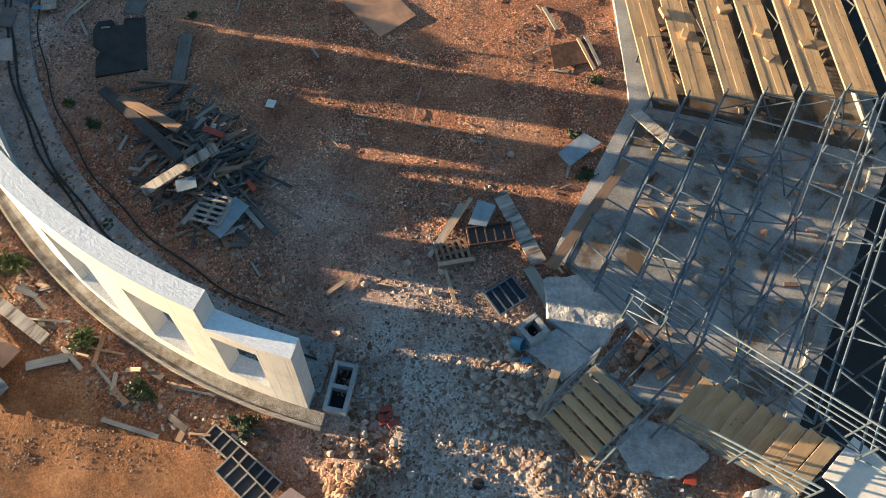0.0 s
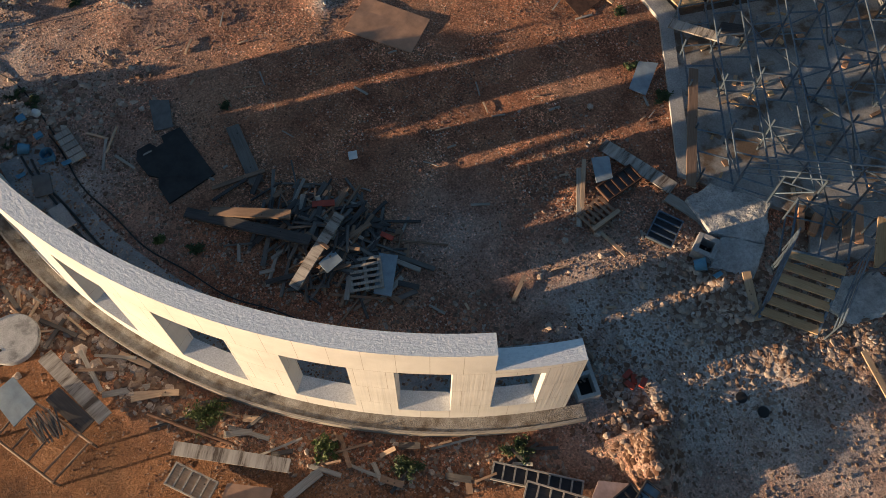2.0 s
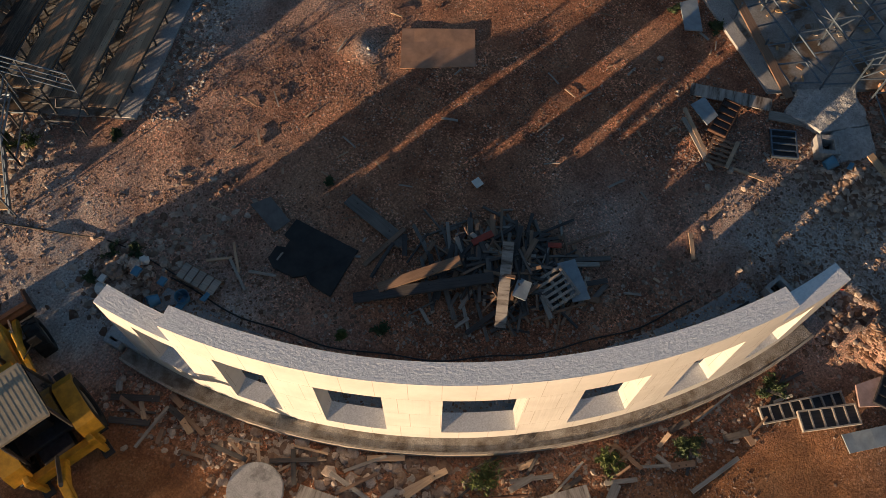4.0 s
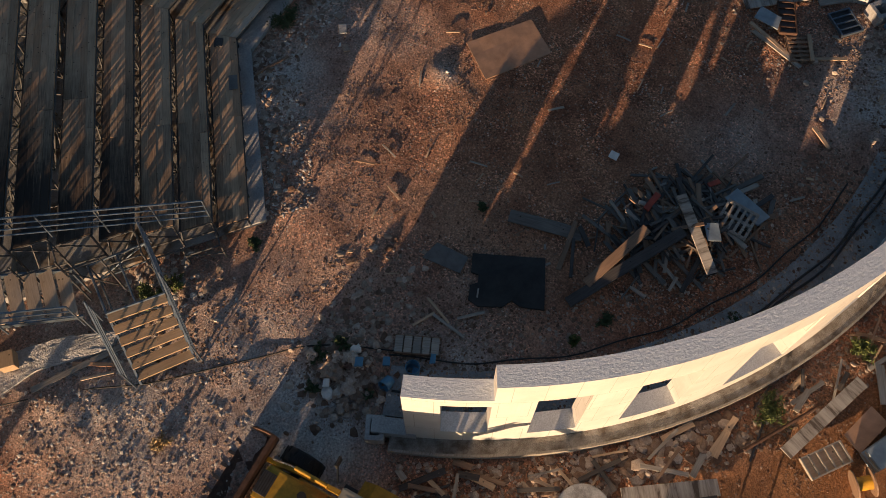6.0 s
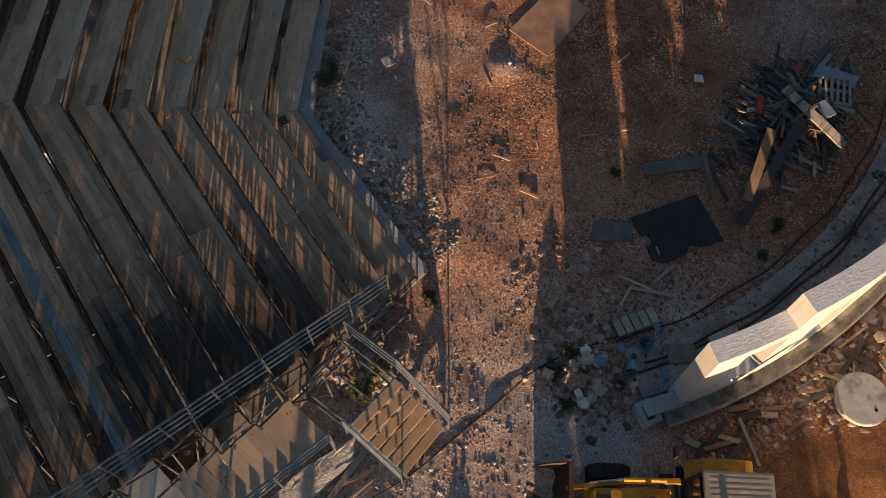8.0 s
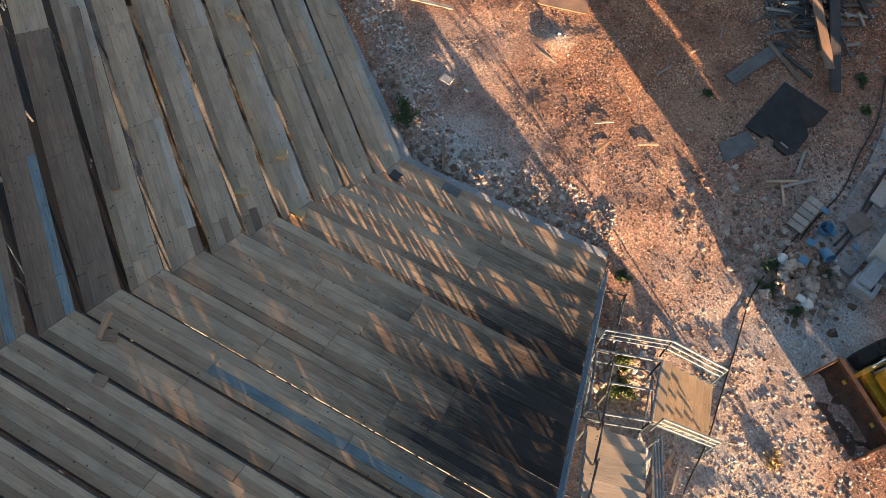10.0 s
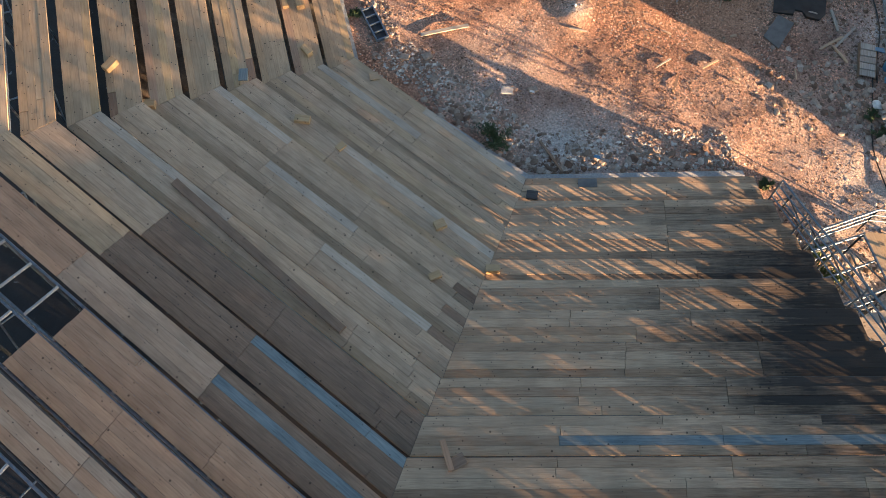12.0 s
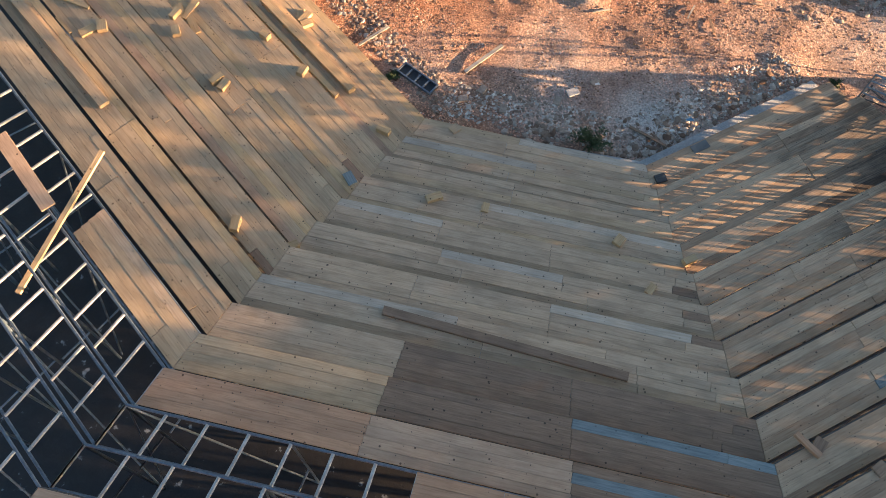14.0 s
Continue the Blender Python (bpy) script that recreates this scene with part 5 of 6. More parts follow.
rough_pad("pad_1", [(1.96, 6.98), (2.67, 7.56), (3.49, 6.92), (2.71, 6.26)], 0.09, "rough pale concrete pad beside the chamber")
rough_pad("pad_2", [(2.35, 8.75), (3.2, 8.9), (4.3, 7.84), (3.49, 6.95), (2.45, 7.75)], 0.11, "rough pale concrete pad at the scaffold end")
rough_pad("pad_3", [(4.32, 5.56), (5.47, 5.22), (5.84, 4.7), (5.19, 4.22), (4.11, 4.34), (3.91, 4.94)], 0.06, "rough pale concrete pad under the stair")
rough_pad("pad_4", [(-15.0, 26.4), (-13.9, 25.7), (-12.95, 24.4), (-12.5, 23.3), (-12.95, 23.3), (-13.95, 24.7), (-14.9, 25.3)], 0.05, "rough pale concrete pad under the stair")
rough_pad("pad_5", [(6.0, 3.2), (6.6, 4.0), (7.6, 4.3), (7.9, 3.2), (6.9, 2.6)], 0.08, "rough pale concrete pad below the upper stair")
prism("pad_6", [(4.2, 6.1), (5.6, 7.9), (7.4, 7.0), (5.9, 5.4)], -0.2, 0.03, SLAB)
tagged(scene.objects["pad_6"], "dusty concrete slab behind the open landing", "concrete pad", kind="structure")
ob = box("wooden_box", -0.2, 0.2, -0.17, 0.17, 0, 0.3, WOOD_TAN, bevel=0.008)
ob.matrix_basis = pose(-13.95, 25.32, 0.06, 0, 0, 35)
tagged(ob, "small tan wooden box on the concrete pad", "box")
loose_board((-14.4, 24.55), (-12.75, 23.05), 0.14, WOOD_WHITE, "pale cement-stained board beside the stair pad", 0.03)
loose_board((-13.55, 23.99), (-13.26, 22.99), 0.09, WOOD_RED, "reddish lath lying beside the stair", 0.02)
loose_board((-13.85, 23.6), (-13.45, 23.0), 0.05, WOOD_PALE, "pale lath lying beside the stair", 0.02)
for x, y, ang, w in ((4.86, 6.85, 38, 0.17), (5.12, 6.62, 30, 0.14), (4.62, 7.1, 55, 0.12)):
    ob = box("timber_block", -0.3, 0.3, -w * 0.6, w * 0.6, 0, 0.16, WOOD_RED, bevel=0.008)
    ob.matrix_basis = pose(x, y, 0.034, 0, 0, ang)
    tagged(ob, "orange-brown timber block behind the landing", "timber block", "timber blocks behind the landing")


def disc(name, x, y, r, z0, z1, mat, label, category, bevel=0.02, seg=40, hole=None):
    ob = thing(name, label, category, m=Matrix.Translation((x, y, 0)))
    bm = bmesh.new()
    bmesh.ops.create_cone(bm, cap_ends=True, segments=seg, radius1=r, radius2=r, depth=z1 - z0, matrix=Matrix.Translation((0, 0, (z0 + z1) / 2)))
    bmesh.ops.bevel(bm, geom=[e for e in bm.edges if abs(e.verts[0].co.z - e.verts[1].co.z) < 1e-5], offset=bevel, segments=2, affect="EDGES")
    part("body", bm, mat, ob)
    return ob


drum = disc("concrete_drum", -13.31, 12.12, 0.58, -0.4, 0.05, CONCRETE, "round pale concrete well ring with a lid", "concrete drum")
bm = bmesh.new()
bmesh.ops.create_cone(bm, cap_ends=True, segments=44, radius1=0.61, radius2=0.60, depth=0.12, matrix=Matrix.Translation((0, 0, 0.111)))
bmesh.ops.bevel(bm, geom=[e for e in bm.edges if abs(e.verts[0].co.z - e.verts[1].co.z) < 1e-5], offset=0.015, segments=2, affect="EDGES")
part("lid", bm, LID, drum, "flat speckled concrete lid")
# lid is not cut: a black disc gives the hole's shade
bm = bmesh.new()
bmesh.ops.create_cone(bm, cap_ends=True, segments=16, radius1=0.04, radius2=0.04, depth=0.01, matrix=Matrix.Translation((-0.3, -0.18, 0.174)))
part("lifting_hole", bm, BLACK, drum, "dark lifting hole")
for x, y in ((0.90, 4.0), (1.16, 3.52)):
    disc("manhole_cover", x, y, 0.13, -0.05, rest(x, y) + 0.035, BLACK, "small round black manhole cover in gravel", "manhole cover", 0.008, 24)["group"] = "manhole covers"

# small lumps and finds
for x, y, r, lab in ((-11.34, 17.93, 0.13, "white plaster lump in the rubble"), (-12.46, 18.21, 0.14, "white plaster lump in the rubble"),
                     (1.66, 12.2, 0.10, "pale stone block on the soil"), (-11.95, 18.3, 0.24, "large pale boulder in the rubble heap"), (-12.25, 17.85, 0.15, "large pale boulder in the rubble heap")):
    boulder(x, y, r, lab, WHITE if "white" in lab else STONE)
box_ = box("stone_slab", -0.16, 0.16, -0.11, 0.11, 0, 0.06, CONCRETE, bevel=0.01)
box_.matrix_basis = pose(-2.70, 21.40, rest(-2.7, 21.4), 0, 0, 20)
tagged(box_, "pale square stone slab on the rubble", "stone slab", "stone slabs")
for x, y, a in ((-3.3, 21.1, 40), (-2.3, 21.65, 70), (0.1, 21.6, 10), (-0.4, 21.3, 55), (-0.9, 21.9, 80)):
    b = box("stone_slab", -0.12, 0.12, -0.09, 0.09, 0, 0.06, STONE, bevel=0.012)
    b.matrix_basis = pose(x, y, rest(x, y), 4, 3, a)
    tagged(b, "flat tan stone slab on the rubble", "stone slab", "stone slabs")


def bucket(x, y, r, h, mat, label, tip=0):
    b = thing("bucket", label, "bucket", "buckets", m=pose(x, y, rest(x, y) + (r * 0.85 if tip else 0), tip, 0, x * 40))
    n = 20
    vs, fs = [], []
    for rr, z in ((r * 0.8, 0), (r, h), (r * 0.93, h), (r * 0.74, 0.015)):
        vs += [(rr * math.cos(2 * math.pi * i / n), rr * math.sin(2 * math.pi * i / n), z) for i in range(n)]
    for k in range(3):
        fs += [(k * n + i, k * n + (i + 1) % n, (k + 1) * n + (i + 1) % n, (k + 1) * n + i) for i in range(n)]
    fs += [tuple(range(n))[::-1], tuple(range(3 * n, 4 * n))]
    mesh_object("pail", vs, fs, mat, b)
    cable("handle", [(r, 0, h), (r * 0.7, 0.02, h + r * 0.6), (-r * 0.7, 0.02, h + r * 0.6), (-r, 0, h)], 0.006, STEEL, parent=b)
    return b


bucket(-11.37, 16.55, 0.17, 0.3, BLUE, "blue plastic bucket in the rubble heap")
bucket(-11.75, 16.95, 0.15, 0.26, BLUE, "blue plastic bucket in the rubble heap", 75)
bucket(1.63, 7.16, 0.16, 0.28, BLUE, "blue plastic bucket beside the chamber", 70)
crate = thing("plank_crate", "weathered crate of short boards near the gutter", "crate", m=pose(-10.80, 16.62, rest(-10.8, 16.62) + 0.01, 0, 0, -78))
for i in range(5):
    box("slat", -0.52 + i * 0.21, -0.34 + i * 0.21, -0.2, 0.2, 0.1, 0.13, WOOD_WHITE, crate)
box("side", -0.54, 0.54, -0.22, -0.195, 0, 0.13, WOOD_BROWN, crate)
box("side", -0.54, 0.54, 0.195, 0.22, 0, 0.13, WOOD_BROWN, crate)
# more stones and rags in the heap by the wall end
rn = random.Random(9)
for i in range(34):
    x, y = rn.gauss(-12.0, 0.42), rn.gauss(17.85, 0.5)
    if math.hypot(x - WALL_X, y - WALL_Y) < 14.2 and y < 17.6:
        continue
    boulder(x, y, rn.uniform(0.06, 0.15), "pale stone in the rubble heap")
for x, y, s in ((-11.75, 17.6, 0.22), (-12.35, 18.2, 0.18), (-11.5, 17.05, 0.2)):
    sheet("plastic_bag", [(x, y), (x + s, y + 0.05), (x + s * 0.8, y + s), (x - 0.04, y + s * 0.8)], 0.07, BLUE if s > 0.19 else WHITE, "crumpled plastic bag on the rubble heap", "plastic bag", 0.14, "plastic bags")
# blue plastic scraps
for x, y, s, a in ((-11.1, 16.1, 0.22, 10), (-11.6, 16.35, 0.28, 50), (-5.55, 22.35, 0.14, 30), (-5.05, 22.65, 0.10, 70), (-12.2, 16.2, 0.2, 15), (1.85, 6.6, 0.2, 35), (-3.35, 21.2, 0.1, 50)):
    sheet("plastic_scrap", [(x, y), (x + s, y + 0.04), (x + s * 0.9, y + s * 0.7), (x - 0.05, y + s * 0.6)], 0.02, BLUE if s > 0.12 else WHITE, "torn blue plastic scrap among rubble", "plastic scrap", 0.12, "plastic scraps")
for x, y, r in ((-3.30, 18.22, 0.05), (-3.42, 18.1, 0.03)):
    boulder(x, y, r, "white lime lump on a dusty patch", WHITE)

# hoses along the gutter and across the site
for r, a0, a1, lab in ((12.72, -34, 31, "black pipe lying in the gutter"), (12.58, -33, 32, "black pipe lying in the gutter"), (11.92, -35, 27, "black pipe along the gutter edge")):
    n = 26
    pts = []
    for i in range(n + 1):
        a = a0 + (a1 - a0) * i / n
        x, y = ring_point(r + 0.05 * math.sin(i * 1.3 + r * 5), a)
        pts.append((x, y, 0.06 if r > 12.2 else rest(x, y) + 0.04))
    cable("pipe", pts, 0.02 if r < 12.2 else 0.03, BLACK_PIPE, lab, "pipe")["group"] = "black pipes"
cable("cable", [(x, y, rest(x, y) + 0.02) for x, y in ((-11.01, 16.8), (-11.2, 17.7), (-11.36, 18.49), (-11.6, 19.2), (-12.06, 19.89), (-12.5, 20.6), (-12.95, 21.34), (-13.5, 22.2), (-13.9, 23.2), (-14.6, 24.6), (-15.8, 26.5))],
      0.018, BLACK, "thin black cable running over the soil", "cable")

# shrubs
for x, y, r, mat, lab, hi in ((-9.92, 8.63, 0.48, LEAF, "bright green shrub by the wall footing", 1.0), (-7.85, 6.83, 0.36, LEAF, "green shrub by the wall footing", 1.0),
                              (-6.35, 5.82, 0.42, LEAF_DARK, "dark green shrub by the wall footing", 0.8), (-4.15, 5.10, 0.36, LEAF_DARK, "green shrub at the wall end", 0.8),
                              (-3.08, 22.85, 0.56, LEAF_DARK, "dark green shrub at the seating edge", 0.9), (-11.50, 23.00, 0.45, LEAF, "bright green shrub inside the landing frame", 1.0),
                              (-11.7, 18.75, 0.28, LEAF_DARK, "low green weeds in rubble", 0.6), (-12.45, 18.55, 0.22, LEAF_DARK, "low green weeds in rubble", 0.6), (-9.6, 13.2, 0.18, LEAF, "small green weed on stony soil", 0.8),
                              (3.55, 11.6, 0.32, LEAF_DARK, "low weeds at the slab edge", 0.5), (3.3, 12.9, 0.25, LEAF_DARK, "low weeds at the slab edge", 0.5), (3.95, 14.6, 0.24, LEAF_DARK, "low weeds at the slab edge", 0.5),
                              (-9.3, 10.9, 0.26, LEAF_DARK, "low weeds near the gutter", 0.5), (-8.0, 9.8, 0.22, LEAF_DARK, "low weeds near the gutter", 0.5), (-9.5, 21.2, 0.2, LEAF_DARK, "low weeds at the seating edge", 0.5),
                              (-8.9, 12.6, 0.24, LEAF_DARK, "low weeds near the gutter", 0.5), (1.9, 20.9, 0.24, LEAF_DARK, "low weeds at the seating edge", 0.5), (-6.9, 16.2, 0.16, LEAF_DARK, "small weed on stony soil", 0.5),
                              (-14.6, 21.3, 0.24, LEAF_DRY, "dry yellow grass clump on the chips", 0.8), (-11.05, 22.6, 0.3, LEAF, "green shrub inside the landing frame", 1.0), (-12.2, 17.3, 0.2, LEAF_DARK, "low green weeds in rubble", 0.6), (-11.3, 18.3, 0.24, LEAF_DARK, "low green weeds in rubble", 0.6)):
    bush(x, y, r, mat, lab, 800 if r > 0.3 else 320, hi)

tagged(board("plate", (-5.76, 23.22, tier_z(0) + 0.004), (-5.36, 23.42, tier_z(0) + 0.004), 0.22, 0.02, PANEL_GREY), "dull grey plate lying on the lowest tier", "plate")

# offcuts lying on the tiers
rt = random.Random(5)
for x, y, k, ang, mat in ((3.81, 26.67, 5, 20, WOOD_NEW), (4.93, 26.32, 6, 70, WOOD_NEW), (2.75, 24.70, 3, 130, WOOD_BLUE), (0.89, 25.20, 3, 30, WOOD_NEW), (-0.23, 25.45, 3, 80, WOOD_NEW),
                          (-3.09, 26.28, 3, 60, WOOD_NEW), (-4.55, 26.76, 3, 10, WOOD_NEW), (-3.56, 27.53, 4, 35, WOOD_NEW), (-4.50, 24.18, 0, 15, WOOD_DARK), (2.05, 23.07, 1, 140, WOOD_NEW),
                          (8.60, 21.50, 6, 40, WOOD_NEW), (8.29, 21.40, 6, 110, WOOD_NEW), (6.87, 21.00, 4, 120, WOOD_NEW), (5.80, 22.35, 4, 45, WOOD_NEW), (5.64, 22.49, 4, 60, WOOD_NEW), (4.94, 20.60, 2, 130, WOOD_NEW), (3.99, 21.63, 2, 60, WOOD_NEW),
                          (4.07, 19.69, 0, 40, WOOD_NEW), (4.24, 19.38, 0, 75, WOOD_NEW), (6.99, 20.09, 3, 100, WOOD_NEW), (-5.67, 31.12, 9, 60, WOOD_BROWN), (-6.48, 31.57, 10, 25, WOOD_BROWN), (0.35, 22.79, 0, 50, WOOD_TAN),
                          (6.14, 15.53, 1, 80, WOOD_NEW), (7.14, 16.11, 2, 20, WOOD_NEW), (7.78, 15.12, 3, 60, WOOD_NEW), (8.63, 15.81, 4, 85, WOOD_NEW), (7.92, 14.32, 3, 30, WOOD_NEW), (8.72, 14.52, 4, 10, WOOD_NEW), (5.65, 16.22, 1, 95, WOOD_NEW)):
    h = rt.choice((0.06, 0.11, 0.15))
    n, w = rt.uniform(0.11, 0.19), rt.uniform(0.07, 0.11)
    ob = box("offcut", -n, n, -w, w, 0, h if mat in (WOOD_NEW,) else 0.045, mat, bevel=0.004)
    ob.matrix_basis = pose(x, y, tier_z(k) + 0.004, 0, 0, ang + rt.uniform(-15, 15))
    tagged(ob, "short sawn timber offcut lying on a plank tier", "offcut", "timber offcuts on the tiers")
for p, q, k, w, th, mat, lab in (((5.12, 19.23), (2.82, 21.96), 1, 0.2, 0.16, WOOD_NEW, "stack of long fresh beams lying on a tier"), ((10.20, 20.87), (7.80, 23.70), 7, 0.22, 0.1, WOOD_TAN, "long tan beam lying on a tier"),
                                 ((9.28, 25.05), (8.09, 26.61), 10, 0.28, 0.045, WOOD_PINK, "pinkish plank lying across the scaffold"), ((-5.29, 30.90), (-5.65, 31.30), 9, 0.1, 0.1, WOOD_RED, "reddish offcut beam at the tier corner"),
                                 ((6.87, 20.34), (6.60, 19.82), 3, 0.16, 0.06, WOOD_NEW, "short fresh board lying on a tier"), ((9.40, 20.56), (8.66, 20.88), 6, 0.07, 0.05, WOOD_NEW, "thin fresh batten lying on a tier"), ((6.87, 20.37), (7.02, 20.62), 4, 0.14, 0.12, WOOD_NEW, "short fresh block lying on a tier"), ((6.76, 20.18), (6.49, 20.77), 3, 0.17, 0.05, WOOD_NEW, "short fresh board lying on a tier"), ((5.49, 19.30), (3.18, 22.10), 1, 0.14, 0.1, WOOD_NEW, "long fresh beam lying on a tier"), ((4.01, 19.34), (4.22, 19.65), 0, 0.18, 0.1, WOOD_NEW, "short fresh block lying on a tier"), ((9.35, 21.14), (8.97, 21.57), 6, 0.06, 0.05, WOOD_NEW, "thin fresh batten lying on a tier"), ((1.91, 28.32), (-2.65, 29.68), 7, 0.17, 0.09, WOOD_BROWN, "long brown beam lying along a tier")):
    z = tier_z(k) + (0.004 if k != 9 or mat is not WOOD_RED else 0.0)
    tagged(board("beam", (*p, z), (*q, z), w, th, mat), lab, "beam", "beams on the seating")
tagged(board("beam", (7.31, 25.36, tier_z(9) + 0.25), (8.30, 28.36, tier_z(10) + 0.12), 0.1, 0.06, WOOD_NEW), "fresh beam slanting over the open scaffold", "beam", "beams on the seating")

# white crusted board and chest under the scaffold
tagged(board("board", (4.71, 13.40, 0.42), (5.81, 11.91, 0.7), 0.30, 0.05, WOOD_BANDED), "cement-crusted board leaning in the scaffold", "board", "loose boards")
bx = box("wooden_chest", -0.3, 0.3, -0.22, 0.22, 0, 0.4, WOOD_DARK, bevel=0.01)
bx.matrix_basis = pose(6.1, 12.5, 0.06, 0, 0, -35)
tagged(bx, "dark wooden chest under the scaffold", "chest")
for i in range(130):
    s, k, f = rt.choice((4, 4, 3, 3, 4)), rt.uniform(0.5, 6.5), rt.uniform(0.05, 0.95)
    x, y = on_tier(s, k, f)
    a, n = rt.uniform(0, 3.14), rt.uniform(0.12, 0.4)
    ob = board("offcut", (x, y, 0.068), (x + n * math.cos(a), y + n * math.sin(a), 0.068), rt.choice((0.06, 0.1, 0.14)), 0.03, rt.choice((WOOD_NEW, WOOD_RED, WOOD_TAN, WOOD_WHITE, WOOD_BROWN)))
    tagged(ob, "timber offcut dropped on the slab", "offcut", "timber offcuts on the slab")

# ---- backhoe loader: x ahead, y left, standing at its own origin ----


def wheel(parent, x, y, r, w, name="wheel"):
    hub = new(name)
    hub.parent = parent
    hub.matrix_basis = Matrix.Translation((x, y, r))
    n, prof = 28, [(-0.5, 0.62), (-0.5, 0.9), (-0.38, 0.99), (0.38, 0.99), (0.5, 0.9), (0.5, 0.62)]
    vs, fs = [], []
    for a in range(n):
        t = 2 * math.pi * a / n
        for py, pr in prof:
            vs.append((r * pr * math.cos(t), w * py, r * pr * math.sin(t)))
    m = len(prof)
    for a in range(n):
        b = (a + 1) % n
        fs += [(a * m + i, a * m + (i + 1) % m, b * m + (i + 1) % m, b * m + i) for i in range(m)]
    for a in range(n):
        t = 2 * math.pi * (a + 0.5) / n
        side = -1 if a % 2 else 1
        c = Vector((r * 0.99 * math.cos(t), side * w * 0.22, r * 0.99 * math.sin(t)))
        u, v, o = Vector((-math.sin(t), 0, math.cos(t))), Vector((0, 1, 0)), Vector((math.cos(t), 0, math.sin(t)))
        k = len(vs)
        for dz in (-0.02, 0.03):
            for du, dv in ((-0.05, -0.24), (0.0, -0.24), (0.07, 0.24), (0.02, 0.24)):
                vs.append(tuple(c + u * du * r * 1.6 * (1 if side > 0 else -1) + v * dv * w + o * dz * r * 1.4))
        fs += [tuple(k + i for i in f) for f in BOX_FACES]
    tyre = mesh_object("tyre", vs, fs, BLACK, hub, "black lugged tyre")
    bm = bmesh.new()
    bmesh.ops.create_cone(bm, cap_ends=True, segments=20, radius1=r * 0.6, radius2=r * 0.6, depth=w * 0.7, matrix=Matrix.Rotation(math.pi / 2, 4, "X"))
    part("rim", bm, CREAM, hub, "pale steel rim")
    return hub


def sheet_prism(name, outline, y0, y1, mat, parent, label="", bevel=0.0):
    """A side outline (x, z) drawn out from y0 to y1."""
    n = len(outline)
    bm = bmesh.new()
    a = [bm.verts.new((x, y0, z)) for x, z in outline]
    b = [bm.verts.new((x, y1, z)) for x, z in outline]
    bm.faces.new(a)
    bm.faces.new(b[::-1])
    for i in range(n):
        bm.faces.new((a[i], b[i], b[(i + 1) % n], a[(i + 1) % n]))
    bmesh.ops.recalc_face_normals(bm, faces=bm.faces[:])
    if bevel:
        bmesh.ops.bevel(bm, geom=bm.edges[:], offset=bevel, segments=2, affect="EDGES")
    return part(name, bm, mat, parent, label)


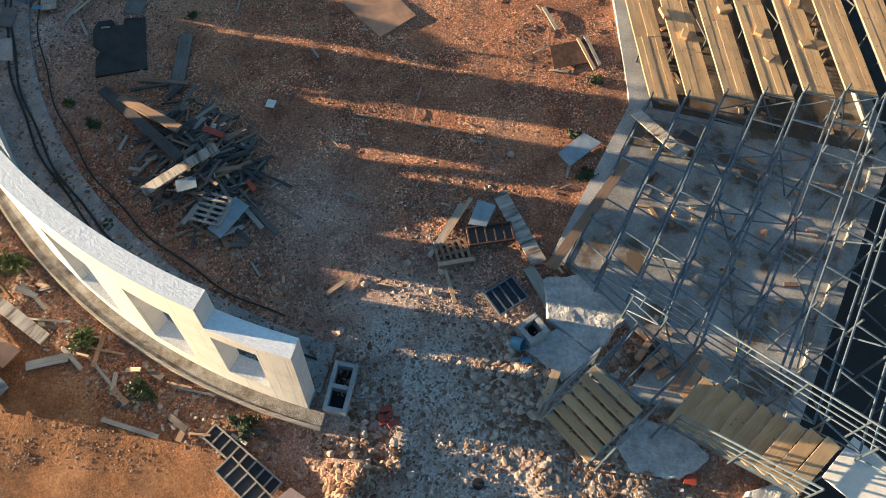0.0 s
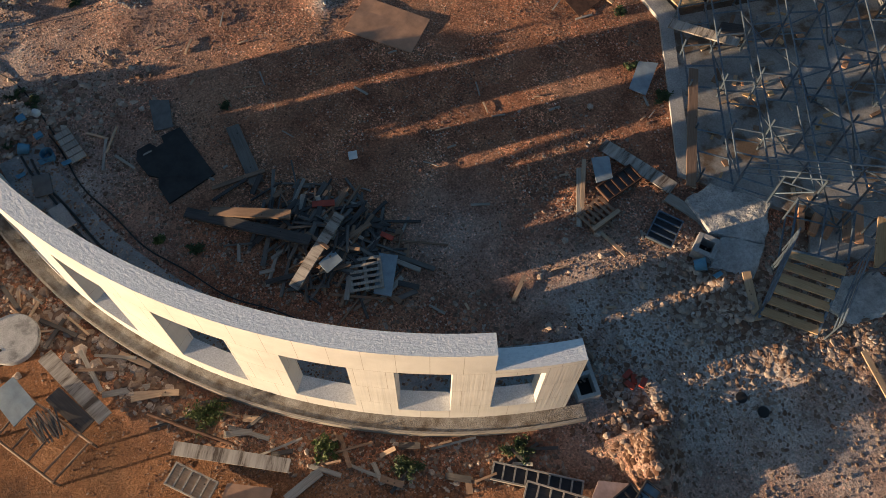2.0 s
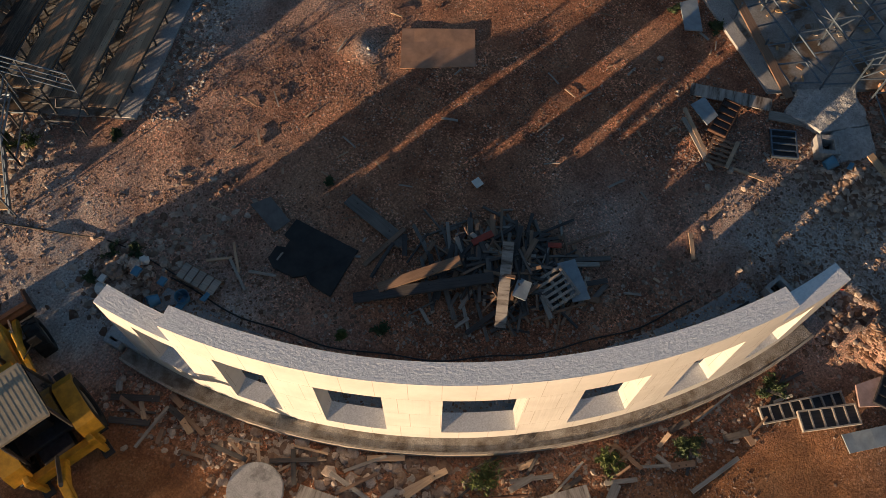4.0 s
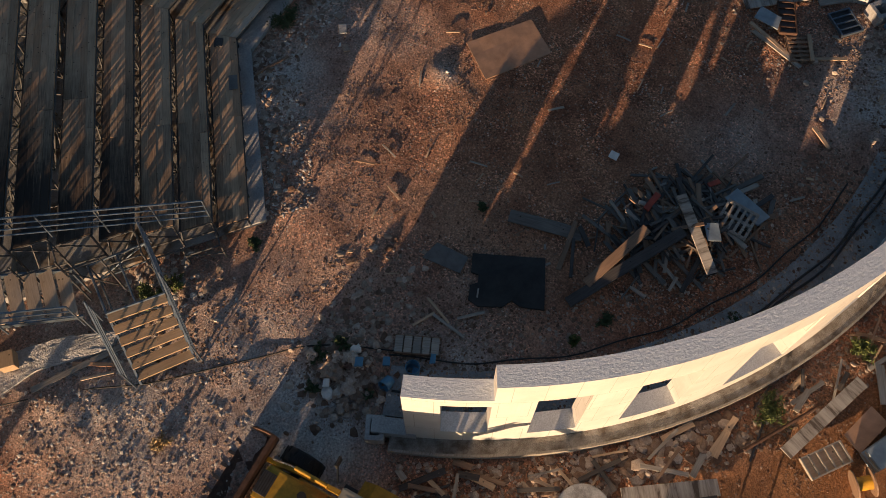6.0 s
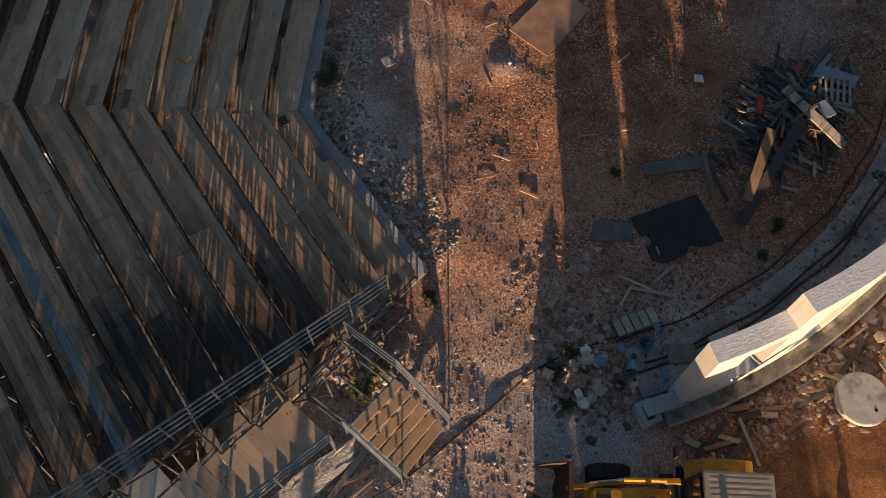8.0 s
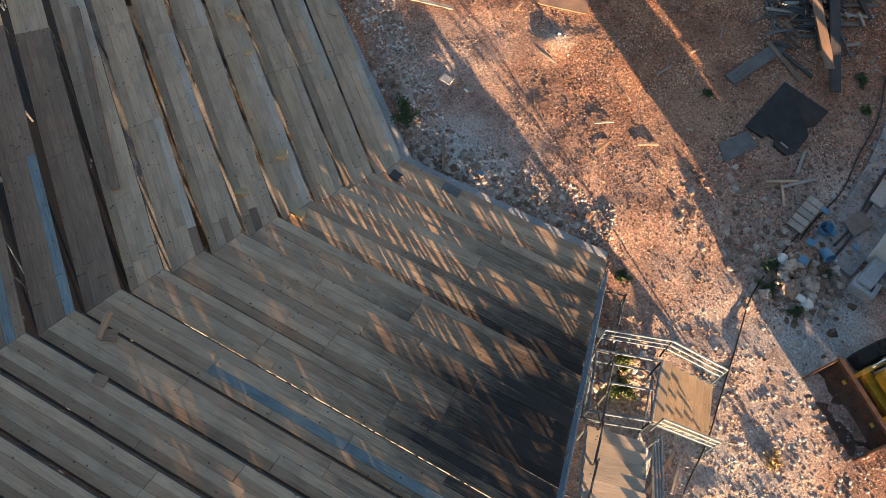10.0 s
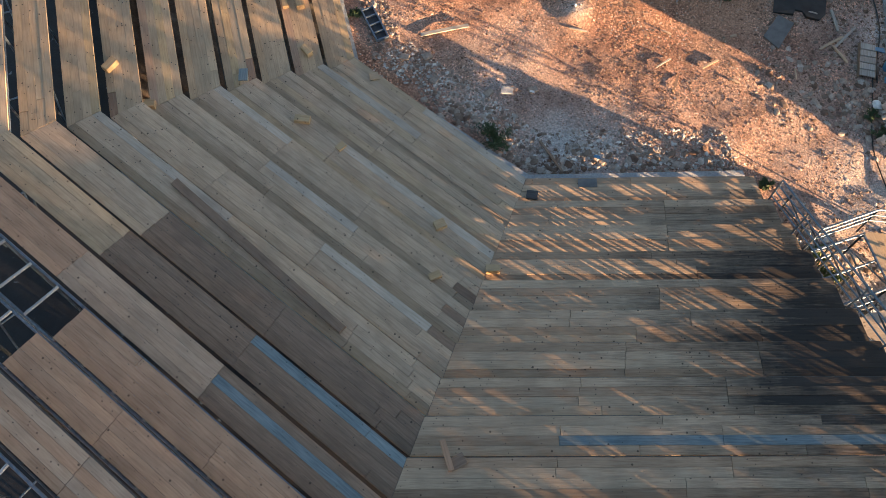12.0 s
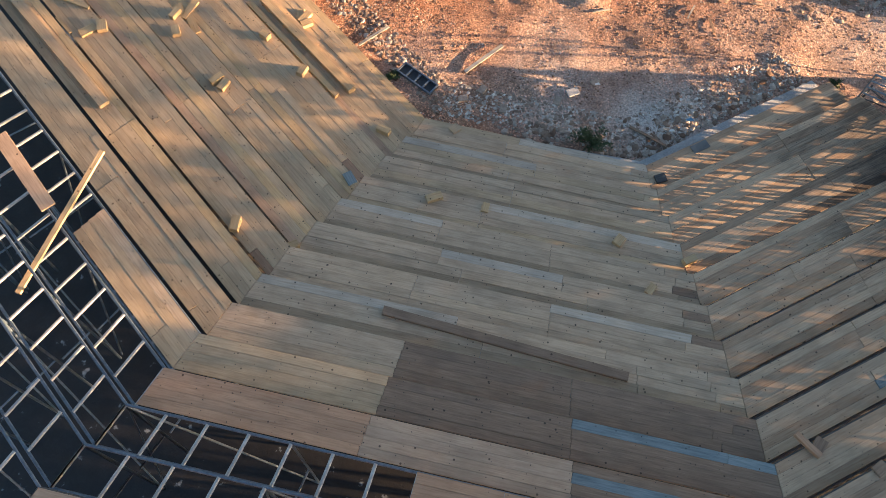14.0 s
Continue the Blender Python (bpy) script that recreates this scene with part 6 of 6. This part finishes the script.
def backhoe(m):
    b = thing("backhoe_loader", "yellow backhoe loader parked with its bucket down", "backhoe loader", m=m)
    for s in (-1, 1):
        wheel(b, 0.0, s * 0.80, 0.46, 0.34, "front_wheel")
        wheel(b, -2.1, s * 0.80, 0.68, 0.44, "rear_wheel")
    box("chassis", -2.9, 0.3, -0.36, 0.36, 0.45, 0.8, STEEL_DARK, b, bevel=0.03)
    box("axle", -0.1, 0.1, -0.68, 0.68, 0.36, 0.56, STEEL_DARK, b, bevel=0.02)
    sheet_prism("hood", [(0.42, 0.75), (0.45, 1.2), (0.36, 1.34), (-1.05, 1.52), (-1.05, 0.75)], -0.38, 0.38, YELLOW, b, "", 0.05)
    box("grille", 0.10, 0.40, -0.24, 0.24, 1.345, 1.40, STEEL_DARK, b, "dark louvred grille", 0.01)
    for i in range(5):
        box("louvre", 0.13 + i * 0.055, 0.15 + i * 0.055, -0.22, 0.22, 1.40, 1.415, BLACK, b)
    tube("exhaust", (-0.62, -0.1, 1.45), (-0.62, -0.1, 1.78), 0.055, BLACK, b, "black exhaust stack", 14)
    tube("exhaust_cap", (-0.62, -0.1, 1.78), (-0.62, -0.1, 1.81), 0.09, BLACK, b, "", 16)
    box("air_cleaner", -0.95, -0.7, -0.25, 0.05, 1.5, 1.56, YELLOW, b, bevel=0.02)
    # loader arms, rams and bucket
    for s in (-1, 1):
        y = s * 0.52
        sheet_prism("loader_arm", [(-1.25, 1.55), (-1.2, 1.68), (-0.2, 1.36), (0.55, 0.62), (0.85, 0.30), (0.80, 0.20), (0.45, 0.42), (-0.3, 1.18)], y - 0.05, y + 0.05, YELLOW, b)
        tube("ram_barrel", (-1.15, y - s * 0.12, 1.1), (-0.25, y - s * 0.12, 1.05), 0.05, YELLOW, b, "", 10)
        tube("ram_rod", (-0.25, y - s * 0.12, 1.05), (0.35, y - s * 0.12, 0.75), 0.03, CHROME, b, "bright steel ram rod", 10)
        tube("tilt_ram", (-0.95, y, 1.66), (-0.15, y + s * 0.02, 1.46), 0.045, YELLOW, b, "", 10)
        tube("tilt_rod", (-0.15, y + s * 0.02, 1.46), (0.45, y, 1.0), 0.028, CHROME, b, "bright steel ram rod", 10)
    box("arm_bridge", 0.30, 0.52, -0.50, 0.50, 0.42, 0.60, YELLOW, b, bevel=0.02)
    bk = new("bucket")
    bk.parent = b
    bk.matrix_basis = Matrix.Translation((0.72, 0, 0))
    out = [(0.10, 0.68), (0.02, 0.45), (0.08, 0.12), (0.25, 0.03), (0.80, 0.02)]
    inn = [(0.80, 0.05), (0.27, 0.06), (0.12, 0.15), (0.06, 0.45), (0.14, 0.68)]
    sheet_prism("shell", out + inn, -0.98, 0.98, RUST, bk, "worn dark steel bucket shell")
    for s in (-1, 1):
        sheet_prism("cheek", [(0.10, 0.68), (0.02, 0.45), (0.08, 0.12), (0.25, 0.03), (0.80, 0.02), (0.62, 0.40), (0.30, 0.66)], s * 0.98 - 0.02, s * 0.98 + 0.02, RUST, bk)
    for i in range(7):
        y = -0.9 + 0.3 * i
        box("tooth", 0.78, 0.95, y - 0.035, y + 0.035, 0.015, 0.06, STEEL_DARK, bk)
    box("spill_guard", 0.02, 0.12, -0.99, 0.99, 0.66, 0.71, RUST, bk)
    for i in range(4):
        y = -0.6 + 0.4 * i
        box("stiffener", 0.13, 0.145, y - 0.02, y + 0.02, 0.16, 0.66, STEEL_DARK, bk)
    # cab
    box("cab_floor", -2.45, -1.10, -0.62, 0.62, 0.78, 0.95, STEEL_DARK, b, bevel=0.02)
    cab = new("cab")
    cab.parent = b
    cab.matrix_basis = Matrix.Translation((-0.22, 0, 0))
    for x in (-2.38, -1.12):
        for s in (-1, 1):
            tube("pillar", (x, s * 0.58, 0.95), (x + (0.1 if x < -2 else -0.12), s * 0.55, 2.52), 0.04, STEEL_DARK, cab, "", 8)
    box("windscreen", -1.17, -1.155, -0.53, 0.53, 1.3, 2.45, GLASS, cab, "dark glass")
    for s in (-1, 1):
        box("side_glass", -2.25, -1.25, s * 0.565 - 0.005, s * 0.565 + 0.005, 1.1, 2.45, GLASS, cab, "dark glass")
    box("seat", -2.0, -1.5, -0.25, 0.25, 0.96, 1.4, BLACK, cab, "black seat", 0.06)
    box("dashboard", -1.45, -1.2, -0.5, 0.5, 0.96, 1.5, BLACK, cab, "", 0.04)
    box("roof", -2.50, -1.18, -0.57, 0.57, 2.52, 2.64, CREAM, cab, "pale ribbed cab roof", 0.05)
    for i in range(9):
        y = -0.42 + 0.105 * i
        box("roof_rib", -2.40, -1.30, y - 0.02, y + 0.02, 2.64, 2.6435, CREAM, cab)
    tube("beacon", (-1.55, 0.3, 2.64), (-1.55, 0.3, 2.72), 0.07, CREAM, cab, "", 16)
    for s in (-1, 1):
        sheet_prism("mudguard", [(-2.9, 0.95), (-2.75, 1.35), (-2.3, 1.48), (-1.75, 1.42), (-1.45, 1.05), (-1.5, 1.0), (-1.8, 1.34), (-2.3, 1.40), (-2.7, 1.28), (-2.85, 0.92)], s * 0.60, s * 1.03, YELLOW, b)
        box("step", -1.35, -1.05, s * 0.62, s * 0.85, 0.5, 0.56, STEEL_DARK, b)
        tube("mirror_arm", (-1.2, s * 0.6, 2.2), (-1.0, s * 0.95, 2.25), 0.015, BLACK, b)
        box("mirror", -1.03, -0.99, s * 0.85, s * 1.05, 2.1, 2.4, BLACK, b)
        box("stabiliser", -3.05, -2.9, s * 0.70 - 0.06, s * 0.70 + 0.06, 0.12, 1.2, YELLOW, b, "", 0.015)
        box("stabiliser_foot", -3.15, -2.8, s * 0.70 - 0.12, s * 0.70 + 0.12, 0.05, 0.12, STEEL_DARK, b)
    box("rear_frame", -3.0, -2.85, -0.85, 0.85, 0.5, 0.95, YELLOW, b, bevel=0.02)
    # rear digging arm, folded out low
    sheet_prism("boom", [(-2.95, 0.70), (-2.95, 0.98), (-3.7, 1.95), (-4.25, 2.05), (-4.3, 1.88), (-3.85, 1.72)], -0.09, 0.09, YELLOW, b, "", 0.02)
    sheet_prism("dipper", [(-4.10, 2.12), (-4.40, 2.05), (-5.10, 0.70), (-5.02, 0.60), (-4.88, 0.65)], -0.075, 0.075, YELLOW, b, "", 0.02)
    tube("boom_ram", (-2.95, 0.0, 1.2), (-3.85, 0.0, 2.12), 0.045, STEEL_DARK, b, "", 10)
    sheet_prism("digging_bucket", [(-4.85, 0.70), (-5.15, 0.72), (-5.35, 0.45), (-5.2, 0.12), (-4.9, 0.05), (-4.95, 0.14), (-5.13, 0.2), (-5.22, 0.42), (-5.08, 0.6)], -0.3, 0.3, STEEL_DARK, b, "dark digging bucket")
    return b


backhoe(Matrix.Translation((-14.92, 18.25, -0.08)) @ Matrix.Rotation(radians(79.0), 4, "Z"))

# ---- boulders and rubble ----
rb = random.Random(3)
for i in range(150):
    kind = i % 5
    if kind == 0:
        x, y = ring_point(rb.uniform(14.25, 15.15), rb.uniform(-33, 2))
    elif kind == 1:
        x, y = rb.gauss(1.9, 0.6), rb.gauss(6.1, 0.6)
    elif kind == 2:
        x, y = rb.gauss(-1.6, 0.6), rb.gauss(4.9, 0.9)
    elif kind == 3:
        x, y = rb.gauss(-11.9, 0.5), rb.gauss(17.9, 0.45)
    else:
        x, y = rb.gauss(-0.2, 1.3), rb.gauss(6.9, 1.3)
    if 13.2 < math.hypot(x - WALL_X, y - WALL_Y) < 14.2 and x < -1.6:
        continue
    boulder(x, y, rb.uniform(0.04, 0.11))


def rubble(name, n, place, lo, hi, label, mat=None):
    """Many small loose stones in one mesh."""
    t = (1 + 5 ** 0.5) / 2
    base = np.array([(-1, t, 0), (1, t, 0), (-1, -t, 0), (1, -t, 0), (0, -1, t), (0, 1, t), (0, -1, -t), (0, 1, -t), (t, 0, -1), (t, 0, 1), (-t, 0, -1), (-t, 0, 1)]) / 1.9
    tri = np.array([(0, 11, 5), (0, 5, 1), (0, 1, 7), (0, 7, 10), (0, 10, 11), (1, 5, 9), (5, 11, 4), (11, 10, 2), (10, 7, 6), (7, 1, 8),
                    (3, 9, 4), (3, 4, 2), (3, 2, 6), (3, 6, 8), (3, 8, 9), (4, 9, 5), (2, 4, 11), (6, 2, 10), (8, 6, 7), (9, 8, 1)])
    g = np.random.default_rng(len(label) * 7 + n)
    vs, fs, used = [], [], 0
    for i in range(n):
        x, y = place(g)
        ring = math.hypot(x - WALL_X, y - WALL_Y)
        if 13.25 < ring < 14.15 and x < -1.9 and y < 17.1:
            continue
        s = lo + (hi - lo) * g.random() ** 3.4
        v = base * (1 + 0.65 * (g.random((12, 1)) - 0.5)) * s * np.array([1.1, 0.6 + 0.4 * g.random(), 0.2 + 0.28 * g.random()])
        a = g.random() * 6.28
        c, d = math.cos(a), math.sin(a)
        v = v @ np.array([[c, d, 0], [-d, c, 0], [0, 0, 1]])
        v += np.array([x, y, max(ground_height(x, y), 0.02 if 12.15 < ring < 13.4 and x < -1.4 and y < 18 else -9) + s * 0.02])
        vs.append(v)
        fs.append(tri + used)
        used += 12
    ob = mesh_object(name, np.concatenate(vs).tolist(), np.concatenate(fs).tolist(), mat or STONE)
    return tagged(ob, label, "rubble", kind="stuff")


def spot(cx, cy, sx, sy):
    return lambda g: (cx + sx * g.standard_normal(), cy + sy * g.standard_normal())


def area(x0, x1, y0, y1):
    return lambda g: (x0 + (x1 - x0) * g.random(), y0 + (y1 - y0) * g.random())


def drifts(x0, x1, y0, y1):
    """Stones lie thick in some places and thin in others."""
    def place(g):
        while True:
            x, y = x0 + (x1 - x0) * g.random(), y0 + (y1 - y0) * g.random()
            k = math.sin(1.1 * x + 0.7 * y) + math.sin(0.6 * x - 1.7 * y + 1.3) + 0.8 * math.sin(2.9 * x + 1.9 * y + 0.4) + 0.6 * math.sin(2.3 * x - 3.7 * y)
            if g.random() < 0.1 + 0.9 / (1 + math.exp(-2.6 * (k - 0.6))):
                return x, y
    return place


def band(r0, r1, a0, a1):
    return lambda g: ring_point(r0 + (r1 - r0) * g.random(), a0 + (a1 - a0) * g.random())


def strip(seg, k0, k1):
    return lambda g: on_tier(seg, k0 + (k1 - k0) * g.random(), g.random())


rubble("rubble", 46000, drifts(-13, 4.5, 4, 22), 0.008, 0.036, "small dusty stones scattered over the red soil", STONE_RED)
rubble("rubble", 11000, spot(0.4, 5.6, 1.7, 2.3), 0.008, 0.055, "pale gravel on the way between wall and stair")
rubble("rubble", 3510, spot(4.0, 3.2, 2.2, 1.4), 0.011, 0.065, "pale rubble below the plank stair")
rubble("rubble", 3510, band(14.2, 15.3, -33, 32), 0.011, 0.074, "stones and debris along the wall footing")
rubble("rubble", 3510, band(10.7, 12.15, -35, 32), 0.008, 0.062, "stones along the gutter behind the wall")
rubble("rubble", 2600, strip(0, -2.0, -0.6), 0.009, 0.06, "rubble along the foot of the seating tiers", STONE_WHITE)
rubble("rubble", 2600, strip(1, -1.9, -0.6), 0.009, 0.062, "rubble and chips along the foot of the seating", STONE_WHITE)
rubble("rubble", 1400, strip(2, -1.6, -0.6), 0.012, 0.08, "chips along the foot of the seating")
rubble("rubble", 945, spot(-11.9, 18.0, 0.6, 0.5), 0.017, 0.124, "rubble heap at the wall end")
rubble("rubble", 6500, spot(-14.8, 22.4, 1.7, 1.9), 0.008, 0.055, "white chips and rubble beside the stair", STONE_WHITE)
rubble("rubble", 2970, spot(-7.0, 19.4, 3.2, 1.0), 0.007, 0.034, "small stones on the sunlit track", STONE_RED)
rubble("rubble", 1755, spot(-9.3, 15.8, 1.3, 1.0), 0.008, 0.043, "stones round the black mat", STONE_RED)
rubble("rubble", 1600, area(-20, 2, -2, 12), 0.007, 0.043, "small stones on the soil outside the wall", STONE_RED)
rubble("rubble", 900, spot(-11.0, 22.9, 0.55, 0.5), 0.014, 0.12, "white rubble under the open landing", STONE_WHITE)
rubble("rubble", 1800, spot(4.3, 4.9, 0.8, 0.7), 0.012, 0.1, "stones and chips under the plank stair")
rubble("rubble", 2200, spot(1.0, 5.6, 1.5, 1.6), 0.008, 0.05, "white chips on the grey way", STONE_WHITE)
rubble("rubble", 1500, spot(1.9, 6.3, 0.55, 0.5), 0.014, 0.14, "heap of pale stones by the concrete chamber")
rubble("rubble", 2600, band(12.0, 13.2, -33, 32), 0.008, 0.06, "pale chips and dirt on the gutter floor")
rubble("rubble", 520, band(14.2, 15.05, -20, -2), 0.03, 0.19, "ochre stones heaped by the wall footing")
rubble("rubble", 1500, spot(-1.7, 4.3, 0.38, 0.75), 0.014, 0.11, "clods and stones on the soil heap", STONE_RED)
rubble("rubble", 500, spot(-13.0, 13.2, 0.5, 1.0), 0.014, 0.12, "stones and chips by the wall footing")
for cx, cy, sx, sy, n in ((1.45, 6.6, 0.45, 0.6, 500), (1.5, 5.2, 0.7, 0.8, 420), (2.6, 4.6, 0.6, 0.5, 420), (3.6, 4.1, 0.7, 0.45, 480), (4.2, 6.5, 0.4, 0.3, 300)):
    rubble("rubble", n, spot(cx, cy, sx, sy), 0.014, 0.105, "pale broken stones heaped round the plank stair")
for cx, cy, sx, sy, n in ((-2.0, 22.6, 0.4, 0.22, 160), (-3.6, 23.25, 0.5, 0.14, 170), (-4.7, 23.1, 0.35, 0.22, 190), (-5.3, 22.5, 0.4, 0.25, 170), (-6.7, 21.7, 0.4, 0.2, 170), (-8.2, 21.2, 0.4, 0.2, 120), (-10.3, 17.9, 1.1, 0.7, 380)):
    rubble("rubble", n, spot(cx, cy, sx, sy), 0.016, 0.12, "pale broken stones along the seating kerb")
rubble("rubble", 1215, spot(0.2, 10.0, 0.8, 0.8), 0.011, 0.050, "chips round the heap of formwork")

# ---- unseen trees added west of the site to cast long shadows across it ----


def tree(x, y, middle, wide, tall, label, leaves, cone=False):
    """A tapered trunk with limbs and a crown of many small leaf sprays round the middle height."""
    tr = thing("tree", label, "tree", "trees west of the site", m=Matrix.Translation((x, y, rest(x, y) - 0.1)))
    rg = random.Random(int(x * 13 + y * 7))
    n, vs, fs = 8, [], []
    rings, high = 6, middle + tall * 0.7
    for j in range(rings + 1):
        f = j / rings
        r = 0.018 * high * (1 - f) ** 0.8 + 0.03
        ox, oy = 0.15 * math.sin(f * 3 + x), 0.15 * math.cos(f * 2 + y)
        vs += [(ox + r * math.cos(2 * math.pi * i / n), oy + r * math.sin(2 * math.pi * i / n), f * high) for i in range(n)]
    for j in range(rings):
        fs += [(j * n + i, j * n + (i + 1) % n, (j + 1) * n + (i + 1) % n, (j + 1) * n + i) for i in range(n)]
    mesh_object("trunk", vs, fs, STEM, tr)

    def inside():
        while True:
            v = Vector((rg.uniform(-1, 1), rg.uniform(-1, 1), rg.uniform(-1, 1)))
            if cone:
                if math.hypot(v.x, v.y) < (1 - v.z) / 2:
                    break
            elif v.length < 1 + 0.34 * noise.noise(v * 2.9 + Vector((x, y, 0))):
                break
        return Vector((v.x * wide, v.y * wide, middle + v.z * tall))

    for i in range(14):
        tip = inside()
        tube("limb", (0, 0, min(tip.z - 0.2, middle) * rg.uniform(0.75, 0.95)), tip, 0.045, STEM, tr, sides=5)
    vs, fs = [], []
    for i in range(leaves):
        c = inside()
        q = Euler((rg.uniform(0, 6.3), rg.uniform(0, 6.3), rg.uniform(0, 6.3))).to_matrix()
        w = rg.uniform(0.09, 0.2)
        k = len(vs)
        vs += [tuple(c + q @ Vector(v)) for v in ((-w, 0, 0), (0, -w * 0.5, 0.03), (w, 0, 0), (0, w * 0.5, 0.03))]
        fs.append((k, k + 1, k + 2, k + 3))
    mesh_object("crown", vs, fs, LEAF_DARK, tr)
    return tr


# x, y, middle of the crown, half width, half height, leaves
tree(-30.0, 32.7, 7.2, 5.0, 2.7, "broad dark spruce west of the site", 3000, True)
tree(-31.0, 27.0, 7.0, 3.8, 2.3, "tall poplar west of the site", 1700)
for i in (7, 8, 9):
    tree(-30.0 + 0.7 * ((i * 5) % 3 - 1), 4.5 + 1.75 * i, 1.0 + 0.12 * ((i * 7) % 4), 1.35, 1.02 + 0.06 * ((i * 3) % 4), "dense dark bush west of the site", 1500)
for x, y, mid, wide, tall, lf in ((-31.0, 37.6, 7.0, 3.2, 3.4, 9000), (-31.5, 43.0, 7.4, 3.4, 3.6, 9000)):
    tree(x, y, mid, wide, tall, "tall dark tree west of the site", lf)
